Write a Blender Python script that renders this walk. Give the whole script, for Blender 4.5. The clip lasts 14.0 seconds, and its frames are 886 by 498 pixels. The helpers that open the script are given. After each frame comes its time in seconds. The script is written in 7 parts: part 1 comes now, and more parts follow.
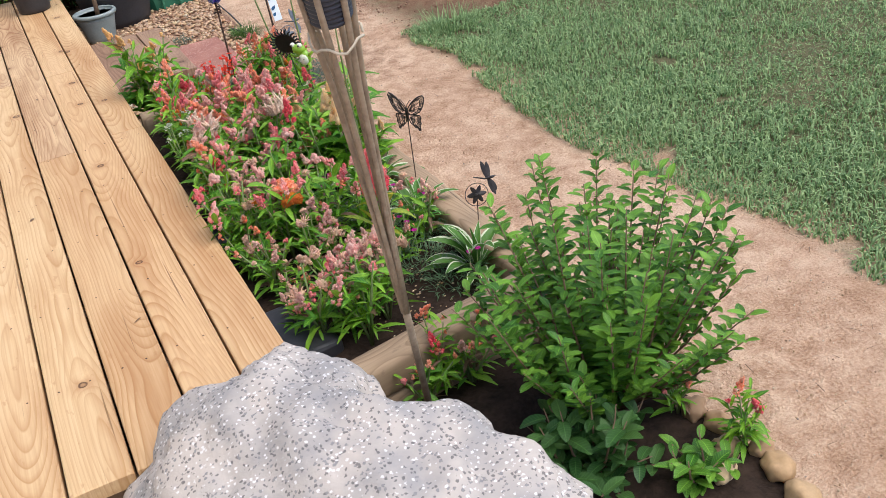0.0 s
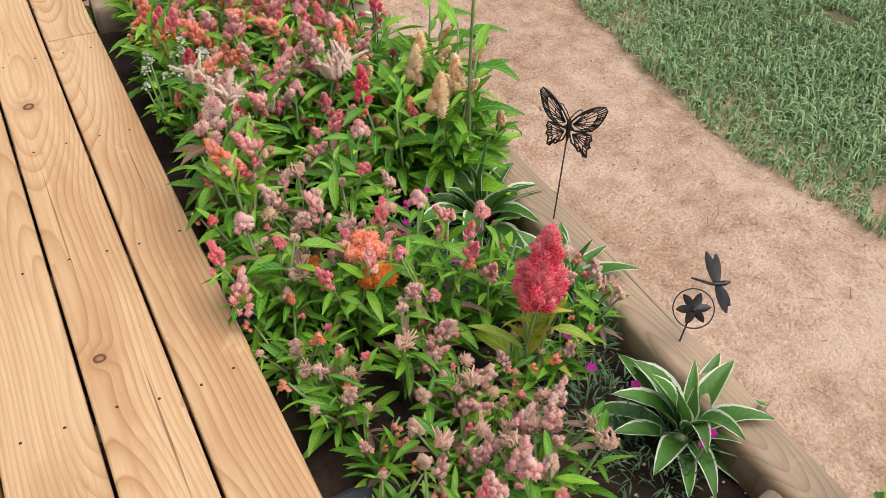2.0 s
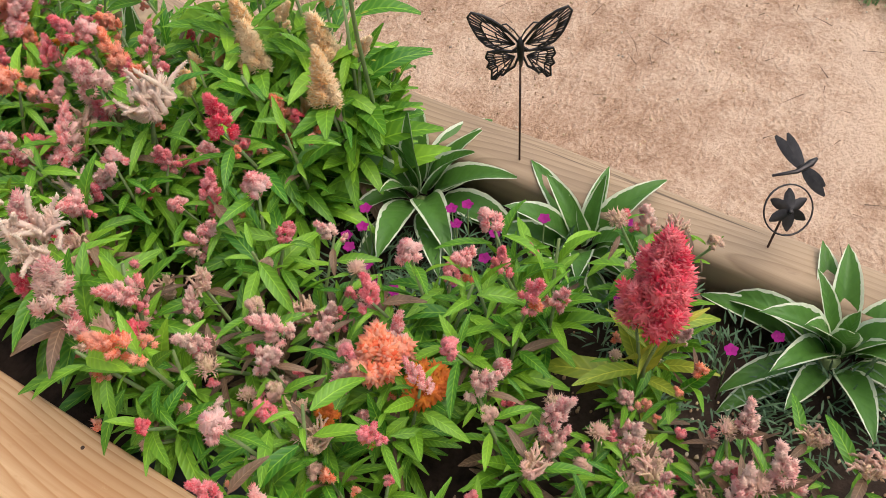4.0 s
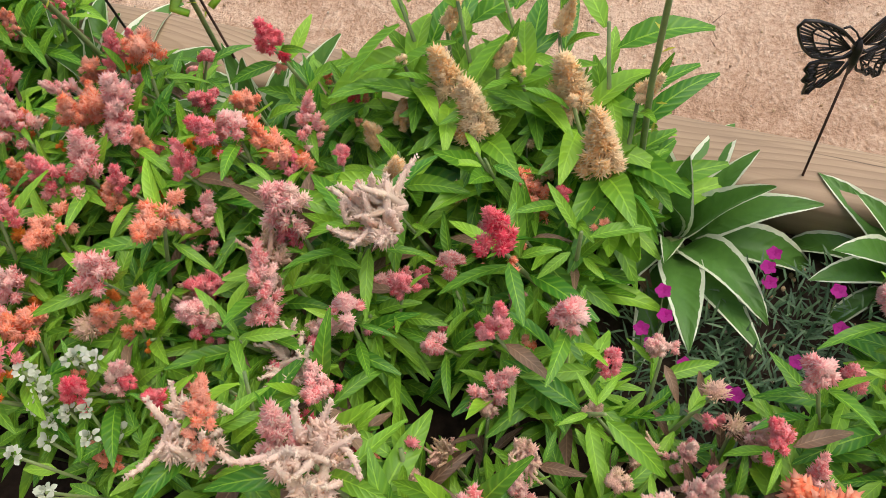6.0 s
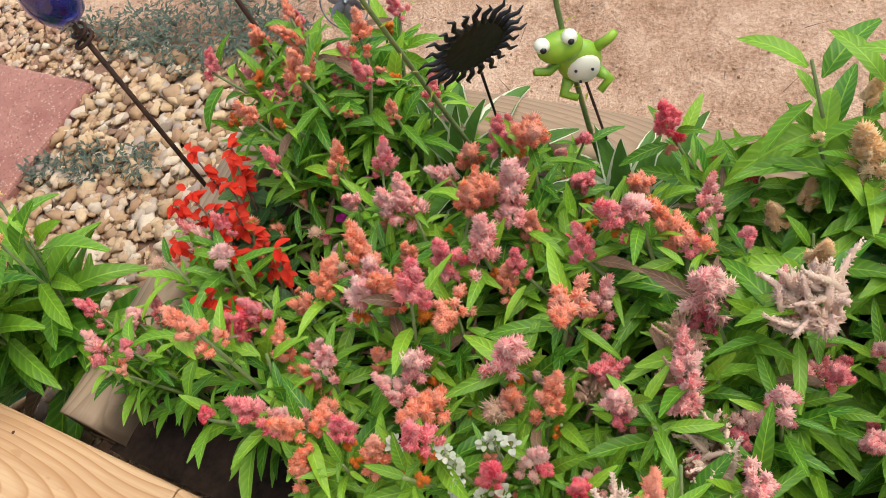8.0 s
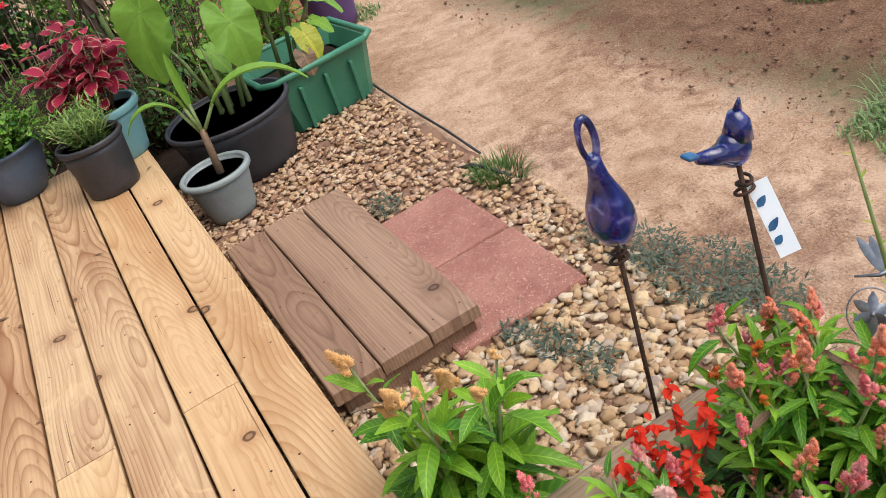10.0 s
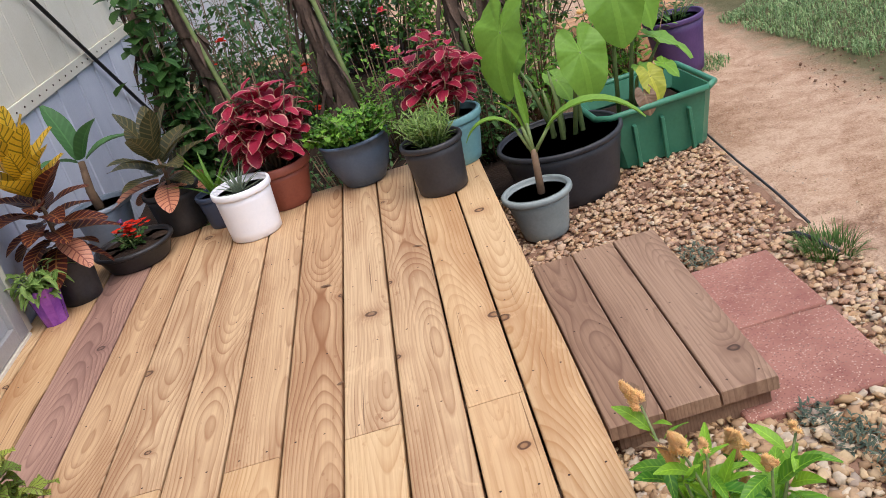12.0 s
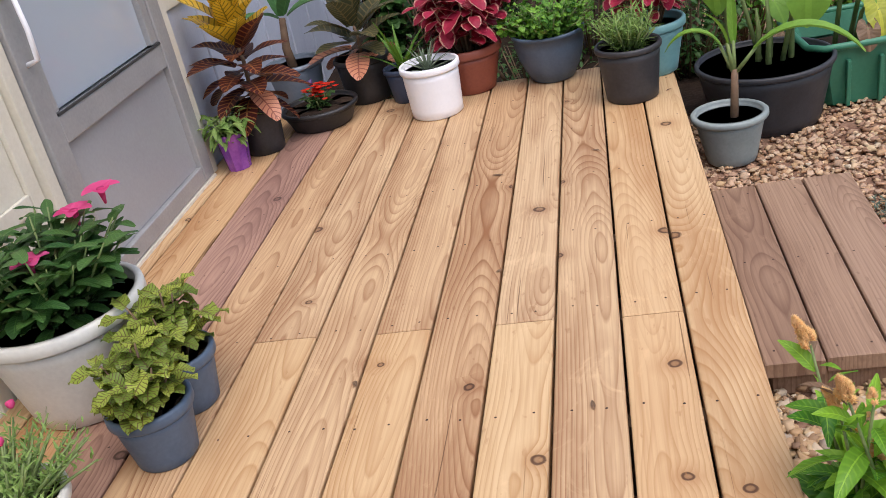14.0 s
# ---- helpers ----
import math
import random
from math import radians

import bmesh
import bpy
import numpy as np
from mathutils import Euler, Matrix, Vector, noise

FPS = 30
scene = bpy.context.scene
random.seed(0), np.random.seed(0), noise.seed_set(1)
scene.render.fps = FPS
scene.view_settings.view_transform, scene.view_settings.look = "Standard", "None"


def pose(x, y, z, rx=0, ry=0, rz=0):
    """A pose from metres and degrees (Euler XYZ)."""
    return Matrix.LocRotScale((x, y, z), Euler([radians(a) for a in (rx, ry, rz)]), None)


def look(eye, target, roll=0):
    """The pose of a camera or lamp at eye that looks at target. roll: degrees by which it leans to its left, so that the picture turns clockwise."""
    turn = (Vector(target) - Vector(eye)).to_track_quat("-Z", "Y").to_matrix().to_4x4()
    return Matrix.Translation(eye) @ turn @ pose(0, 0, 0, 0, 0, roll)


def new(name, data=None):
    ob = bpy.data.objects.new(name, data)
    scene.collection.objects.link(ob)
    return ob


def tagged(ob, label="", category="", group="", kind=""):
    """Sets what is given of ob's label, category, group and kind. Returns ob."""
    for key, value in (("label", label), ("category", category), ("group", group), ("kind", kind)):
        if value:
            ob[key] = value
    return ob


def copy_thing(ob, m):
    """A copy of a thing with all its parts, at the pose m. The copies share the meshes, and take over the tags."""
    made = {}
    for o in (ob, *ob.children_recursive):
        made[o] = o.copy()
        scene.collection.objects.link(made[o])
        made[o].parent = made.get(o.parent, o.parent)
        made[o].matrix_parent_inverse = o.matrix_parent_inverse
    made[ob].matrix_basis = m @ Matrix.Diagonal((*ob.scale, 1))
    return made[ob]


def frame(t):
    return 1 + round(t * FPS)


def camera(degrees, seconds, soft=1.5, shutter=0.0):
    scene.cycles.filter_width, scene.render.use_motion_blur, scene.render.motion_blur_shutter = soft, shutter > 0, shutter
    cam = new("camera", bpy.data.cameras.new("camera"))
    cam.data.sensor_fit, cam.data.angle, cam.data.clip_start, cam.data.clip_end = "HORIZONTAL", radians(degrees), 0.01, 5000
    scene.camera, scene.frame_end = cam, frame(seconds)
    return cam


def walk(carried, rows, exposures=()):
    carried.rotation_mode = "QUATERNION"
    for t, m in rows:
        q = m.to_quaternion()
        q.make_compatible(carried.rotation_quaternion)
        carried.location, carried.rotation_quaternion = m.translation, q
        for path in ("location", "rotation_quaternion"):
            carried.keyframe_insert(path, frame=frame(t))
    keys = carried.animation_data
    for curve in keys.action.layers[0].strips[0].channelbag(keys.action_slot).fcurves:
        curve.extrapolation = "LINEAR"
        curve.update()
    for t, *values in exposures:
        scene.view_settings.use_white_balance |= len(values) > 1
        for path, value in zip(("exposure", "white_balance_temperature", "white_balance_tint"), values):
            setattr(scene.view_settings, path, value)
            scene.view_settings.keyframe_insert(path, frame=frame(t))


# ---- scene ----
cam = camera(50.6, 14.0, soft=0.5)
PATH = [
    (0, (-0.359, -3.881, 1.375), (0.303, -2.288, 0.362), -8.8),
    (0.5, (-0.342, -3.619, 1.427), (0.222, -2.042, 0.334), -7.2),
    (1, (-0.368, -3.231, 1.432), (0.272, -1.712, 0.299), -7.3),
    (1.5, (-0.345, -2.914, 1.421), (0.295, -1.462, 0.203), -3.5),
    (2, (-0.242, -2.413, 1.244), (0.474, -1.097, -0.081), 1.9),
    (2.5, (-0.235, -2.199, 1.212), (0.519, -0.971, -0.176), -0.1),
    (2.7, (-0.224, -2.122, 1.174), (0.556, -0.912, -0.215), 0.2),
    (4.8, (-0.131, -1.426, 1.121), (0.72, -0.961, -0.628), -9.9),
    (5, (-0.125, -1.372, 1.122), (0.713, -0.915, -0.636), -9.9),
    (5.5, (-0.045, -1.207, 1.077), (0.772, -0.721, -0.683), -11.5),
    (6, (-0.008, -1.053, 1.022), (0.804, -0.526, -0.728), -15.1),
    (6.5, (-0.052, -0.913, 0.996), (0.8, -0.309, -0.71), -19.0),
    (7, (-0.07, -0.862, 1.003), (0.768, -0.136, -0.662), -23.8),
    (7.2, (-0.07, -0.855, 1.011), (0.747, -0.081, -0.642), -25.9),
    (9.3, (-0.09, -0.785, 1.163), (0.603, 0.58, -0.124), -26.1),
    (9.5, (-0.112, -0.777, 1.176), (0.54, 0.676, -0.033), -24.7),
    (10, (-0.133, -0.793, 1.193), (0.364, 0.849, 0.165), -21.4),
    (10.5, (-0.154, -0.8, 1.206), (0.153, 0.961, 0.309), -19.3),
    (11, (-0.171, -0.808, 1.209), (-0.023, 1.007, 0.383), -18.4),
    (11.5, (-0.178, -0.818, 1.219), (-0.138, 1.016, 0.423), -17.8),
    (12, (-0.189, -0.824, 1.21), (-0.22, 1.017, 0.429), -17.3),
    (12.5, (-0.182, -0.825, 1.208), (-0.269, 1.013, 0.423), -16.7),
    (13, (-0.179, -0.819, 1.205), (-0.322, 1.01, 0.408), -15.5),
    (13.5, (-0.202, -0.834, 1.203), (-0.453, 0.969, 0.374), -14.0),
    (14, (-0.233, -0.832, 1.191), (-0.63, 0.918, 0.307), -12.5),
]
walk(cam, [(t, look(eye, target, roll)) for t, eye, target, roll in PATH],
     exposures=[(0, 0.79, 6150, 10), (2.5, 0.74, 6400, 10), (4.8, 0.74, 6500, 10), (5.5, 0.74, 6500, 10), (6.5, 0.80, 6600, 10), (7.2, 0.82, 6600, 10), (9.3, 0.75, 6500, 10), (10.5, 0.73, 6600, 10), (12, 0.66, 6300, 13), (14, 0.62, 6250, 14)])

# ---- world and light ----
world = bpy.data.worlds.new("world")
scene.world = world
world.use_nodes = True
wn = world.node_tree
sky = wn.nodes.new("ShaderNodeTexSky")
sky.sky_type, sky.sun_disc = "NISHITA", False
sky.sun_elevation, sky.sun_rotation = radians(65), radians(141)
sky.dust_density, sky.ozone_density = 3.0, 0.6
wn.nodes["Background"].inputs["Strength"].default_value = 0.13
wn.links.new(sky.outputs[0], wn.nodes["Background"].inputs["Color"])
sun_data = bpy.data.lights.new("sun", "SUN")
sun_data.energy, sun_data.angle, sun_data.color = 1.5, radians(65), (1.0, 0.96, 0.93)
sun_ob = new("sun", sun_data)
sun_ob.matrix_basis = look((1.8, -2.2, 6.2), (0, 0, 0))
scene.view_settings.exposure = 0.76


GROUND = -0.25


# ---- materials ----
def nodes_of(name, rough=0.6, metal=0.0):
    m = bpy.data.materials.new(name)
    m.use_nodes = True
    nt = m.node_tree
    b = nt.nodes["Principled BSDF"]
    b.inputs["Roughness"].default_value, b.inputs["Metallic"].default_value = rough, metal
    return m, nt, b


def nd(nt, kind, **kw):
    n = nt.nodes.new("ShaderNode" + kind)
    for k, v in kw.items():
        n.inputs[k].default_value = v
    return n


def ramp(nt, fac, stops):
    r = nt.nodes.new("ShaderNodeValToRGB")
    while len(r.color_ramp.elements) < len(stops):
        r.color_ramp.elements.new(0.5)
    for e, (p, c) in zip(r.color_ramp.elements, stops):
        e.position, e.color = p, (*c, 1)
    nt.links.new(fac, r.inputs[0])
    return r.outputs[0]


def mixc(nt, fac, a, b, mode="MIX"):
    n = nt.nodes.new("ShaderNodeMix")
    n.data_type, n.blend_type = "RGBA", mode
    for s, v in ((0, fac), (6, a), (7, b)):
        if isinstance(v, (int, float)):
            n.inputs[s].default_value = v
        elif isinstance(v, tuple):
            n.inputs[s].default_value = (*v, 1)
        else:
            nt.links.new(v, n.inputs[s])
    return n.outputs[2]


def maths(nt, op, a, b=0.0, c=None):
    n = nt.nodes.new("ShaderNodeMath")
    n.operation = op
    for i, v in enumerate((a, b) if c is None else (a, b, c)):
        if isinstance(v, (int, float)):
            n.inputs[i].default_value = v
        else:
            nt.links.new(v, n.inputs[i])
    return n.outputs[0]


def coords(nt, scale=(1, 1, 1), shift=False, world_space=False):
    """Object coordinates scaled, moved per object by its random number."""
    if world_space:
        src = nt.nodes.new("ShaderNodeNewGeometry").outputs["Position"]
    else:
        src = nt.nodes.new("ShaderNodeTexCoord").outputs["Object"]
    mp = nt.nodes.new("ShaderNodeMapping")
    mp.inputs["Scale"].default_value = scale
    nt.links.new(src, mp.inputs["Vector"])
    if shift:
        oi = nt.nodes.new("ShaderNodeObjectInfo")
        cx = nt.nodes.new("ShaderNodeCombineXYZ")
        for i, k in enumerate((37.0, 53.0, 11.0)):
            nt.links.new(maths(nt, "MULTIPLY", oi.outputs["Random"], k), cx.inputs[i])
        nt.links.new(cx.outputs[0], mp.inputs["Location"])
    return mp.outputs[0]


def noisy(nt, vec, scale, detail=4.0, rough=0.55, dist=0.0):
    n = nd(nt, "TexNoise", Scale=scale, Detail=detail, Roughness=rough, Distortion=dist)
    nt.links.new(vec, n.inputs["Vector"])
    return n.outputs["Fac"]


def bumped(nt, b, height, strength=0.3, dist=0.01):
    n = nd(nt, "Bump", Strength=strength, Distance=dist)
    nt.links.new(height, n.inputs["Height"])
    nt.links.new(n.outputs[0], b.inputs["Normal"])


def plain(name, c1, c2, scale=8, rough=0.6, metal=0.0, bump=0.2, fine=90, ws=False, spec=0.5):
    """A surface with stains at one scale and grain at another."""
    m, nt, b = nodes_of(name, rough, metal)
    v = coords(nt, shift=not ws, world_space=ws)
    big, small = noisy(nt, v, scale), noisy(nt, v, fine, 3)
    f = maths(nt, "MULTIPLY_ADD", small, 0.35, maths(nt, "MULTIPLY", big, 0.65))
    nt.links.new(ramp(nt, f, [(0.32, c1), (0.68, c2)]), b.inputs["Base Color"])
    b.inputs["Specular IOR Level"].default_value = spec
    bumped(nt, b, small, bump, 0.004)
    return m


def wood(name, light, mid, dark, knot, spacing=0.0082, rough=0.62, figure=1.0, knots_on=0.42):
    """Flat-sawn pine: rings round a pith that wanders under the plank, knots, stains and streaks."""
    m, nt, b = nodes_of(name, rough)
    b.inputs["Specular IOR Level"].default_value = 0.25
    v = coords(nt)
    sep = nt.nodes.new("ShaderNodeSeparateXYZ")
    nt.links.new(v, sep.inputs[0])
    oi = nt.nodes.new("ShaderNodeObjectInfo").outputs["Random"]
    vs = coords(nt, (1, 1, 1), True)
    kn = nd(nt, "TexVoronoi", Scale=3.6, Randomness=1.0)
    kn.voronoi_dimensions = "2D"
    wob = nt.nodes.new("ShaderNodeVectorMath")
    wob.operation = "MULTIPLY_ADD"
    ntex = nd(nt, "TexNoise", Scale=22.0, Detail=2.0)
    nt.links.new(vs, ntex.inputs["Vector"])
    nt.links.new(ntex.outputs["Color"], wob.inputs[0])
    wob.inputs[1].default_value = (0.012, 0.012, 0.0)
    nt.links.new(vs, wob.inputs[2])
    nt.links.new(wob.outputs[0], kn.inputs["Vector"])
    kcol = nt.nodes.new("ShaderNodeSeparateColor")
    nt.links.new(kn.outputs["Color"], kcol.inputs[0])
    chosen = maths(nt, "LESS_THAN", kcol.outputs[0], knots_on)
    kd = maths(nt, "DIVIDE", kn.outputs["Distance"], maths(nt, "MULTIPLY_ADD", kcol.outputs[1], 0.6, 0.5))
    bulge = maths(nt, "MULTIPLY", maths(nt, "POWER", maths(nt, "SUBTRACT", 1.0, maths(nt, "MINIMUM", maths(nt, "MULTIPLY", kd, 3.2), 1.0)), 2.0), chosen)
    # the pith drifts sideways and in depth along the plank, so its rings cut the face in long arches
    drift = noisy(nt, coords(nt, (0.0, 0.55, 0.0), True), 1.0, 1.0, 0.4)
    depth = noisy(nt, coords(nt, (0.0, 0.8, 0.0), True), 1.0, 2.0, 0.45)
    fine = noisy(nt, coords(nt, (9.0, 1.3, 2.0), True), 1.0, 2.0)
    px = maths(nt, "ADD", sep.outputs[0], maths(nt, "MULTIPLY_ADD", drift, 0.26, -0.13))
    px = maths(nt, "ADD", px, maths(nt, "MULTIPLY_ADD", oi, 0.10, -0.05))
    pz = maths(nt, "MULTIPLY_ADD", depth, 0.26, -0.06)
    ring = maths(nt, "SQRT", maths(nt, "ADD", maths(nt, "MULTIPLY", px, px), maths(nt, "MULTIPLY", pz, pz)))
    ring = maths(nt, "ADD", ring, maths(nt, "MULTIPLY", fine, 0.012))
    ring = maths(nt, "ADD", ring, maths(nt, "MULTIPLY", bulge, 0.016))
    saw = maths(nt, "FRACT", maths(nt, "DIVIDE", ring, spacing))
    late = ramp(nt, saw, [(0.0, (0, 0, 0)), (0.45, (0.10, 0.10, 0.10)), (0.78, (0.62, 0.62, 0.62)), (0.90, (1, 1, 1)), (1.0, (0, 0, 0))])
    strength = maths(nt, "MULTIPLY_ADD", noisy(nt, coords(nt, (5, 0.9, 2), True), 1.0, 2), 2.4, -0.45)
    streak = noisy(nt, coords(nt, (150, 2.6, 60), True), 1.0, 3)
    blot = noisy(nt, coords(nt, (7, 1.1, 3), True), 1.0, 5, 0.6)
    col = mixc(nt, maths(nt, "MULTIPLY", maths(nt, "MULTIPLY", late, strength), figure), light, mid)
    col = mixc(nt, maths(nt, "MULTIPLY", maths(nt, "MAXIMUM", maths(nt, "SUBTRACT", streak, 0.42), 0.0), 1.5), col, mid)
    col = mixc(nt, ramp(nt, blot, [(0.44, (0, 0, 0)), (0.70, (0.75, 0.75, 0.75))]), col, dark)
    halo = ramp(nt, kd, [(0.05, (0.75, 0.75, 0.75)), (0.16, (0.25, 0.25, 0.25)), (0.30, (0, 0, 0))])
    col = mixc(nt, maths(nt, "MULTIPLY", maths(nt, "MULTIPLY", halo, chosen), 0.8), col, dark)
    kmask = ramp(nt, kd, [(0.0, (0.30, 0.30, 0.30)), (0.028, (0.45, 0.45, 0.45)), (0.044, (1, 1, 1)), (0.058, (0.9, 0.9, 0.9)), (0.068, (0, 0, 0))])
    col = mixc(nt, maths(nt, "MULTIPLY", maths(nt, "MULTIPLY", kmask, chosen), 0.92), col, knot)
    specks = ramp(nt, noisy(nt, coords(nt, (1.0, 0.35, 1.0), True), 48, 3), [(0.66, (0, 0, 0)), (0.72, (1, 1, 1))])
    col = mixc(nt, maths(nt, "MULTIPLY", specks, 0.45), col, dark)
    crack = ramp(nt, noisy(nt, coords(nt, (95, 1.1, 20), True), 1.0, 2, 0.6), [(0.70, (0, 0, 0)), (0.74, (0.8, 0.8, 0.8))])
    col = mixc(nt, crack, col, tuple(k * 0.45 for k in dark))
    smear = ramp(nt, noisy(nt, coords(nt, (11, 5.0, 4), True), 1.0, 5, 0.7, 0.8), [(0.60, (0, 0, 0)), (0.74, (0.5, 0.5, 0.5))])
    col = mixc(nt, smear, col, tuple(k * 1.22 for k in light))
    tone = ramp(nt, oi, [(0.0, (0.93, 0.87, 0.80)), (0.25, (1.0, 0.98, 0.93)), (0.5, (1.04, 1.05, 1.03)), (0.75, (0.97, 0.92, 0.86)), (1.0, (0.94, 0.85, 0.76))])
    col = mixc(nt, 1.0, col, tone, "MULTIPLY")
    nt.links.new(col, b.inputs["Base Color"])
    nt.links.new(maths(nt, "MULTIPLY_ADD", blot, 0.3, rough - 0.15), b.inputs["Roughness"])
    bumped(nt, b, maths(nt, "ADD", maths(nt, "MULTIPLY", late, 0.5), streak), 0.22, 0.002)
    return m


def leafy(name, c1, c2, pattern="", c3=(0, 0, 0), rough=0.45, through_light=0.3):
    """Leaf: colour differs from leaf to leaf; u runs across the blade, v along it."""
    m, nt, b = nodes_of(name, rough)
    b.inputs["Specular IOR Level"].default_value = 0.35
    geo = nt.nodes.new("ShaderNodeNewGeometry")
    col = mixc(nt, geo.outputs["Random Per Island"], c1, c2)
    uv = nt.nodes.new("ShaderNodeTexCoord").outputs["UV"]
    sep = nt.nodes.new("ShaderNodeSeparateXYZ")
    nt.links.new(uv, sep.inputs[0])
    u = maths(nt, "ABSOLUTE", maths(nt, "MULTIPLY_ADD", sep.outputs[0], 2.0, -1.0))
    slant = maths(nt, "SUBTRACT", sep.outputs[1], maths(nt, "MULTIPLY", u, 0.16))
    vein = maths(nt, "POWER", maths(nt, "ABSOLUTE", maths(nt, "SINE", maths(nt, "MULTIPLY", slant, 27.0))), 6.0)
    mid = maths(nt, "LESS_THAN", u, 0.07)
    noise_v = noisy(nt, coords(nt), 70, 3)
    if pattern == "veins":
        f = maths(nt, "MAXIMUM", mid, maths(nt, "GREATER_THAN", vein, 0.62))
        col = mixc(nt, maths(nt, "MULTIPLY", f, 0.75), col, c3)
    elif pattern == "soft":
        f = maths(nt, "MAXIMUM", mid, maths(nt, "MULTIPLY", vein, 0.22))
        col = mixc(nt, maths(nt, "MULTIPLY", f, 0.22), col, tuple(min(1, k * 1.7) for k in c2))
    elif pattern == "rim":
        f = maths(nt, "GREATER_THAN", maths(nt, "ADD", u, maths(nt, "MULTIPLY_ADD", noise_v, 0.3, -0.15)), 0.80)
        col = mixc(nt, f, col, c3)
    else:
        f = maths(nt, "MAXIMUM", mid, maths(nt, "MULTIPLY", vein, 0.35))
        col = mixc(nt, maths(nt, "MULTIPLY", f, 0.35), col, tuple(min(1, k * 2.0) for k in c2))
    col = mixc(nt, maths(nt, "MULTIPLY_ADD", noise_v, 0.5, -0.1), col, tuple(k * 0.6 for k in c1))
    nt.links.new(col, b.inputs["Base Color"])
    bumped(nt, b, vein, 0.25, 0.002)
    tr = nt.nodes.new("ShaderNodeBsdfTranslucent")
    nt.links.new(col, tr.inputs["Color"])
    mx = nd(nt, "MixShader", Fac=through_light)
    nt.links.new(b.outputs[0], mx.inputs[1])
    nt.links.new(tr.outputs[0], mx.inputs[2])
    nt.links.new(mx.outputs[0], nt.nodes["Material Output"].inputs["Surface"])
    return m


def petal(name, c1, c2, c3):
    m, nt, b = nodes_of(name, 0.75)
    b.inputs["Specular IOR Level"].default_value = 0.15
    geo = nt.nodes.new("ShaderNodeNewGeometry")
    big = noisy(nt, coords(nt, shift=True), 26, 2)
    col = ramp(nt, geo.outputs["Random Per Island"], [(0.0, c1), (0.55, c2), (1.0, c3)])
    col = mixc(nt, ramp(nt, big, [(0.42, (0, 0, 0)), (0.66, (1, 1, 1))]), col, c3)
    nt.links.new(col, b.inputs["Base Color"])
    tr = nt.nodes.new("ShaderNodeBsdfTranslucent")
    nt.links.new(col, tr.inputs["Color"])
    mx = nd(nt, "MixShader", Fac=0.42)
    nt.links.new(b.outputs[0], mx.inputs[1])
    nt.links.new(tr.outputs[0], mx.inputs[2])
    nt.links.new(mx.outputs[0], nt.nodes["Material Output"].inputs["Surface"])
    return m

M = {}
M["deck"] = wood("new_pine", (0.61, 0.435, 0.25), (0.40, 0.225, 0.095), (0.38, 0.205, 0.092), (0.065, 0.026, 0.014))
M["deck_worn"] = wood("trodden_pine", (0.57, 0.40, 0.235), (0.27, 0.13, 0.06), (0.26, 0.125, 0.06), (0.06, 0.025, 0.014))
M["deck_old"] = wood("purple_brown_pine", (0.42, 0.255, 0.19), (0.17, 0.085, 0.065), (0.20, 0.11, 0.09), (0.06, 0.03, 0.02), figure=1.0)
M["step"] = wood("weathered_pine", (0.35, 0.23, 0.155), (0.16, 0.09, 0.058), (0.17, 0.095, 0.062), (0.05, 0.028, 0.018), figure=0.9)
M["timber"] = wood("grey_timber", (0.42, 0.32, 0.215), (0.25, 0.18, 0.115), (0.20, 0.15, 0.11), (0.07, 0.05, 0.035), 0.006, 0.8)
# joist lumber, its colour darkened to hold the shade beneath the planks
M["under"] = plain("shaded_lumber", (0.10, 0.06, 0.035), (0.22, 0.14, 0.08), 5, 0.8)


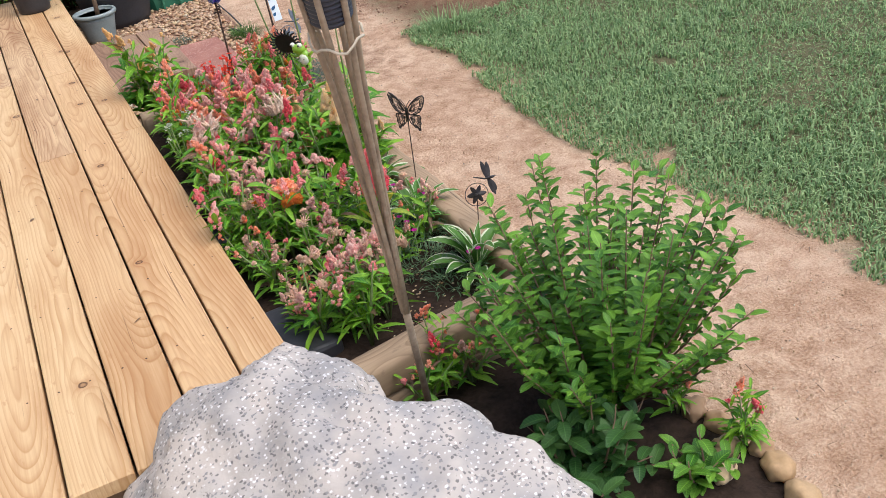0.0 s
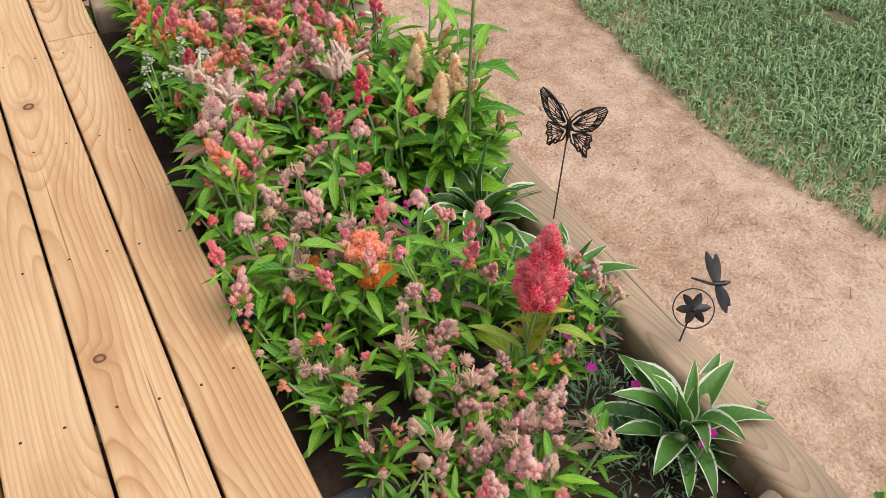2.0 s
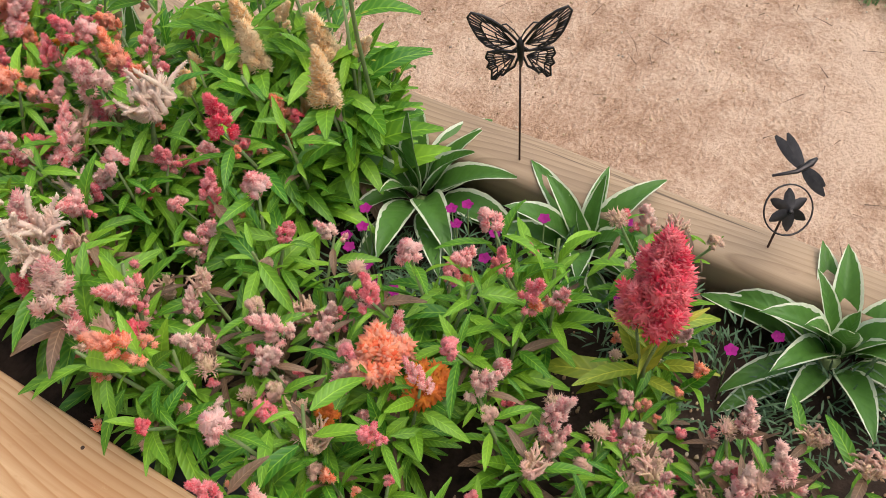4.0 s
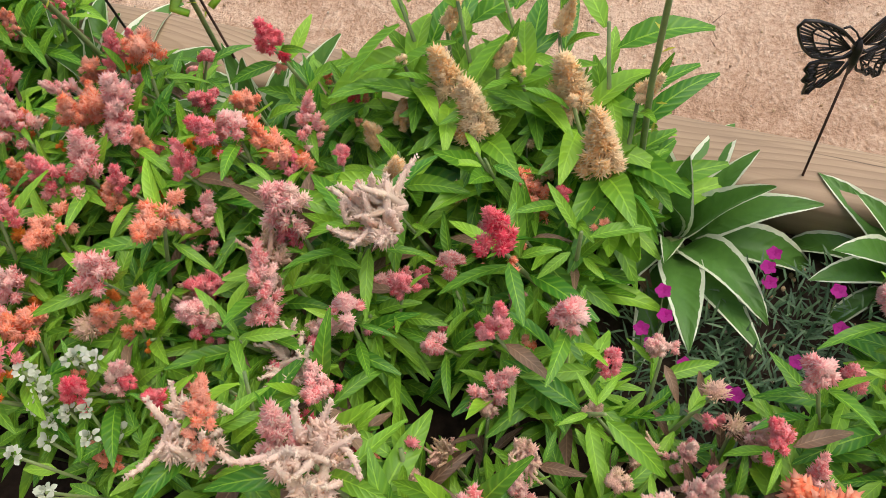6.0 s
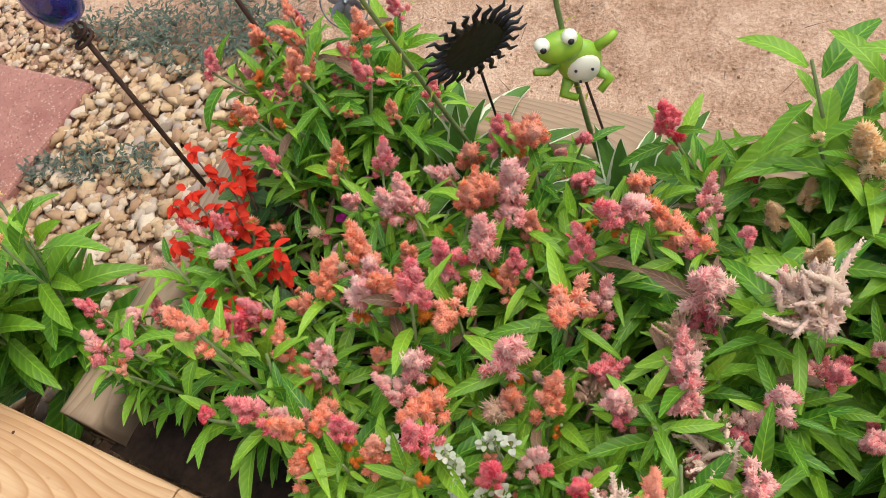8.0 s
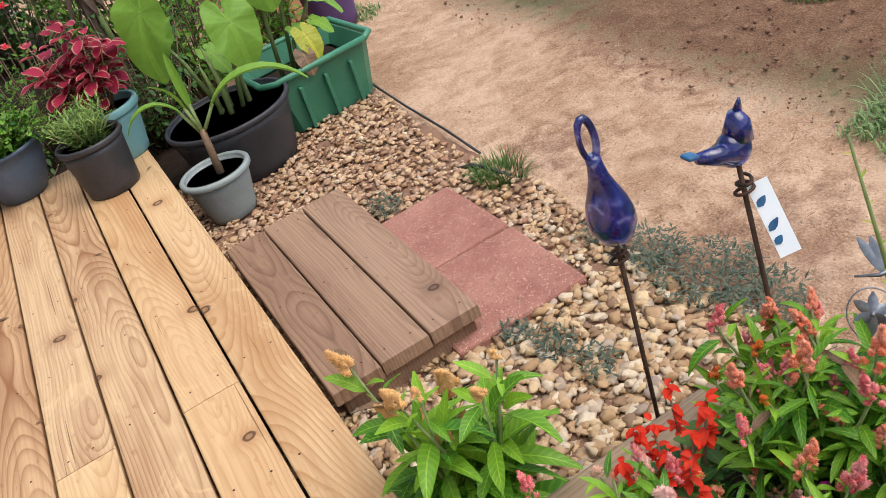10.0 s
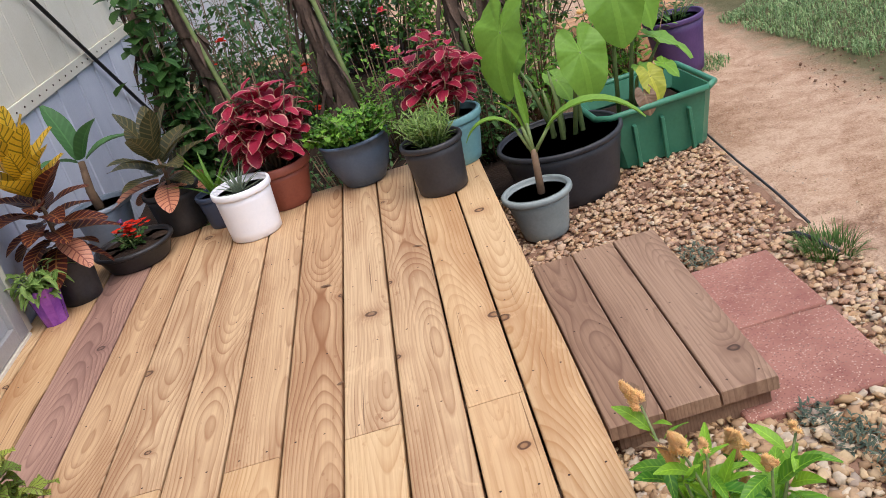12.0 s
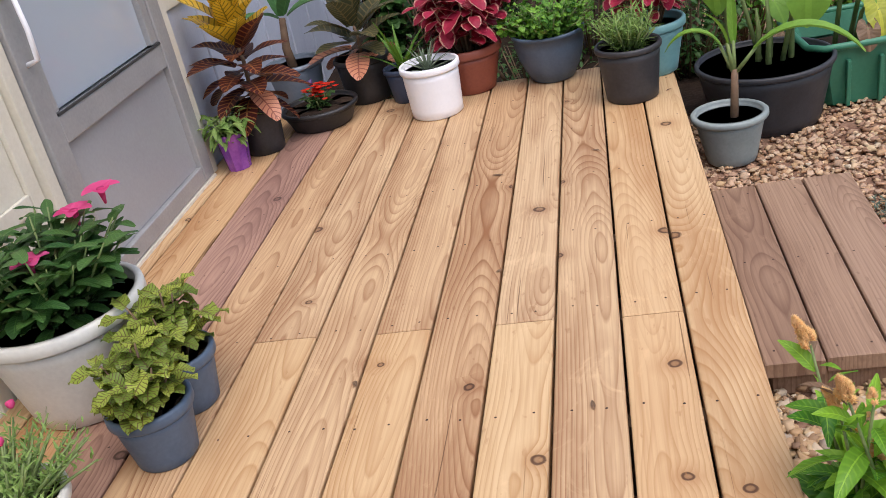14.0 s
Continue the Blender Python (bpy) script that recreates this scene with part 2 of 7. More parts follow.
def ground_mat():
    m, nt, b = nodes_of("packed_dirt", 0.95)
    b.inputs["Specular IOR Level"].default_value = 0.1
    v = coords(nt, world_space=True)
    n1, n2, n3 = noisy(nt, v, 1.6, 5, 0.6), noisy(nt, v, 11, 6, 0.65, 0.4), noisy(nt, v, 120, 3, 0.7)
    f = maths(nt, "ADD", maths(nt, "MULTIPLY", n1, 0.34), maths(nt, "ADD", maths(nt, "MULTIPLY", n2, 0.34), maths(nt, "MULTIPLY", n3, 0.32)))
    col = ramp(nt, f, [(0.36, (0.24, 0.13, 0.07)), (0.47, (0.45, 0.285, 0.18)), (0.57, (0.62, 0.44, 0.30))])
    straw = ramp(nt, noisy(nt, v, 55, 5, 0.75, 1.5), [(0.63, (0, 0, 0)), (0.70, (1, 1, 1))])
    col = mixc(nt, maths(nt, "MULTIPLY", straw, 0.55), col, (0.74, 0.58, 0.42))
    sx = nt.nodes.new("ShaderNodeSeparateXYZ")
    nt.links.new(v, sx.inputs[0])
    turf = ramp(nt, maths(nt, "MULTIPLY", maths(nt, "ADD", sx.outputs[0], maths(nt, "MULTIPLY_ADD", n2, 0.5, -0.25)), 0.25), [(0.41, (0, 0, 0)), (0.47, (1, 1, 1))])
    col = mixc(nt, maths(nt, "MULTIPLY", turf, 0.92), col, mixc(nt, n2, (0.045, 0.06, 0.025), (0.16, 0.15, 0.07)))
    for cx, cy, rad, inner, outer in ((2.95, 2.0, 1.6, 0.34, 0.45), (1.12, 1.75, 0.16, 0.2, 0.8), (1.15, 0.75, 0.2, 0.2, 0.9)):
        dv = nd(nt, "VectorMath")
        dv.operation = "DISTANCE"
        nt.links.new(v, dv.inputs[0])
        dv.inputs[1].default_value = (cx, cy, GROUND)
        damp = ramp(nt, maths(nt, "MULTIPLY", maths(nt, "ADD", dv.outputs["Value"], maths(nt, "MULTIPLY_ADD", n2, 0.9, -0.45)), 0.5 / rad), [(inner, (1, 1, 1)), (outer, (0, 0, 0))])
        col = mixc(nt, maths(nt, "MULTIPLY", damp, 0.85 if rad > 1 else 0.55), col, ramp(nt, maths(nt, "ADD", maths(nt, "MULTIPLY", n3, 0.6), maths(nt, "MULTIPLY", n2, 0.4)), [(0.36, (0.10, 0.048, 0.03)), (0.52, (0.22, 0.115, 0.07)), (0.66, (0.38, 0.235, 0.155))]))
    nt.links.new(col, b.inputs["Base Color"])
    bumped(nt, b, maths(nt, "ADD", n2, maths(nt, "MULTIPLY", n3, 0.4)), 0.9, 0.03)
    return m


M["dirt"] = ground_mat()
M["soil"] = plain("dark_soil", (0.012, 0.008, 0.006), (0.05, 0.032, 0.022), 14, 0.95, bump=0.9, fine=80, spec=0.15)
M["grass"] = leafy("grass_blade", (0.07, 0.17, 0.05), (0.40, 0.53, 0.23), rough=0.6)
M["clod"] = plain("brown_clod", (0.12, 0.06, 0.038), (0.34, 0.21, 0.14), 6, 0.95, bump=0.5, fine=120, spec=0.1)
M["drygrass"] = leafy("weed_blade", (0.06, 0.14, 0.03), (0.13, 0.22, 0.05), rough=0.6)


def pebble_mat(name, stops):
    m, nt, b = nodes_of(name, 0.65)
    b.inputs["Specular IOR Level"].default_value = 0.3
    oi = nt.nodes.new("ShaderNodeObjectInfo")
    geo = nt.nodes.new("ShaderNodeNewGeometry")
    r = maths(nt, "FRACT", maths(nt, "ADD", oi.outputs["Random"], geo.outputs["Random Per Island"]))
    col = ramp(nt, r, stops)
    n = noisy(nt, coords(nt, world_space=True), 95, 4)
    col = mixc(nt, maths(nt, "MULTIPLY", n, 0.62), col, (0.22, 0.13, 0.08))
    nt.links.new(col, b.inputs["Base Color"])
    bumped(nt, b, n, 0.25, 0.003)
    return m


M["pebble"] = pebble_mat("river_pebble", [(0.0, (0.20, 0.125, 0.075)), (0.16, (0.48, 0.31, 0.15)), (0.32, (0.70, 0.54, 0.31)), (0.48, (0.38, 0.23, 0.115)), (0.64, (0.56, 0.40, 0.23)), (0.8, (0.74, 0.64, 0.46)), (1.0, (0.30, 0.24, 0.19))])
M["pebble_red"] = pebble_mat("red_brown_pebble", [(0.0, (0.20, 0.10, 0.055)), (0.2, (0.54, 0.33, 0.17)), (0.4, (0.70, 0.52, 0.32)), (0.6, (0.36, 0.19, 0.11)), (0.8, (0.66, 0.48, 0.32)), (1.0, (0.28, 0.16, 0.10))])


def speckled(name, base1, base2, fleck, dark, scale, amount, rough=0.85):
    m, nt, b = nodes_of(name, rough)
    b.inputs["Specular IOR Level"].default_value = 0.2
    v = coords(nt, shift=True)
    col = ramp(nt, noisy(nt, v, 7, 5), [(0.35, base1), (0.65, base2)])
    vo = nd(nt, "TexVoronoi", Scale=scale, Randomness=1.0)
    nt.links.new(v, vo.inputs["Vector"])
    sep = nt.nodes.new("ShaderNodeSeparateColor")
    nt.links.new(vo.outputs["Color"], sep.inputs[0])
    ragged = maths(nt, "ADD", vo.outputs["Distance"], maths(nt, "MULTIPLY_ADD", noisy(nt, v, scale * 1.7, 3), 1.3, -0.62))
    spot = maths(nt, "MULTIPLY", maths(nt, "LESS_THAN", ragged, 0.38), maths(nt, "LESS_THAN", sep.outputs[0], amount))
    col = mixc(nt, maths(nt, "MULTIPLY", spot, 0.8), col, fleck)
    spot2 = maths(nt, "MULTIPLY", maths(nt, "LESS_THAN", ragged, 0.42), maths(nt, "GREATER_THAN", sep.outputs[1], 1 - amount))
    col = mixc(nt, maths(nt, "MULTIPLY", spot2, 0.7), col, dark)
    nt.links.new(col, b.inputs["Base Color"])
    bumped(nt, b, noisy(nt, v, 60, 5, 0.7), 0.5, 0.006)
    return m


M["paver"] = speckled("red_aggregate", (0.27, 0.115, 0.088), (0.37, 0.18, 0.135), (0.54, 0.38, 0.29), (0.17, 0.075, 0.06), 165, 0.36)
M["rock"] = speckled("grey_granite", (0.30, 0.285, 0.275), (0.50, 0.44, 0.385), (0.70, 0.68, 0.66), (0.075, 0.072, 0.078), 115, 0.42)
M["cream"] = plain("cream_siding", (0.60, 0.56, 0.45), (0.72, 0.68, 0.57), 3, 0.5, bump=0.05)
M["skirt"] = plain("blue_grey_panel", (0.46, 0.49, 0.58), (0.58, 0.61, 0.69), 3, 0.45, bump=0.05)
M["alu"] = plain("dull_aluminium", (0.32, 0.32, 0.32), (0.43, 0.43, 0.42), 6, 0.45, 0.3, bump=0.05)
M["doorskin"] = plain("grey_door_skin", (0.29, 0.295, 0.30), (0.35, 0.355, 0.36), 2, 0.35, bump=0.03)
M["seal"] = plain("dark_seal", (0.02, 0.02, 0.02), (0.06, 0.06, 0.06), 10, 0.6)
# pane glass: the white-blue reflection is put into its base colour
mg, ntg, bg = nodes_of("door_glass", 0.06)
bg.inputs["Base Color"].default_value = (0.62, 0.68, 0.74, 1)
bg.inputs["Transmission Weight"].default_value = 0.35
bg.inputs["Coat Weight"].default_value = 0.6
M["glass"] = mg
M["blackpot"] = plain("black_nursery_plastic", (0.012, 0.012, 0.013), (0.035, 0.033, 0.033), 12, 0.5, bump=0.1)
M["charcoal"] = plain("charcoal_plastic", (0.020, 0.020, 0.024), (0.042, 0.042, 0.047), 9, 0.5, bump=0.1)
M["white"] = plain("white_plastic", (0.80, 0.81, 0.84), (0.88, 0.88, 0.90), 9, 0.4, bump=0.05)
M["terra"] = plain("terracotta_plastic", (0.20, 0.05, 0.03), (0.28, 0.08, 0.048), 9, 0.5, bump=0.1)
M["bluepot"] = plain("slate_blue_plastic", (0.055, 0.085, 0.13), (0.09, 0.13, 0.19), 9, 0.45, bump=0.1)
M["navy"] = plain("navy_plastic", (0.03, 0.045, 0.08), (0.05, 0.07, 0.12), 9, 0.45, bump=0.1)
M["teal"] = plain("teal_plastic", (0.13, 0.30, 0.32), (0.19, 0.38, 0.40), 9, 0.45, bump=0.1)
M["greypot"] = plain("sage_grey_plastic", (0.22, 0.26, 0.25), (0.30, 0.34, 0.33), 9, 0.45, bump=0.1)
M["greyblue"] = plain("blue_grey_plastic", (0.16, 0.20, 0.25), (0.23, 0.27, 0.32), 9, 0.45, bump=0.1)
M["tub"] = plain("green_tub_plastic", (0.035, 0.17, 0.095), (0.06, 0.23, 0.135), 6, 0.42, bump=0.05)
M["purplepot"] = plain("purple_plastic", (0.06, 0.03, 0.11), (0.10, 0.05, 0.16), 8, 0.5)
M["foil"] = plain("purple_foil", (0.22, 0.06, 0.42), (0.38, 0.14, 0.60), 20, 0.25, 0.5, bump=0.4)
M["stonewhite"] = plain("off_white_planter", (0.55, 0.54, 0.49), (0.68, 0.67, 0.61), 6, 0.5, bump=0.05)
M["steel"] = plain("rusted_rod", (0.03, 0.02, 0.015), (0.10, 0.05, 0.03), 40, 0.7, 0.5)
M["blacksteel"] = plain("black_painted_steel", (0.008, 0.008, 0.009), (0.02, 0.02, 0.022), 30, 0.45, 0.4)
M["bronze"] = plain("dark_bronze_sheet", (0.02, 0.018, 0.016), (0.07, 0.06, 0.055), 30, 0.4, 0.7)
M["silver"] = plain("grey_spinner_sheet", (0.10, 0.11, 0.12), (0.28, 0.30, 0.32), 30, 0.35, 0.8)
M["bamboo"] = plain("dry_bamboo", (0.22, 0.16, 0.11), (0.44, 0.34, 0.24), 30, 0.6)
M["wick"] = plain("dark_blue_wrap", (0.020, 0.021, 0.034), (0.05, 0.052, 0.075), 40, 0.38)
M["cord"] = plain("pale_cord", (0.45, 0.38, 0.28), (0.60, 0.52, 0.40), 60, 0.8)
M["frog"] = plain("lime_green_enamel", (0.16, 0.34, 0.02), (0.30, 0.48, 0.04), 12, 0.35, bump=0.05)
M["ivory"] = plain("ivory_enamel", (0.70, 0.72, 0.55), (0.80, 0.80, 0.66), 12, 0.35, bump=0.05)
M["tag"] = plain("pale_blue_card", (0.74, 0.82, 0.88), (0.82, 0.87, 0.90), 12, 0.4, bump=0.02)
M["tagblue"] = plain("blue_print", (0.02, 0.06, 0.16), (0.03, 0.16, 0.32), 30, 0.4, bump=0.02)
mb, ntb, bb = nodes_of("cobalt_glass", 0.04)
nt_v = coords(ntb)
ntb.links.new(ramp(ntb, noisy(ntb, nt_v, 22, 2, 0.5, 1.2), [(0.40, (0.012, 0.016, 0.16)), (0.58, (0.04, 0.05, 0.42)), (0.68, (0.40, 0.52, 0.90))]), bb.inputs["Base Color"])
bb.inputs["Transmission Weight"].default_value = 0.7
bb.inputs["Coat Weight"].default_value = 0.7
M["cobalt"] = mb
M["stem"] = plain("green_stem", (0.10, 0.17, 0.05), (0.22, 0.27, 0.09), 20, 0.6)
M["redstem"] = plain("brown_stem", (0.12, 0.07, 0.04), (0.22, 0.14, 0.08), 20, 0.7)
M["bark"] = plain("shaggy_bark", (0.035, 0.022, 0.016), (0.13, 0.085, 0.06), 9, 0.95, bump=0.9, fine=60)
M["leaf"] = leafy("celosia_leaf", (0.045, 0.19, 0.013), (0.30, 0.55, 0.04), rough=0.42)
M["leafyel"] = leafy("yellowing_leaf", (0.22, 0.33, 0.03), (0.52, 0.46, 0.05))
M["darkleaf"] = leafy("deep_green_leaf", (0.03, 0.095, 0.022), (0.09, 0.19, 0.045))
M["bushleaf"] = leafy("bush_leaf", (0.032, 0.125, 0.013), (0.20, 0.40, 0.04), through_light=0.25)
M["needle"] = leafy("narrow_leaf", (0.06, 0.13, 0.06), (0.14, 0.22, 0.10))
M["hosta"] = leafy("variegated_hosta", (0.025, 0.10, 0.022), (0.16, 0.34, 0.05), "rim", (0.80, 0.84, 0.60))
M["eleph"] = leafy("elephant_ear_leaf", (0.13, 0.30, 0.03), (0.25, 0.44, 0.06), "soft")
M["banana"] = leafy("banana_leaf", (0.05, 0.15, 0.05), (0.10, 0.22, 0.07))
M["crotony"] = leafy("yellow_croton_leaf", (0.70, 0.34, 0.02), (0.82, 0.64, 0.05), "veins", (0.05, 0.08, 0.012), 0.3)
M["crotonr"] = leafy("dark_croton_leaf", (0.035, 0.008, 0.010), (0.10, 0.020, 0.016), "veins", (0.42, 0.17, 0.05), 0.42)
M["crotonp"] = leafy("pink_croton_leaf", (0.66, 0.22, 0.13), (0.72, 0.38, 0.22), "veins", (0.20, 0.04, 0.04), 0.3)
M["crotong"] = leafy("bronze_green_croton_leaf", (0.04, 0.06, 0.03), (0.10, 0.09, 0.04), "veins", (0.24, 0.18, 0.07), 0.3)
M["coleus"] = leafy("red_coleus_leaf", (0.26, 0.010, 0.032), (0.50, 0.035, 0.085), "rim", (0.60, 0.30, 0.23))
M["coleusg"] = leafy("lime_coleus_leaf", (0.14, 0.22, 0.03), (0.42, 0.50, 0.08), "veins", (0.09, 0.02, 0.025))
M["brownleaf"] = leafy("withered_leaf", (0.12, 0.07, 0.04), (0.30, 0.19, 0.11))
M["p_pink"] = petal("pink_plume", (0.90, 0.24, 0.24), (0.98, 0.45, 0.40), (0.98, 0.70, 0.61))
M["p_coral"] = petal("coral_plume", (0.95, 0.19, 0.08), (0.98, 0.40, 0.20), (0.97, 0.52, 0.37))
M["p_red"] = petal("crimson_plume", (0.82, 0.04, 0.085), (0.94, 0.11, 0.165), (0.95, 0.32, 0.32))
M["p_apricot"] = petal("apricot_plume", (0.99, 0.58, 0.22), (0.99, 0.73, 0.38), (0.99, 0.82, 0.54))
M["p_tan"] = petal("faded_plume", (0.58, 0.39, 0.22), (0.86, 0.68, 0.44), (0.88, 0.57, 0.46))
M["p_dusty"] = petal("dusty_pink_plume", (0.84, 0.33, 0.31), (0.94, 0.54, 0.48), (0.92, 0.70, 0.57))
M["p_rose"] = petal("deep_rose_plume", (0.88, 0.12, 0.16), (0.95, 0.26, 0.28), (0.97, 0.46, 0.44))
M["p_cream"] = petal("cream_crest", (0.78, 0.58, 0.42), (0.95, 0.84, 0.66), (0.92, 0.70, 0.57))
M["p_yellow"] = petal("golden_plume", (0.96, 0.60, 0.20), (0.98, 0.75, 0.36), (0.96, 0.63, 0.30))
M["p_salvia"] = petal("scarlet_petal", (0.66, 0.02, 0.01), (0.78, 0.05, 0.02), (0.70, 0.06, 0.03))
M["p_magenta"] = petal("magenta_petal", (0.36, 0.01, 0.18), (0.46, 0.02, 0.26), (0.40, 0.03, 0.23))
M["p_white"] = petal("white_blossom", (0.60, 0.64, 0.52), (0.70, 0.72, 0.62), (0.55, 0.60, 0.45))
M["p_hot"] = petal("hot_pink_petal", (0.70, 0.05, 0.20), (0.78, 0.12, 0.32), (0.75, 0.10, 0.28))
M["p_orange"] = petal("orange_crest", (0.80, 0.24, 0.02), (0.84, 0.32, 0.04), (0.78, 0.20, 0.05))
M["pine"] = leafy("pineapple_leaf", (0.13, 0.18, 0.12), (0.26, 0.31, 0.22))
M["herb"] = leafy("herb_leaf", (0.14, 0.26, 0.05), (0.30, 0.42, 0.12), rough=0.6)
M["wicker"] = plain("tan_brick", (0.34, 0.17, 0.08), (0.52, 0.30, 0.15), 14, 0.7)
M["farwhite"] = plain("pale_painted_metal", (0.50, 0.53, 0.58), (0.62, 0.65, 0.70), 2, 0.4)


# ---- mesh building ----
class Geo:
    def __init__(self):
        self.v, self.f, self.uv = [], [], []

    def quad(self, ids, uvs=None):
        self.f.append(tuple(ids))
        self.uv.extend(uvs or [(0.5, 0.5)] * len(ids))

    def mesh(self, name, material, smooth=True):
        me = bpy.data.meshes.new(name)
        me.from_pydata([tuple(p) for p in self.v], [], self.f)
        layer = me.uv_layers.new(name="UVMap")
        layer.data.foreach_set("uv", np.array(self.uv, dtype=np.float32).ravel())
        me.polygons.foreach_set("use_smooth", [smooth] * len(me.polygons))
        me.materials.append(material)
        me.update()
        return me

    def tube(self, pts, radii, n=6, cap=True):
        pts = [Vector(p) for p in pts]
        if isinstance(radii, (int, float)):
            radii = [radii] * len(pts)
        start = len(self.v)
        side = None
        for i, p in enumerate(pts):
            d = (pts[min(i + 1, len(pts) - 1)] - pts[max(i - 1, 0)]).normalized()
            if side is None:
                side = d.orthogonal().normalized()
            side = (side - d * side.dot(d)).normalized()
            up = d.cross(side)
            for k in range(n):
                a = 2 * math.pi * k / n
                self.v.append(p + (side * math.cos(a) + up * math.sin(a)) * radii[i])
        for i in range(len(pts) - 1):
            for k in range(n):
                a, b = start + i * n + k, start + i * n + (k + 1) % n
                self.quad((a, b, b + n, a + n))
        if cap:
            self.quad(range(start + n - 1, start - 1, -1))
            self.quad(range(start + (len(pts) - 1) * n, start + len(pts) * n))
        return self

    def lathe(self, profile, n=28, wobble=0.0):
        start = len(self.v)
        for r, z in profile:
            for k in range(n):
                a = 2 * math.pi * k / n
                rr = r * (1 + wobble * math.sin(3 * a))
                self.v.append(Vector((rr * math.cos(a), rr * math.sin(a), z)))
        for i in range(len(profile) - 1):
            for k in range(n):
                a, b = start + i * n + k, start + i * n + (k + 1) % n
                self.quad((a, b, b + n, a + n))
        if profile[0][0] > 1e-4:
            self.quad(range(start + n - 1, start - 1, -1))
        if profile[-1][0] > 1e-4:
            self.quad(range(start + (len(profile) - 1) * n, start + len(profile) * n))
        return self

    def box(self, lo, hi, bevel=0.0):
        """A box with chamfered long edges."""
        bm = bmesh.new()
        bmesh.ops.create_cube(bm, size=1)
        for v in bm.verts:
            for i in range(3):
                v.co[i] = (lo[i] + hi[i]) / 2 + v.co[i] * (hi[i] - lo[i])
        if bevel:
            bmesh.ops.bevel(bm, geom=bm.edges[:], offset=bevel, segments=2, affect="EDGES", profile=0.5)
        start = len(self.v)
        self.v.extend(v.co.copy() for v in bm.verts)
        for f in bm.faces:
            self.quad([start + v.index for v in f.verts])
        bm.free()
        return self

    def blob(self, c, r, sub=1, squash=(1, 1, 1), rough=0.0, seed=0.0):
        bm = bmesh.new()
        bmesh.ops.create_icosphere(bm, subdivisions=sub, radius=1)
        start = len(self.v)
        for v in bm.verts:
            k = 1 + rough * noise.noise(v.co * 1.7 + Vector((seed, seed * 2, 0)))
            self.v.append(Vector(c) + Vector((v.co.x * squash[0], v.co.y * squash[1], v.co.z * squash[2])) * r * k)
        for f in bm.faces:
            self.quad([start + v.index for v in f.verts])
        bm.free()
        return self

    def bud(self, c, d, r, length):
        """A tiny four-sided pointed floret."""
        c, d = Vector(c), Vector(d).normalized()
        s = d.orthogonal().normalized()
        u = d.cross(s)
        i = len(self.v)
        self.v += [c - d * r * 0.4, c + s * r + d * length * 0.35, c + u * r + d * length * 0.35, c - s * r + d * length * 0.35, c - u * r + d * length * 0.35, c + d * length]
        for a, b in ((1, 2), (2, 3), (3, 4), (4, 1)):
            self.quad((i, i + b, i + a))
            self.quad((i + 5, i + a, i + b))
        return self

    def floret(self, c, d, r, length):
        """A hair-fine three-sided floret."""
        c, d = Vector(c), Vector(d).normalized()
        a = d.orthogonal().normalized() * r
        b = d.cross(a)
        i = len(self.v)
        self.v += [c + a, c - a * 0.5 + b * 0.87, c - a * 0.5 - b * 0.87, c + d * length]
        for p, q in ((0, 1), (1, 2), (2, 0)):
            self.quad((i + p, i + q, i + 3))
        return self

    def leaf(self, base, d, up, length, width, droop=0.6, fold=0.25, across=2, steps=4, shape="lance", wave=0.0, stalk=0.0):
        base, d, up = Vector(base), Vector(d).normalized(), Vector(up)
        side = d.cross(up)
        side = (side if side.length > 1e-4 else d.orthogonal()).normalized()
        start, p = len(self.v), base + d * stalk
        cols = across + 1
        for s in range(steps + 1):
            t = s / steps
            if shape == "lance":
                w = math.sin(math.pi * min(1, t ** 0.75 * 0.94 + 0.03)) ** 0.85
            elif shape == "oval":
                w = math.sin(math.pi * min(1, t * 0.9 + 0.08)) ** 0.6
            elif shape == "hosta":
                w = math.sin(math.pi * min(1, t ** 0.8)) ** 0.75 * (1.08 - 0.2 * t)
            else:
                w = 1 - 0.85 * t
            w = width * 0.5 * max(w, 0.02)
            nrm = side.cross(d).normalized()
            for a in range(cols):
                k = 2 * a / across - 1
                ripple = wave * width * math.sin(9 * t + 2 * k) * abs(k)
                self.v.append(p + side * k * w + nrm * (fold * abs(k) * w + ripple))
            d = (d - Vector((0, 0, 1)) * droop / steps).normalized()
            p = p + d * length / steps
        for s in range(steps):
            for a in range(across):
                i = start + s * cols + a
                u0, u1, v0, v1 = a / across, (a + 1) / across, s / steps, (s + 1) / steps
                self.quad((i, i + 1, i + 1 + cols, i + cols), [(u0, v0), (u1, v0), (u1, v1), (u0, v1)])
        return self


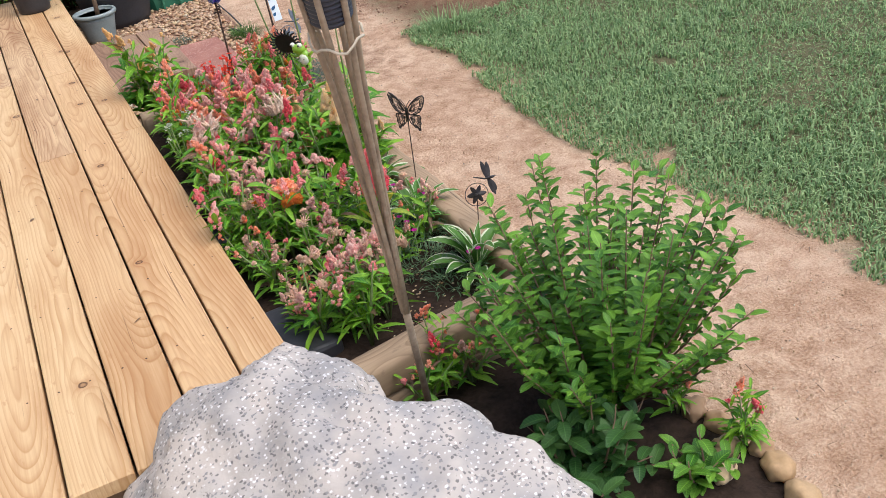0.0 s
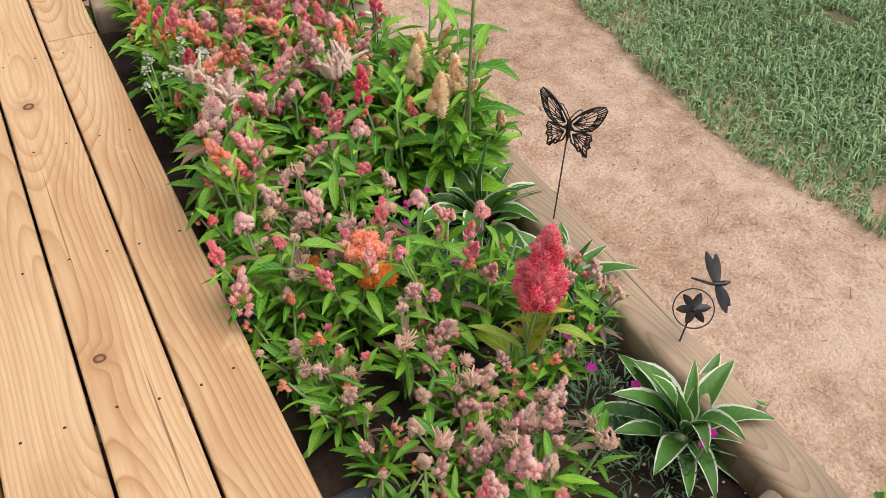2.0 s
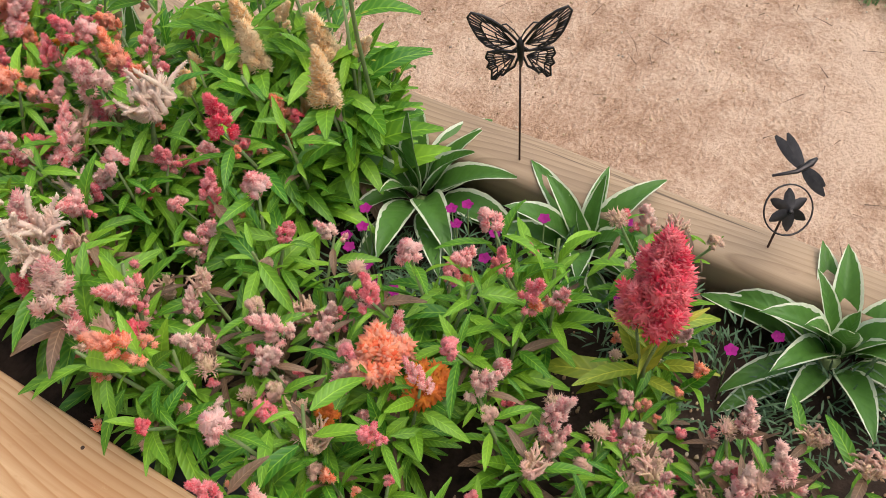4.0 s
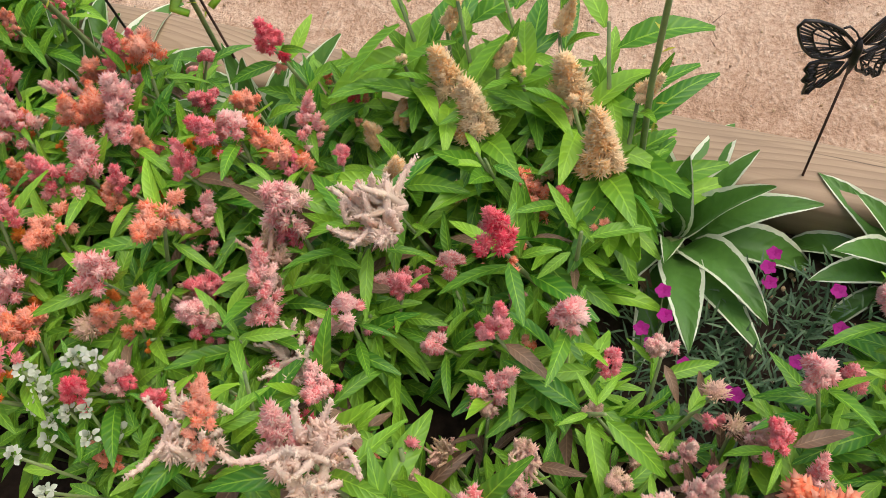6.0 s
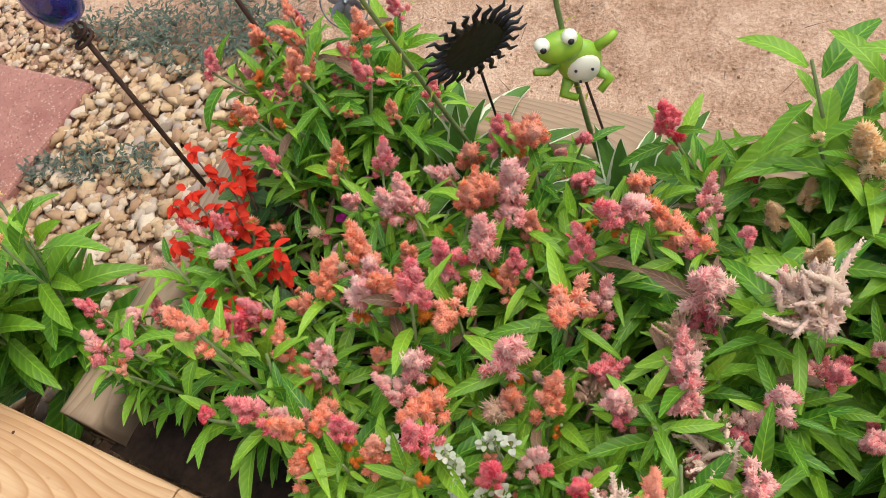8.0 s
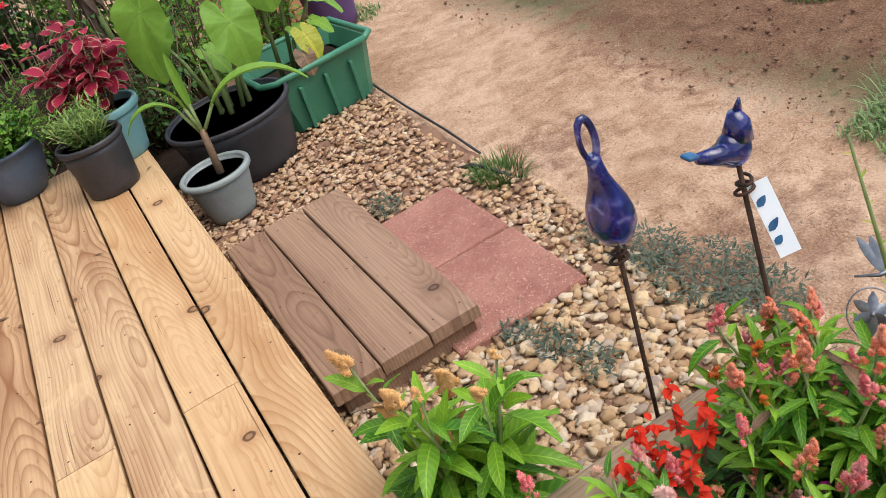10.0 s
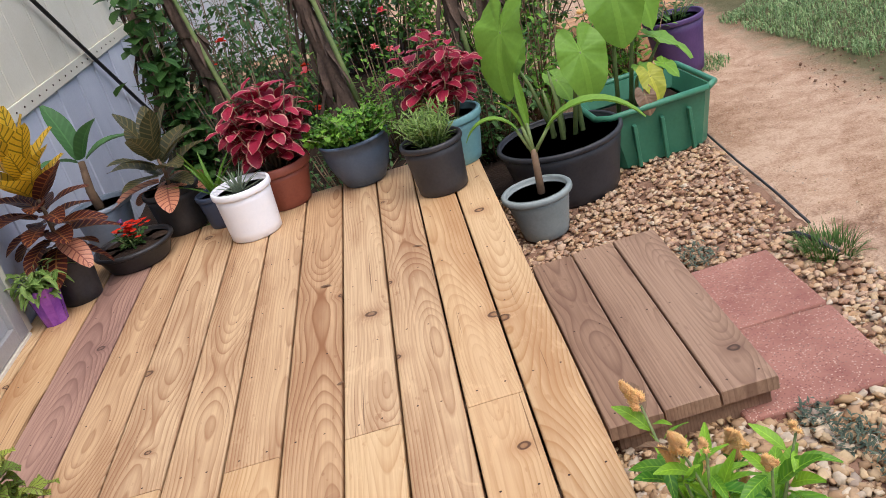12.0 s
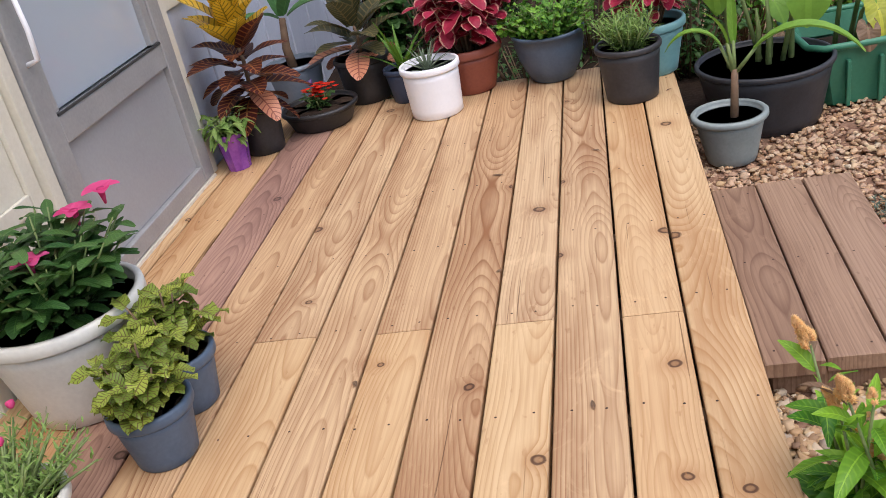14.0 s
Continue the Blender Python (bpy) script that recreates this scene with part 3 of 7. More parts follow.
def shield_leaf(tip, d, ln, wide, seed):
    """A broad arrow-shaped leaf hanging from its stalk, with rounded lobes and a rippled edge."""
    g = Geo()
    tip, d = Vector(tip), Vector(d).normalized()
    side = d.cross(Vector((0, 0, 1))).normalized()
    nrm = side.cross(d).normalized()
    outline = [(0, 1.0), (20, 0.88), (45, 0.72), (75, 0.62), (105, 0.60), (135, 0.62), (158, 0.60), (172, 0.40), (180, 0.16)]
    n, rings = 36, 5
    g.v.append(tip.copy())
    for j in range(1, rings + 1):
        for k in range(n):
            a = 360 * k / n - 180
            q = abs(a)
            i = max(m for m, (deg, r) in enumerate(outline) if deg <= q)
            lo, hi = outline[i], outline[min(i + 1, len(outline) - 1)]
            r = lo[1] if lo == hi else lo[1] + (hi[1] - lo[1]) * (q - lo[0]) / (hi[0] - lo[0])
            f = j / rings
            x, y = r * f * math.cos(radians(a)) * ln, r * f * math.sin(radians(a)) * wide
            lift = -0.30 * (x / ln) ** 2 * ln * (1 if x > 0 else 0.5) + 0.10 * abs(y) + 0.045 * ln * f * f * math.sin(k * 0.95 + seed) + 0.02 * ln * f * math.sin(k * 2.3 + seed)
            g.v.append(tip + d * x + side * y + nrm * lift)
    def uv(j, k):
        a = radians(360 * k / n - 180)
        return (0.5 + 0.5 * j / rings * math.sin(a), 0.5 + 0.5 * j / rings * math.cos(a))
    for k in range(n):
        b = (k + 1) % n
        g.quad((0, 1 + k, 1 + b), [(0.5, 0.5), uv(1, k), uv(1, k + 1)])
        for j in range(rings - 1):
            i = 1 + j * n
            g.quad((i + k, i + n + k, i + n + b, i + b), [uv(j + 1, k), uv(j + 2, k), uv(j + 2, k + 1), uv(j + 1, k + 1)])
    return g


LOOSE = {"foliage", "stems", "branches", "florets", "blooms", "blossoms", "withered_leaves", "bracts"}


def part(name, geo, material, parent=None, label="", smooth=True, m=None):
    me = geo.mesh(name, material, smooth) if isinstance(geo, Geo) else geo
    ob = new(name, me)
    if parent is not None:
        ob.parent = parent
    if m is not None:
        ob.matrix_basis = m
    if label:
        ob["label"] = label
    if parent is not None and name in LOOSE:
        ob["kind"] = "stuff"
    return ob


def thing(name, label, category, at=(0, 0, 0), turn=0, group="", m=None, kind=""):
    ob = new(name)
    ob.empty_display_size = 0.05
    ob.matrix_basis = m if m is not None else pose(*at, 0, 0, turn)
    return tagged(ob, label, category, group, kind)


def setting(name, geo, material, smooth=False):
    return tagged(part(name, geo, material, smooth=smooth), kind="structure")


def way(a, b):
    """A direction from an azimuth and a rise, in degrees."""
    return Vector((math.cos(radians(a)) * math.cos(radians(b)), math.sin(radians(a)) * math.cos(radians(b)), math.sin(radians(b))))



# ---- ground ----
def ground_sheet():
    """One sheet, finely cut where it is walked past, reaching the horizon."""
    g = Geo()
    xs = [-400, -60, -12, -5, -2.5] + [i * 0.09 for i in range(-20, 46)] + [5, 8, 20, 80, 400]
    ys = [-400, -60, -12, -7] + [-5 + i * 0.1 for i in range(0, 125)] + [9, 12, 30, 100, 400]
    for y in ys:
        for x in xs:
            near = max(0, 1 - max(0, abs(x) - 4) / 3)
            h = 0.022 * noise.noise(Vector((x * 0.9, y * 0.9, 0))) + 0.008 * noise.noise(Vector((x * 5, y * 5, 3)))
            g.v.append(Vector((x, y, GROUND - 0.012 + h * near)))
    n = len(xs)
    for j in range(len(ys) - 1):
        for i in range(n - 1):
            a = j * n + i
            g.quad((a, a + 1, a + n + 1, a + n))
    return g


tagged(setting("ground", ground_sheet(), M["dirt"], True), "pale tan packed dirt path beside the deck", "ground")


def lawn_edge(y):
    e = 1.58 + 0.07 * math.sin(y * 2.3) + 0.10 * noise.noise(Vector((y * 1.7, 4, 0))) + 0.05 * noise.noise(Vector((y * 6, 9, 0)))
    if y > 2.0:
        e += 0.24 * min(1, (y - 2.0) / 1.5)
    return e


def in_lawn(x, y):
    if x < lawn_edge(y):
        return (x - 1.38) ** 2 * 3 + (y - 4.02) ** 2 < 0.03
    bare = noise.noise(Vector((x * 0.9 + 3, y * 0.9, 7)))
    if 1.0 < y < 3.35 and x < 3.4:
        return bare > 0.30
    return bare > -0.42 and noise.noise(Vector((x * 4.5, y * 4.5, 2))) > -0.52


def lawn():
    rng = random.Random(5)
    g = Geo()
    count = 0
    while count < 150000:
        y = rng.uniform(-3.2, 2.2) if rng.random() < 0.60 else rng.uniform(-6.5, 11)
        x = 1.3 + abs(rng.gauss(0, 1)) * 1.5 if rng.random() < 0.85 else rng.uniform(1.5, 9)
        if count % 5 == 0:
            x, y = rng.uniform(1.3, 4.6), rng.uniform(3.3, 7.0)
        if not in_lawn(x, y):
            continue
        count += 1
        tall = rng.uniform(0.015, 0.042) * (1.0 if x < 4 else 1.5) * (1 + 0.7 * noise.noise(Vector((x * 3.1, y * 3.1, 5))))
        a, lean = rng.uniform(0, 6.283), rng.uniform(0.2, 1.1)
        dx, dy = math.cos(a), math.sin(a)
        w = rng.uniform(0.0018, 0.0035) * (1.0 if x < 3.5 else 1.8)
        z = GROUND - 0.014
        i = len(g.v)
        m1 = (x + dx * tall * lean * 0.4, y + dy * tall * lean * 0.4, z + tall * 0.75)
        g.v += [(x - dy * w, y + dx * w, z), (x + dy * w, y - dx * w, z), (m1[0] + dy * w, m1[1] - dx * w, m1[2]), (m1[0] - dy * w, m1[1] + dx * w, m1[2]),
                (x + dx * tall * lean * 1.3, y + dy * tall * lean * 1.3, z + tall * (1.05 - 0.35 * lean))]
        g.quad((i, i + 1, i + 2, i + 3), [(0, 0), (1, 0), (1, 0.6), (0, 0.6)])
        g.quad((i + 3, i + 2, i + 4), [(0, 0.6), (1, 0.6), (0.5, 1)])
    return g


tagged(part("lawn_grass", lawn(), M["grass"]), "short green lawn grass along the dirt path", "grass", kind="stuff")


def soil_bed(x0, x1, y0, y1, z, name, seed, key="soil"):
    g = Geo()
    n, k = 24, 60
    for j in range(k + 1):
        for i in range(n + 1):
            x, y = x0 + (x1 - x0) * i / n, y0 + (y1 - y0) * j / k
            g.v.append(Vector((x, y, z + 0.018 * noise.noise(Vector((x * 9, y * 9, seed))) + 0.008 * noise.noise(Vector((x * 40, y * 40, seed))))))
    for j in range(k):
        for i in range(n):
            a = j * (n + 1) + i
            g.quad((a, a + 1, a + n + 2, a + n + 1))
    return setting(name, g, M[key], True)


soil_bed(0.015, 0.70, -1.93, 0.26, -0.135, "garden_bed_soil", 1)
soil_bed(0.16, 0.85, -3.2, -2.0, -0.222, "bush_bed_soil", 2)
soil_bed(0.0, 0.93, 0.34, 2.95, -0.252, "gravel_ground", 4, "clod")
soil_bed(-2.4, 0.16, 2.90, 7.5, -0.215, "back_bed_soil", 3)


# ---- deck ----
PITCH, GAP = 0.1485, 0.0065
EDGES = (0.0, -0.1385, -0.285, -0.440, -0.588, -0.745, -0.893, -1.050, -1.225, -1.392, -1.578, -1.742, -1.832)
deck = tagged(new("deck"), kind="structure")


def board_mesh(length, width=PITCH - GAP, thick=0.036):
    """A plank lying along y, its top at z 0, with eased edges and a slight cup."""
    g = Geo()
    w, e = width / 2, 0.004
    prof = [(-w, -thick), (w, -thick), (w, -e), (w - e * 0.4, -e * 0.35), (w - e, 0), (w * 0.5, 0.0006), (0, 0.0008), (-w * 0.5, 0.0006), (-w + e, 0), (-w + e * 0.4, -e * 0.35), (-w, -e)]
    n, h = len(prof), length / 2
    for y, s in ((-h, 0.985), (-h + 0.003, 1.0), (h - 0.003, 1.0), (h, 0.985)):
        g.v += [Vector((x * s, y, z if z < -0.01 or s == 1.0 else z - 0.0015)) for x, z in prof]
    for r in range(3):
        for k in range(n):
            a, b = r * n + k, r * n + (k + 1) % n
            g.quad((b, a, a + n, b + n))
    g.quad(range(0, n))
    g.quad(range(4 * n - 1, 3 * n - 1, -1))
    return g


DECK_Y0, DECK_Y1 = -2.13, 3.04
breaks = {1: [0.0], 2: [1.067], 3: [-0.075], 4: [1.087], 5: [-0.06], 6: [1.10], 7: [-0.1], 8: [1.118], 9: [-0.7], 10: [-0.3], 11: [1.4], 12: [-0.8]}
rng_d = random.Random(11)
for k in range(1, 13):
    x1, x0 = EDGES[k - 1], EDGES[k]
    wide = x1 - x0 - GAP
    cuts = [DECK_Y0] + breaks[k] + [DECK_Y1 - rng_d.uniform(0, 0.006)]
    for y0, y1 in zip(cuts, cuts[1:]):
        part("plank", board_mesh(y1 - y0 - 0.003, wide), M["deck_old"] if k == 10 else M["deck_worn"] if y1 > 1.3 and 2 < k < 10 else M["deck"], deck, smooth=False, m=pose(x1 - wide / 2, (y0 + y1) / 2, 0))
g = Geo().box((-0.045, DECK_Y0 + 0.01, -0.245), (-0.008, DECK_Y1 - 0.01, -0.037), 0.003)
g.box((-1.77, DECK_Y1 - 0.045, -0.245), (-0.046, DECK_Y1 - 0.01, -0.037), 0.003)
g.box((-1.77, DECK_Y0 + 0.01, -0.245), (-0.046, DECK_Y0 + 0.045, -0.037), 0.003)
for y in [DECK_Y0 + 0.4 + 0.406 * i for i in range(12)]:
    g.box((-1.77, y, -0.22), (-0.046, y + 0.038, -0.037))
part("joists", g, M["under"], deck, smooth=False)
g = Geo()
rng_s = random.Random(3)
for k in range(1, 12):
    for y in [DECK_Y0 + 0.42 + 0.406 * i for i in range(12)]:
        for o in (-0.035, 0.035):
            x = (EDGES[k] + EDGES[k - 1]) / 2 + o + rng_s.uniform(-0.008, 0.008)
            yy = y + rng_s.uniform(-0.008, 0.008)
            i = len(g.v)
            g.v += [Vector((x + 0.0032 * math.cos(a), yy + 0.0032 * math.sin(a), 0.0016)) for a in (0, 1.05, 2.09, 3.14, 4.19, 5.24)]
            g.quad(range(i, i + 6))
tagged(part("deck_screw", g, M["steel"], deck), kind="stuff")

# ---- step and pavers ----
step = thing("wooden_step", "low weathered brown wooden step of three planks beside the deck", "step", (0.0, 1.505, -0.14))
for x0, x1, dy in ((0.028, 0.163, 0.0), (0.168, 0.304, 0.008), (0.310, 0.452, 0.012)):
    part("tread", board_mesh(0.97, x1 - x0, 0.038), M["step"], step, smooth=False, m=pose((x0 + x1) / 2, dy, 0))
for y in (-0.43, 0.0, 0.43):
    part("support", Geo().box((0.05, y - 0.019, -0.115), (0.42, y + 0.019, -0.039), 0.002), M["step"], step, smooth=False)
part("skirt_board", Geo().box((0.40, -0.45, -0.115), (0.435, 0.45, -0.04), 0.003), M["step"], step, smooth=False)
g = Geo()
for x0, x1 in ((0.028, 0.163), (0.168, 0.304), (0.310, 0.452)):
    for y in (-0.43, 0.0, 0.43):
        for x in (x0 + 0.03, x1 - 0.03):
            i = len(g.v)
            g.v += [Vector((x + 0.0032 * math.cos(a), y + 0.004 * math.sin(x * 90) + 0.0032 * math.sin(a), 0.0016)) for a in (0, 1.05, 2.09, 3.14, 4.19, 5.24)]
            g.quad(range(i, i + 6))
tagged(part("screws", g, M["steel"], step), kind="stuff")
for y in (1.205, 1.61):
    g = Geo().box((-0.198, -0.1965, -0.05), (0.198, 0.1965, 0.0), 0.009)
    tagged(part("paver", g, M["paver"], m=pose(0.552, y, -0.225 - (0.004 if y > 1.4 else 0), 0, 0, 1.0 if y > 1.4 else -0.6), smooth=False), "square dusty red concrete paver with pale flecks on gravel", "paver", "two red pavers by the step")


# ---- bed timbers ----
def timber(name_label, p0, p1, width, z0, z1, seed):
    """A landscape timber with rounded edges, worn and cracked."""
    d = Vector(p1) - Vector(p0)
    ln = d.length
    g = Geo()
    prof = []
    w, h, r = width / 2, (z1 - z0), 0.020
    for cx, cz, a0 in ((w - r, h - r, 0), (-w + r, h - r, 90), (-w + r, r, 180), (w - r, r, 270)):
        for a in (0, 30, 60, 90):
            prof.append((cx + r * math.cos(radians(a0 + a)), cz + r * math.sin(radians(a0 + a))))
    n, rows = len(prof), 40
    for j in range(rows + 1):
        y = -ln / 2 + ln * j / rows
        for i, (x, z) in enumerate(prof):
            k = 0.004 * noise.noise(Vector((x * 20, y * 4, z * 20 + seed)))
            g.v.append(Vector((x * (1 + k * 8), y, z + k)))
    for j in range(rows):
        for i in range(n):
            a, b = j * n + i, j * n + (i + 1) % n
            g.quad((b, a, a + n, b + n))
    g.quad(range(0, n))
    g.quad(range((rows + 1) * n - 1, rows * n - 1, -1))
    mid = (Vector(p0) + Vector(p1)) / 2
    turn = math.degrees(math.atan2(d.y, d.x)) - 90
    return tagged(part("landscape_timber", g, M["timber"], m=pose(mid.x, mid.y, z0, 0, 0, turn)), name_label, "timber", "timbers round the flower bed")


timber("long weathered grey landscape timber edging the flower bed", (0.735, -1.985, 0), (0.725, 0.335, 0), 0.10, -0.152, -0.05, 1)
timber("lower weathered grey landscape timber edging the flower bed", (0.742, -1.975, 0), (0.735, 0.33, 0), 0.105, -0.26, -0.153, 2)
timber("short cracked tan landscape timber closing the bed beside the torch", (0.03, -2.035, 0), (0.678, -1.928, 0), 0.10, -0.152, -0.05, 3)
timber("lower cracked tan landscape timber closing the bed", (0.03, -2.035, 0), (0.678, -1.928, 0), 0.105, -0.26, -0.153, 4)
timber("short grey landscape timber between flowers and gravel", (0.03, 0.285, 0), (0.668, 0.290, 0), 0.09, -0.152, -0.05, 5)
timber("lower grey landscape timber between flowers and gravel", (0.03, 0.285, 0), (0.668, 0.290, 0), 0.095, -0.26, -0.153, 6)


# ---- house wall with door ----
def wall(name, lo, hi, mat_key):
    return setting(name, Geo().box(lo, hi), M[mat_key])


WX = -1.82
skirt = tagged(new("wall_skirting"), kind="structure")
for i in range(18):
    y = 2.460 + i * 0.178
    if y < 5.55:
        part("panel", Geo().box((WX - 0.045, y, -0.26), (WX - 0.02 - (0.006 if i % 2 else 0), min(y + 0.172, 5.58), 0.62), 0.004), M["skirt"], skirt, smooth=False)
part("backing", Geo().box((WX - 0.06, 2.460, -0.26), (WX - 0.046, 5.58, 0.62)), M["skirt"], skirt, smooth=False)
siding = tagged(new("wall_siding"), kind="structure")
for i in range(11):
    y = 2.460 + i * 0.30
    if y < 5.55:
        part("panel", Geo().box((WX - 0.045, y, 0.690), (WX - 0.02, min(y + 0.294, 5.60), 2.4), 0.004), M["cream"], siding, smooth=False)
part("backing", Geo().box((WX - 0.07, 2.460, 0.690), (WX - 0.046, 5.60, 2.4)), M["cream"], siding, smooth=False)
setting("trim", Geo().box((WX - 0.05, 2.460, 0.621), (WX - 0.008, 5.60, 0.689), 0.003), M["cream"])
tagged(part("trim_screw", (lambda g: [g.blob((WX - 0.008, 2.5 + 0.11 * i, 0.655), 0.006) for i in range(25)] and g)(Geo()), M["steel"]), "small rusty screws along the cream trim", "screw", kind="stuff")
wall("wall_house_near", (WX - 0.10, -6.0, -0.26), (WX - 0.02, 1.400, 2.4), "cream")
for y in (1.340, 0.90, 0.44, -0.02):
    setting("trim", Geo().box((WX - 0.019, y, -0.02), (WX - 0.002, y + 0.055, 2.4), 0.003), M["cream"])
setting("trim", Geo().box((WX - 0.018, -6.0, 0.36), (WX - 0.004, 1.338, 0.41), 0.003), M["cream"])
wall("wall_over_door", (WX - 0.10, 1.400, 2.06), (WX - 0.02, 2.460, 2.4), "cream")
wall("wall_end", (-6.0, 5.50, -0.26), (WX - 0.06, 5.58, 2.4), "cream")
wall("roof_slab", (-6.0, -6.0, 2.4), (WX + 0.10, 5.75, 2.5), "cream")

door = tagged(new("door_1"), "closed grey aluminium storm door with a tall glass pane", "door", kind="structure")
dx0, dx1 = WX - 0.02, WX + 0.035
for y0, y1, nm in ((1.455, 1.545, "stile"), (2.300, 2.385, "stile")):
    part(nm, Geo().box((dx0, y0, 0.015), (dx1, y1, 2.02), 0.004), M["alu"], door, smooth=False)
for z0, z1 in ((0.015, 0.075), (0.470, 0.552), (1.94, 2.02)):
    part("rail", Geo().box((dx0, 1.546, z0), (dx1 - 0.002, 2.299, z1), 0.004), M["alu"], door, smooth=False)
part("kick_panel", Geo().box((dx0 + 0.01, 1.546, 0.076), (dx1 - 0.022, 2.299, 0.469), 0.002), M["doorskin"], door, smooth=False)
part("seal", Geo().box((dx1 - 0.006, 1.550, 0.553), (dx1 + 0.001, 2.295, 0.561)), M["seal"], door, smooth=False)
part("inner_frame", Geo().box((dx0 + 0.01, 2.250, 0.562), (dx1 - 0.008, 2.298, 1.938), 0.003).box((dx0 + 0.01, 1.547, 0.562), (dx1 - 0.008, 1.575, 1.938), 0.003), M["alu"], door, smooth=False)
part("pane", Geo().box((dx0 + 0.02, 1.576, 0.562), (dx0 + 0.026, 2.249, 1.938)), M["glass"], door, smooth=False)
# white panel added behind the pane so that the glass looks pale
part("curtain", Geo().box((dx0 - 0.06, 1.450, 0.45), (dx0 - 0.05, 2.380, 1.98)), M["white"], door, "added white panel that lightens the glass from behind", smooth=False)
part("handle", Geo().tube([(dx1, 1.50, 0.91), (dx1 + 0.035, 1.50, 0.90), (dx1 + 0.04, 1.50, 0.81), (dx1 + 0.035, 1.50, 0.73), (dx1, 1.50, 0.72)], 0.008, 8), M["white"], door, "white pull handle")
setting("door_jamb", Geo().box((WX - 0.05, 1.400, 0.0), (WX + 0.02, 1.450, 2.06), 0.003).box((WX - 0.05, 2.390, 0.0), (WX + 0.02, 2.457, 2.06), 0.003).box((WX - 0.05, 1.455, 0.001), (WX + 0.04, 2.385, 0.012)), M["cream"])
cable = Geo().tube([(WX + 0.01, 3.2, 1.642), (WX + 0.01, 4.125, 0.953), (WX + 0.01, 5.127, 0.207), (WX + 0.02, 5.45, -0.03)], 0.012, 8)
tagged(part("black_cable", cable, M["blackpot"]), "thick black cable slanting down the house wall", "cable")


# ---- flower heads ----
def lobe(g, rng, c, axis, rad, ln, count, bud, spiky=1.0):
    """Fine florets set closely over a lumpy egg-shaped core."""
    axis = Vector(axis).normalized()
    s = axis.orthogonal().normalized()
    u = axis.cross(s)
    c = Vector(c)
    seed = rng.random() * 9
    for i in range(count):
        t = (i + rng.random()) / count
        a = i * 2.399 + rng.uniform(-0.4, 0.4)
        w = rad * math.sin(math.pi * (0.10 + 0.86 * t)) ** 0.7 * (1.06 - 0.45 * t)
        w *= 1 + 0.35 * noise.noise(Vector((2.2 * math.cos(a), 2.2 * math.sin(a), t * ln / rad * 1.3 + seed)))
        out = s * math.cos(a) + u * math.sin(a)
        p = c + axis * (ln * t) + out * w * rng.uniform(0.72, 1.0)
        g.floret(p, out + axis * (0.35 + 0.9 * t) + Vector((rng.uniform(-1, 1), rng.uniform(-1, 1), rng.uniform(-1, 1))) * 0.35, bud * rng.uniform(0.7, 1.25), bud * spiky * rng.uniform(1.0, 2.8))
    i = len(g.v)
    g.blob((0, 0, 0), 1.0, 1, (rad * 0.78, rad * 0.78, ln * 0.47), 0.25, seed)
    turn = axis.to_track_quat("Z", "Y")
    for k in range(i, len(g.v)):
        g.v[k] = turn @ g.v[k] + c + axis * ln * 0.48


def cluster(g, rng, lean, rad, ln, lobes, bud, spiky, per, fan=0.8):
    """A tapering plume: small lobes spiralling up a bent axis."""
    lean = Vector((lean[0], lean[1], 0))
    for i in range(lobes):
        t = i / max(1, lobes - 1)
        a = i * 2.399 + rng.uniform(-0.5, 0.5)
        out = Vector((math.cos(a), math.sin(a), 0))
        w = rad * (1 - t) ** 0.75
        c = lean * (t * t * ln) + Vector((0, 0, ln * 0.80 * t)) + out * w * rng.uniform(0.45, 0.8)
        size = rng.uniform(0.75, 1.2) * (1.0 - 0.35 * t)
        lobe(g, rng, c, out * fan * (1 - t * 0.8) + lean * 0.6 + Vector((0, 0, 1)), rad * 0.42 * size, ln * rng.uniform(0.22, 0.34) * size, per, bud, spiky)


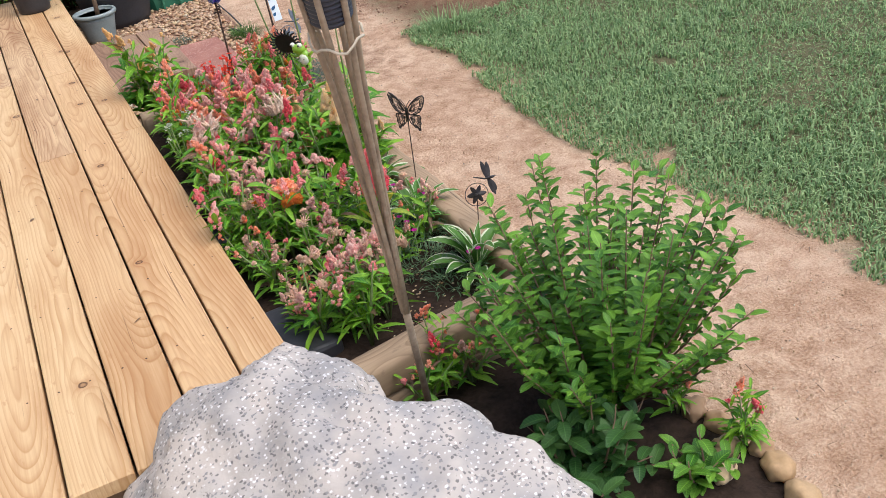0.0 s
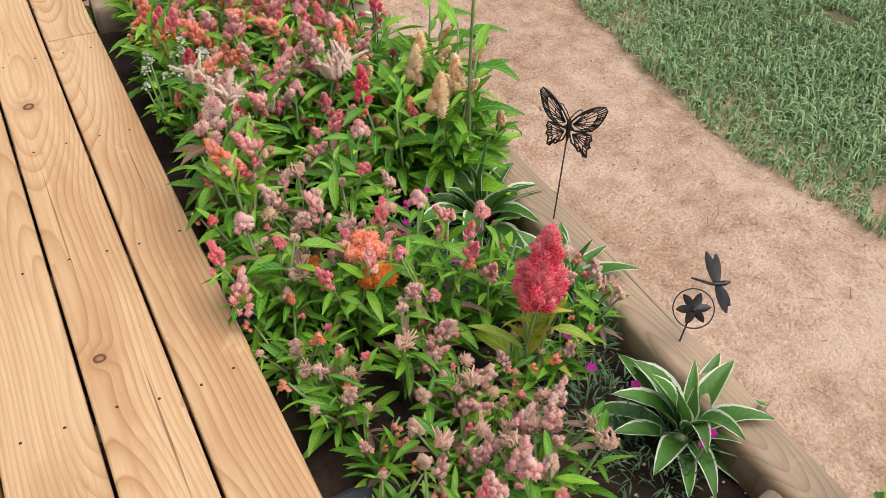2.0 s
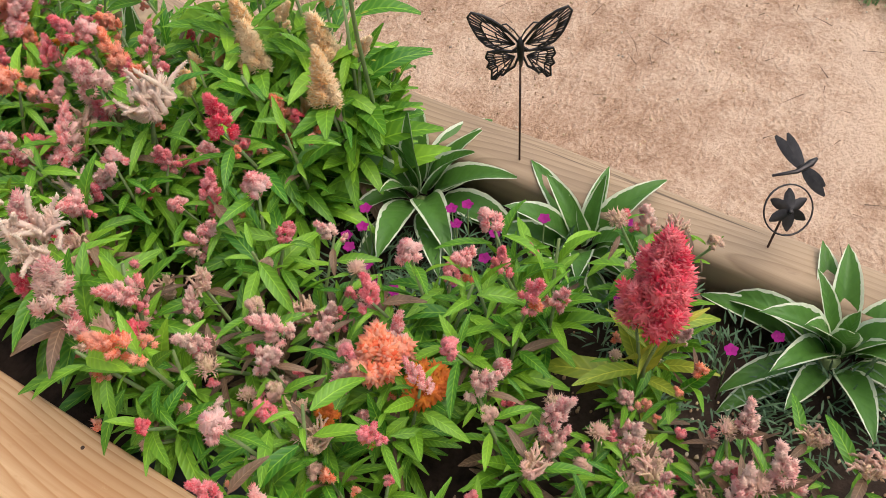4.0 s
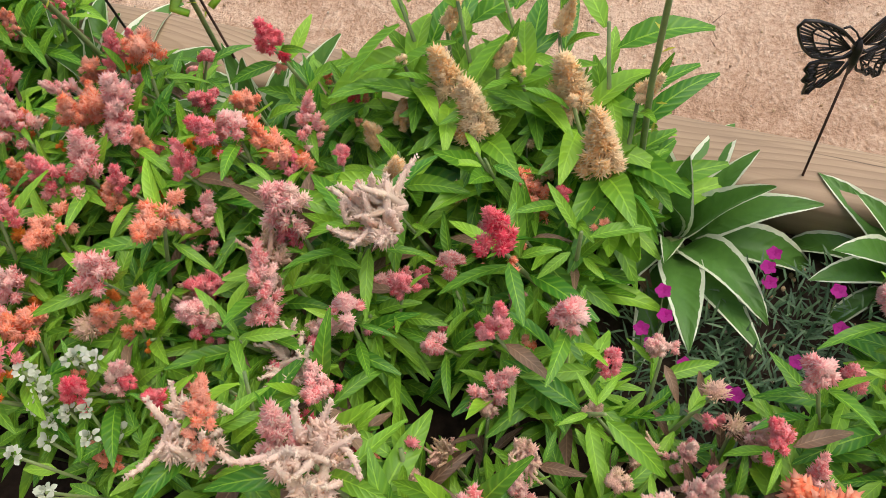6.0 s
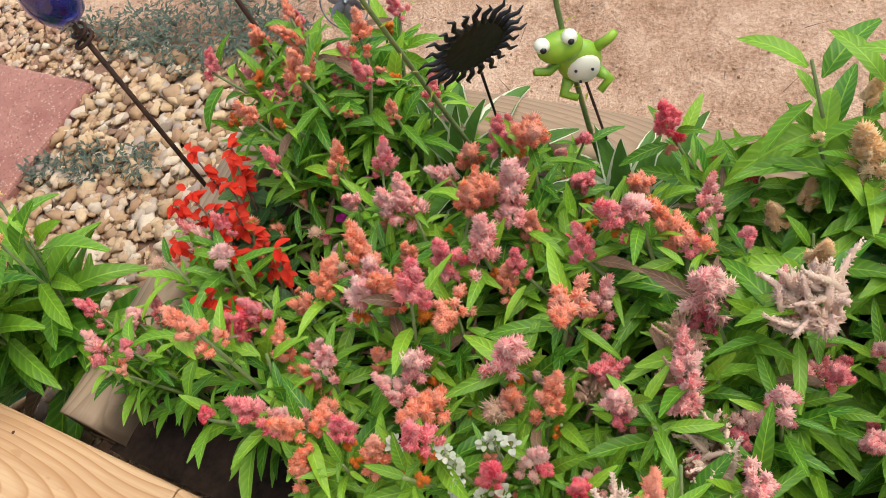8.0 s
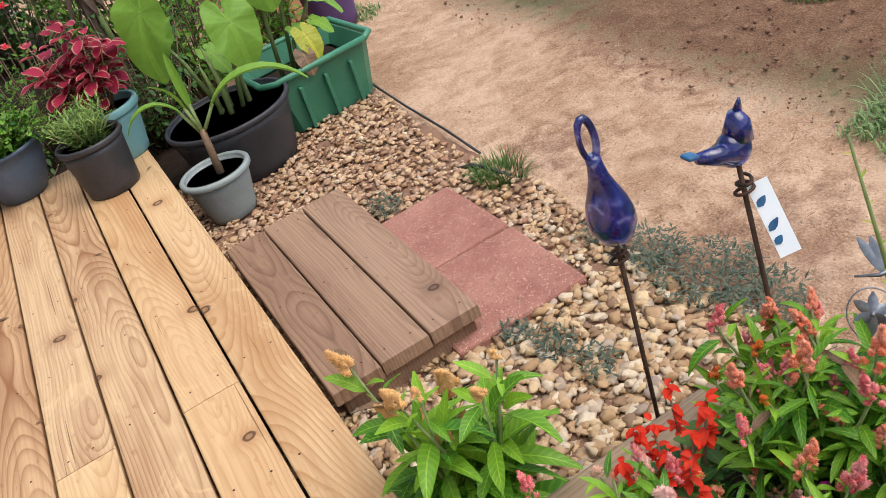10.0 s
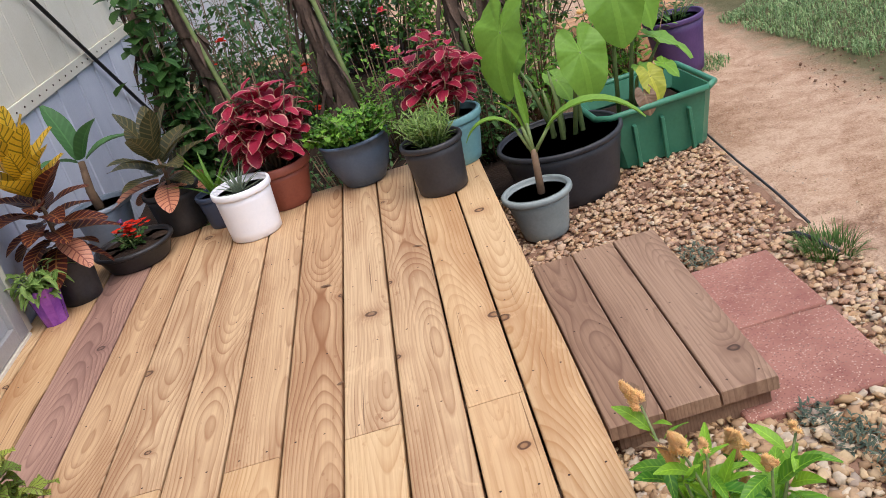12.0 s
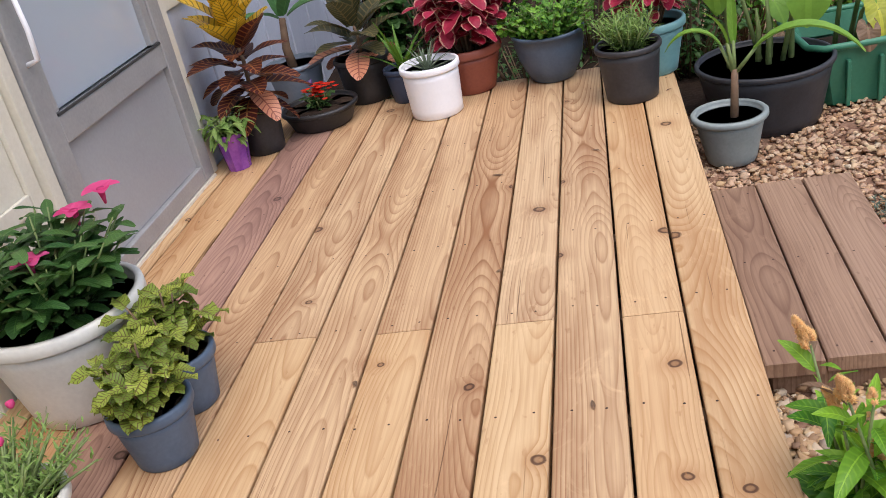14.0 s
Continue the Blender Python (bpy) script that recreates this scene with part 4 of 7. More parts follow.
def head(shape, seed):
    rng = random.Random(seed)
    g = Geo()
    if shape == "ball":
        cluster(g, rng, (rng.uniform(-0.3, 0.3), 0), 0.019, 0.034, 12, 0.0017, 1.6, 85, 1.0)
    elif shape == "spike":
        cluster(g, rng, (rng.uniform(-0.35, 0.35), rng.uniform(-0.2, 0.2)), 0.0165, 0.074, 15, 0.0016, 1.9, 75, 0.75)
        for i in range(3):
            a = rng.uniform(0, 6.28)
            lobe(g, rng, (0.012 * math.cos(a), 0.012 * math.sin(a), -0.012 - 0.008 * i), (0.9 * math.cos(a), 0.9 * math.sin(a), 0.7), 0.006, 0.018, 55, 0.0016, 1.9)
    elif shape == "feather":
        cluster(g, rng, (rng.uniform(-0.15, 0.15), 0), 0.020, 0.085, 24, 0.0013, 2.6, 95, 0.3)
    elif shape == "big":
        cluster(g, rng, (0.08, 0), 0.031, 0.150, 46, 0.0020, 1.8, 110, 0.45)
    elif shape == "crest":
        for i in range(rng.randint(17, 22)):
            a, p = rng.uniform(0, 6.28), Vector((rng.uniform(-0.017, 0.017), rng.uniform(-0.017, 0.017), -0.012))
            d = Vector((math.cos(a) * 0.5, math.sin(a) * 0.5, 1.3)).normalized()
            bend = Vector((rng.uniform(-1, 1), rng.uniform(-1, 1), rng.uniform(-0.9, 0.3))) * 0.17
            steps = rng.randint(4, 8)
            thick = rng.uniform(0.0028, 0.0046)
            pts, rad = [p.copy()], [thick]
            for s in range(steps):
                d = (d + bend + Vector((rng.uniform(-1, 1), rng.uniform(-1, 1), rng.uniform(-1, 1))) * 0.16).normalized()
                p = p + d * 0.0062
                pts.append(p.copy())
                rad.append(thick * (1.0 - 0.65 * s / steps))
            g.tube(pts, rad, 5)
            for s in range(1, len(pts)):
                for k in range(22):
                    o = Vector((rng.uniform(-1, 1), rng.uniform(-1, 1), rng.uniform(-1, 1))).normalized()
                    g.floret(pts[s] + o * rad[s] * 0.7 + d * rng.uniform(-0.004, 0.004), o + d * 0.6, 0.0013, rng.uniform(0.0014, 0.0034))
        for i in range(5):
            a = rng.uniform(0, 6.28)
            lobe(g, rng, (0.012 * math.cos(a), 0.012 * math.sin(a), -0.008), (0.6 * math.cos(a), 0.6 * math.sin(a), 1), 0.008, 0.024, 80, 0.0015, 2.2)
    elif shape == "tuft":
        for i in range(300):
            d = way(rng.uniform(0, 360), rng.uniform(-15, 85))
            c = d * rng.uniform(0.003, 0.014)
            g.floret(c, d + Vector((0, 0, 0.4)) + Vector((rng.uniform(-1, 1), rng.uniform(-1, 1), rng.uniform(-1, 1))) * 0.6, 0.0013, rng.uniform(0.004, 0.010))
        g.blob((0, 0, 0.004), 0.009, 1, (1, 1, 1.1), 0.3, seed)
    elif shape == "dot":
        cluster(g, rng, (rng.uniform(-0.3, 0.3), 0), 0.009, 0.024, 5, 0.0014, 2.0, 55)
    return g


HEADS = {}


def head_mesh(shape, colour, n):
    key = (shape, colour, n)
    if key not in HEADS:
        HEADS[key] = head(shape, hash((len(shape), n)) % 1000 + n * 17 + len(colour)).mesh("flower_head", M[colour])
    return HEADS[key]


def celosia(seed, heads, tall, spread, label, leaf_mat="leaf", leaf_len=0.082, stems=4, per_stem=9, withered=0.0, buds="", blade=0.225):
    """A celosia: several leafy stems, each ending in a flower head."""
    rng = random.Random(seed)
    root = thing("celosia", label, "flower", group="celosias in the bed")
    lv, dry = Geo(), Geo()
    spots = []
    for i in range(stems):
        a = 360 * i / stems + rng.uniform(-30, 30)
        reach = spread * rng.uniform(0.35, 1.1)
        top = Vector((reach * math.cos(radians(a)), reach * math.sin(radians(a)), tall * rng.uniform(0.66, 1.10)))
        mid = Vector((top.x * 0.35, top.y * 0.35, top.z * 0.5)) + Vector((rng.uniform(-1, 1), rng.uniform(-1, 1), 0)) * 0.008
        pts = [Vector((0, 0, -0.01)), mid, top]
        part("stem", Geo().tube(pts, [0.004, 0.003, 0.002], 5), M["stem"], root)
        for k in range(per_stem):
            t = 0.18 + 0.80 * (k + rng.random() * 0.6) / per_stem
            p = mid.lerp(top, (t - 0.5) * 2) if t > 0.5 else pts[0].lerp(mid, t * 2)
            d = way(k * 137 + a + rng.uniform(-25, 25), rng.uniform(0, 68))
            ln = leaf_len * rng.uniform(0.45, 1.25) * (1.2 - 0.45 * t)
            shape_of = lv
            if rng.random() < withered:
                shape_of, ln = dry, ln * 0.8
            shape_of.leaf(p, d, (rng.uniform(-0.5, 0.5), rng.uniform(-0.5, 0.5), 1), ln, ln * blade * rng.uniform(0.76, 1.24), rng.uniform(0.2, 1.3), rng.uniform(0.25, 0.6), 2, 5, "lance", 0.05, 0.010)
        spots.append((top, mid, a))
    part("foliage", lv, M[leaf_mat], root)
    if dry.v:
        part("withered_leaves", dry, M["brownleaf"], root)
    for i, (top, mid, a) in enumerate(spots):
        if buds and rng.random() < 0.55:
            side = mid.lerp(top, rng.uniform(0.55, 0.85)) + way(rng.uniform(0, 360), 30) * rng.uniform(0.012, 0.03)
            part("bud", head_mesh("dot", buds, rng.randint(0, 2)), None, root, m=Matrix.Translation(side) @ pose(0, 0, 0, rng.uniform(-35, 35), rng.uniform(-35, 35), rng.uniform(0, 360)) @ Matrix.Scale(rng.uniform(0.5, 0.9), 4))
        if not heads[i % len(heads)]:
            continue
        shape, colour, size = heads[i % len(heads)]
        m = Matrix.Translation(top) @ pose(0, 0, 0, rng.uniform(-28, 28), rng.uniform(-28, 28), rng.uniform(0, 360)) @ Matrix.Scale(size * rng.uniform(0.62, 1.0), 4)
        part("flower_head", head_mesh(shape, colour, rng.randint(0, 2)), None, root, m=m)
    return root


KINDS = {
    "pink": ([("ball", "p_pink", 0.95), ("spike", "p_rose", 0.8), ("spike", "p_pink", 0.9), None, ("ball", "p_rose", 0.7)], 0.27, 0.07, "leafy green celosia with dusty pink knobbly flower heads"),
    "coral": ([("spike", "p_coral", 1.0), ("spike", "p_pink", 1.0), ("spike", "p_coral", 0.75), None, ("spike", "p_rose", 0.95)], 0.27, 0.07, "leafy green celosia with coral and pink flower spikes"),
    "slim": ([("spike", "p_coral", 0.62), ("spike", "p_rose", 0.6), ("dot", "p_orange", 1.0), ("spike", "p_coral", 0.55), ("spike", "p_rose", 0.5)], 0.27, 0.075, "leafy green celosia with slender coral spikes beside the ornaments"),
    "red": ([("spike", "p_red", 0.85), None, ("ball", "p_red", 0.7), ("spike", "p_coral", 0.8), None], 0.29, 0.06, "leafy green celosia with crimson plumes"),
    "tan": ([("crest", "p_tan", 0.75), ("spike", "p_dusty", 0.8), ("tuft", "p_tan", 1.1), ("spike", "p_dusty", 0.7), ("ball", "p_tan", 0.8)], 0.21, 0.075, "fading celosia with dry tan and pink flower heads"),
    "cream": ([("crest", "p_cream", 1.1), ("spike", "p_dusty", 0.9), ("crest", "p_tan", 0.8), ("spike", "p_pink", 0.8), None], 0.24, 0.06, "celosia with twisting cream and pink crested heads"),
    "apricot": ([("feather", "p_apricot", 1.0), None, ("feather", "p_apricot", 0.7), None, ("dot", "p_apricot", 0.9)], 0.31, 0.06, "tall leafy celosia with apricot feather plumes"),
    "yellow": ([("feather", "p_yellow", 0.75), ("feather", "p_yellow", 0.6), ("feather", "p_yellow", 0.55), ("dot", "p_yellow", 1.0), ("feather", "p_yellow", 0.65)], 0.38, 0.085, "bushy bright green celosia with golden plumes beside the step"),
    "low": ([("dot", "p_coral", 1.1), None, ("tuft", "p_tan", 0.8), ("spike", "p_dusty", 0.6), ("ball", "p_rose", 0.6)], 0.16, 0.07, "low leafy celosia with small coral and pink buds"),
}
BUDS = {"pink": "p_coral", "coral": "p_orange", "red": "p_coral", "tan": "p_rose", "cream": "p_rose", "low": "p_coral"}
PROTO = {}


def plant(kind, x, y, z=-0.135, size=1.0, variant=0, turn=0.0, lean=(0, 0)):
    key = (kind, variant)
    m = pose(x, y, z, lean[0], lean[1], turn) @ Matrix.Scale(size, 4)
    if key not in PROTO:
        heads, tall, spread, label = KINDS[kind]
        dense = {"yellow": 19, "apricot": 17, "low": 12, "tan": 13}.get(kind, 18)
        PROTO[key] = celosia(100 + variant * 7 + len(kind) * 31, heads[variant % 2:] + heads[:variant % 2], tall, spread, label, stems=6 if kind == "yellow" else 5, per_stem=dense, leaf_len={"yellow": 0.10, "apricot": 0.105, "low": 0.062, "tan": 0.068}.get(kind, 0.082),
                             withered={"tan": 0.30, "cream": 0.18, "low": 0.15}.get(kind, 0.04), buds=BUDS.get(kind, ""), blade={"yellow": 0.31, "apricot": 0.28}.get(kind, 0.225))
        PROTO[key].matrix_basis = m
        return PROTO[key]
    return copy_thing(PROTO[key], m)


def bed_kind(x, y, r):
    if y > 0.15:
        return "pink" if x < 0.3 else ("slim" if x > 0.5 else "low")
    if y > -0.06:
        return "slim" if x > 0.52 else ("pink" if r < 0.5 else "low")
    if y > -0.47:
        if x < 0.22:
            return ("red", "pink", "coral")[int(r * 3)]
        return "coral" if r < 0.72 else ("pink" if r < 0.9 else "red")
    if y > -1.04:
        if x < 0.2:
            return ("tan", "coral", "red", "cream")[int(r * 4)]
        if x < 0.36:
            return ("cream", "tan", "pink", "pink")[int(r * 4)]
        return "apricot" if x > 0.5 and y < -0.66 and y > -0.92 else ("pink" if r < 0.45 else ("red" if r < 0.7 else "coral"))
    if y > -1.45:
        return ("pink", "tan", "tan", "coral")[int(r * 4)] if x < 0.34 else ("pink" if r < 0.7 else "tan")
    return ("tan", "tan", "low", "pink")[int(r * 4)]


rng_b = random.Random(42)
placed = [(0.595, -0.998), (0.660, -1.649), (0.615, -0.162), (0.582, -0.414)]
tries = 0
while tries < 2600:
    tries += 1
    x, y = rng_b.uniform(0.085, 0.645), rng_b.uniform(-1.84, 0.18)
    if x > 0.36 and -1.41 < y < -0.92 and not (x < 0.46 and y < -1.28):
        continue
    if x > 0.38 and y < -1.52:
        continue
    gap = 0.088 if y > -1.43 else 0.10
    if any((x - a) ** 2 + (y - b) ** 2 < (gap if i > 3 else 0.11) ** 2 for i, (a, b) in enumerate(placed)):
        continue
    placed.append((x, y))
    k = bed_kind(x, y, rng_b.random() * 0.999)
    out = 5 if x < 0.14 else 0
    plant(k, x, y, size=rng_b.uniform(0.82, 1.12), variant=rng_b.randint(0, 3), turn=rng_b.uniform(0, 360), lean=(rng_b.uniform(-9, 9), rng_b.uniform(-9, 9) + out))
for x, y, k, s in ((0.103, 0.456, "yellow", 1.2), (0.169, 0.407, "yellow", 1.0), (0.619, 0.101, "slim", 1.1), (0.592, 0.033, "slim", 1.15), (0.659, 0.013, "slim", 1.1), (0.52, 0.08, "slim", 1.0), (0.167, -0.686, "cream", 1.25), (0.362, -0.648, "cream", 1.05), (0.118, -0.842, "cream", 1.1),
                   (0.60, -0.76, "apricot", 1.12), (0.64, -0.84, "apricot", 1.05), (0.585, -0.92, "apricot", 1.05), (0.55, -0.82, "apricot", 0.95), (0.63, -0.70, "apricot", 1.0),
                   (0.235, -1.62, "tan", 1.15), (0.30, -1.70, "tan", 1.0), (0.34, -1.60, "tan", 0.9), (0.22, -1.74, "low", 1.1), (0.29, -1.50, "tan", 1.1), (0.10, -1.42, "low", 1.2), (0.08, -0.96, "low", 1.2), (0.07, -1.28, "low", 1.1), (0.360, -2.028, "red", 0.75), (0.290, -2.076, "low", 1.1), (0.430, -2.047, "low", 1.2), (0.790, -2.456, "low", 0.9), (0.830, -2.640, "red", 0.6)):
    plant(k, x, y, -0.135 if -1.9 < y < 0.3 else -0.225, s, 1 if s < 1 else 2, turn=x * 900)

# the large crimson plume, the coral and orange cockscombs
big = celosia(9, [("big", "p_red", 1.0), ("ball", "p_pink", 0.6), ("dot", "p_coral", 1.0)], 0.25, 0.05, "tall celosia with one large crimson plume and yellowing leaves", "leafyel", 0.11, 3, 7)
big.matrix_basis = pose(0.445, -1.488, -0.10)
for c in list(big.children):
    if c.name.startswith("flower_head") and c.data in [HEADS.get(("big", "p_red", n)) for n in range(3)]:
        c.matrix_basis = Matrix.Translation((0.0, 0.0, 0.215)) @ Matrix.Scale(1.15, 4)
comb = thing("cockscomb", "coral orange cockscomb flower among faded pink heads", "flower", (0.245, -1.211, -0.135))
g, lv = Geo(), Geo()
rng_c = random.Random(77)
for i in range(16):
    a = rng_c.uniform(0, 360)
    lv.leaf((0, 0, 0.10 + 0.08 * rng_c.random()), way(a, rng_c.uniform(0, 40)), (0, 0, 1), 0.085, 0.028, 0.7, 0.3, 2, 5, stalk=0.02)
part("foliage", lv, M["leaf"], comb)
part("stems", Geo().tube([(0, 0, 0), (0.005, 0.01, 0.22)], 0.005, 6).tube([(0, 0, 0), (0.0, -0.07, 0.21)], 0.004, 6), M["stem"], comb)
for c, r, col in (((0.0, 0.0, 0.225), 0.040, "p_coral"), ((0.0, -0.072, 0.215), 0.028, "p_orange")):
    g = Geo()
    for i in range(9):
        o = way(i * 40, rng_c.uniform(10, 80)) * r * 0.55
        lobe(g, rng_c, Vector(c) + o - Vector((0, 0, r * 0.3)), o.normalized() + Vector((0, 0, 0.6)), r * 0.42, r * 0.75, 70, 0.0042, 1.0)
    part("flower_head", g, M[col], comb)
gold = celosia(12, [("ball", "p_orange", 0.8), ("tuft", "p_tan", 1.0), ("ball", "p_tan", 0.9)], 0.22, 0.04, "fading celosia with a small golden orange head", stems=3)
gold.matrix_basis = pose(0.115, -1.192, -0.135)


# ---- hostas, dianthus, salvia, white blossom ----
def hosta(x, y, size, seed, label):
    rng = random.Random(seed)
    root = thing("hosta", label, "hosta", (x, y, -0.14), group="hostas along the timber")
    part("crown", Geo().blob((0, 0, 0), 0.02, 2), M["stem"], root)
    for i in range(24):
        a = i * 137.5 + rng.uniform(-15, 15)
        rise = 84 - 62 * (i / 24) + rng.uniform(-8, 8)
        ln = size * rng.uniform(0.75, 1.1)
        g = Geo().leaf((0, 0, 0), way(a, rise), (0, 0, 1), ln, ln * rng.uniform(0.22, 0.31), rng.uniform(0.7, 2.0), rng.uniform(0.3, 0.7), 6, 9, "hosta", 0.05, 0.04)
        part("leaf", g, M["hosta"], root)
    return root


hosta(0.615, -1.007, 0.185, 1, "variegated hosta with white-edged dark green leaves beside the timber")
hosta(0.645, -1.299, 0.15, 4, "small variegated hosta with upright yellowing leaves")
hosta(0.650, -1.700, 0.165, 2, "variegated hosta with bright green leaves near the timber corner")
hosta(0.605, -0.132, 0.19, 3, "variegated hosta half hidden behind celosias")
hosta(0.602, -0.414, 0.18, 5, "variegated hosta half hidden below the ornaments")


def dianthus(x, y, seed, blooms, wide=0.09):
    rng = random.Random(seed)
    root = thing("dianthus", "low dianthus clump with narrow dark leaves and magenta blooms", "flower", (x, y, -0.14), group="dianthus clumps in the bed")
    g = Geo()
    for i in range(300):
        a, r = rng.uniform(0, 360), wide * math.sqrt(rng.random())
        p = Vector((r * math.cos(radians(a)), r * math.sin(radians(a)), rng.uniform(0.0, 0.075)))
        g.leaf(p, way(a + rng.uniform(-70, 70), rng.uniform(5, 75)), (0, 0, 1), rng.uniform(0.018, 0.036), 0.0035, 0.6, 0.2, 2, 3)
    part("foliage", g, M["needle"], root)
    for i in range(blooms):
        a, r = rng.uniform(0, 360), wide * math.sqrt(rng.random())
        c = Vector((r * math.cos(radians(a)), r * math.sin(radians(a)), rng.uniform(0.10, 0.16)))
        f = Geo()
        for k in range(5):
            f.leaf(c, way(k * 72 + a, 25), (0, 0, 1), 0.0105, 0.010, 0.2, 0.1, 4, 4, "oval", 0.12)
        part("bloom", f, M["p_magenta"], root)
        part("flower_stalk", Geo().tube([(c.x * 0.8, c.y * 0.8, 0.0), c], 0.0012, 4), M["stem"], root)
    return root


for i, (x, y, n) in enumerate(((0.437, -1.036, 5), (0.499, -1.153, 4), (0.550, -1.250, 4), (0.580, -1.425, 3), (0.530, -1.581, 2), (0.570, -1.717, 2), (0.450, -0.035, 2), (0.399, -1.134, 3))):
    dianthus(x, y, 20 + i, n)


def salvia(x, y, seed):
    rng = random.Random(seed)
    root = thing("salvia", "scarlet salvia with loose bright red florets", "flower", (x, y, -0.135), group="scarlet salvias")
    st, lv, fl = Geo(), Geo(), Geo()
    for i in range(5):
        a = i * 72 + rng.uniform(-20, 20)
        top = Vector((0.06 * math.cos(radians(a)), 0.06 * math.sin(radians(a)), rng.uniform(0.22, 0.30)))
        st.tube([(0, 0, 0), top * 0.5, top], [0.003, 0.0025, 0.0015], 5)
        for k in range(9):
            lv.leaf(top * rng.uniform(0.15, 0.65), way(rng.uniform(0, 360), rng.uniform(0, 45)), (0, 0, 1), 0.045, 0.026, 0.5, 0.2, 2, 4, "oval", stalk=0.008)
        for k in range(16):
            p = top * rng.uniform(0.72, 1.05)
            fl.leaf(p, way(rng.uniform(0, 360), rng.uniform(-10, 50)), (0, 0, 1), rng.uniform(0.014, 0.026), 0.012, 0.8, 0.5, 2, 3, "oval")
    part("stems", st, M["redstem"], root)
    part("foliage", lv, M["darkleaf"], root)
    part("florets", fl, M["p_salvia"], root)
    return root


for i, (x, y) in enumerate(((0.343, 0.111), (0.399, 0.149), (0.287, 0.013))):
    salvia(x, y, 50 + i)


def blossom(x, y, seed):
    rng = random.Random(seed)
    root = thing("white_blossom_plant", "small plant with clustered greenish white blossoms by the deck", "flower", (x, y, -0.135), group="white blossom plants")
    st, fl, lv = Geo(), Geo(), Geo()
    for i in range(7):
        a = rng.uniform(0, 360)
        top = Vector((0.05 * math.cos(radians(a)), 0.05 * math.sin(radians(a)), rng.uniform(0.20, 0.29)))
        st.tube([(0, 0, 0), top], 0.002, 5)
        for k in range(16):
            o = way(rng.uniform(0, 360), rng.uniform(-20, 90)) * 0.009
            fl.leaf(top + o * 0.6, o, (0, 0, 1), 0.0075, 0.0065, 0.3, 0.2, 2, 3, "oval")
        for k in range(5):
            lv.leaf(top * rng.uniform(0.3, 0.8), way(rng.uniform(0, 360), 30), (0, 0, 1), 0.04, 0.015, 0.6, 0.3, 2, 4)
    part("stems", st, M["stem"], root)
    part("foliage", lv, M["leaf"], root)
    part("blossoms", fl, M["p_white"], root)


for i, (x, y) in enumerate(((0.097, -0.375), (0.078, -0.473), (0.126, -0.453))):
    blossom(x, y, 70 + i)


def flower_stalk(p0, p1, seed, label):
    rng = random.Random(seed)
    root = thing("hosta_stalk", label, "flower stalk", p0, group="bare hosta stalks")
    d = Vector(p1) - Vector(p0)
    pts = [d * t + Vector((0.012 * math.sin(t * 3 + seed), 0.008 * math.sin(t * 5), 0)) for t in (0, 0.25, 0.5, 0.75, 1.0)]
    part("stalk", Geo().tube(pts, [0.0045, 0.004, 0.0036, 0.003, 0.0015], 6), M["stem"], root)
    g = Geo()
    for i in range(16):
        t = 0.35 + 0.65 * i / 16
        g.leaf(d * t, way(i * 130, 35), (0, 0, 1), 0.014, 0.004, 0.3, 0.3, 2, 2)
    part("bracts", g, M["leafyel"], root)


flower_stalk((0.635, -0.162, -0.13), (0.509, -0.152, 0.67), 1, "tall bare brown-green hosta stalk leaning over the timber")
flower_stalk((0.649, -0.356, -0.13), (0.640, -0.375, 0.60), 2, "tall bare hosta stalk beside the frog ornament")
flower_stalk((0.624, -0.959, -0.13), (0.594, -0.968, 0.60), 3, "thin dark hosta stalk rising behind the hosta")


# ---- boulder, bush bed ----
def boulder():
    bm = bmesh.new()
    bmesh.ops.create_icosphere(bm, subdivisions=6, radius=1)
    g = Geo()
    for v in bm.verts:
        c = v.co
        p = 2.35
        k = (abs(c.x) ** p + abs(c.y) ** p + abs(c.z) ** p) ** (-1 / p)
        n = 1 + 0.15 * noise.noise(c * 1.9 + Vector((5, 2, 1))) + 0.08 * noise.noise(c * 4.5) + 0.035 * noise.noise(c * 12) + 0.012 * noise.noise(c * 45)
        q = Vector((c.x * 0.41, c.y * 0.54, c.z * 0.255)) * k * n
        q.z += 0.115 * q.x / 0.46 + 0.10 * max(0.0, q.y) / 0.5
        dent = math.exp(-((q.x - 0.36) ** 2 + (q.y - 0.20) ** 2) / 0.010)
        q.x -= 0.07 * dent
        q.y -= 0.03 * dent
        q.z -= 0.03 * dent
        g.v.append(q)
    for f in bm.faces:
        g.quad([v.index for v in f.verts])
    bm.free()
    return g


tagged(part("boulder", boulder(), M["rock"], m=pose(-0.155, -2.605, -0.132, 0, 0, 12)), "large pale grey speckled granite boulder at the deck's end", "boulder")


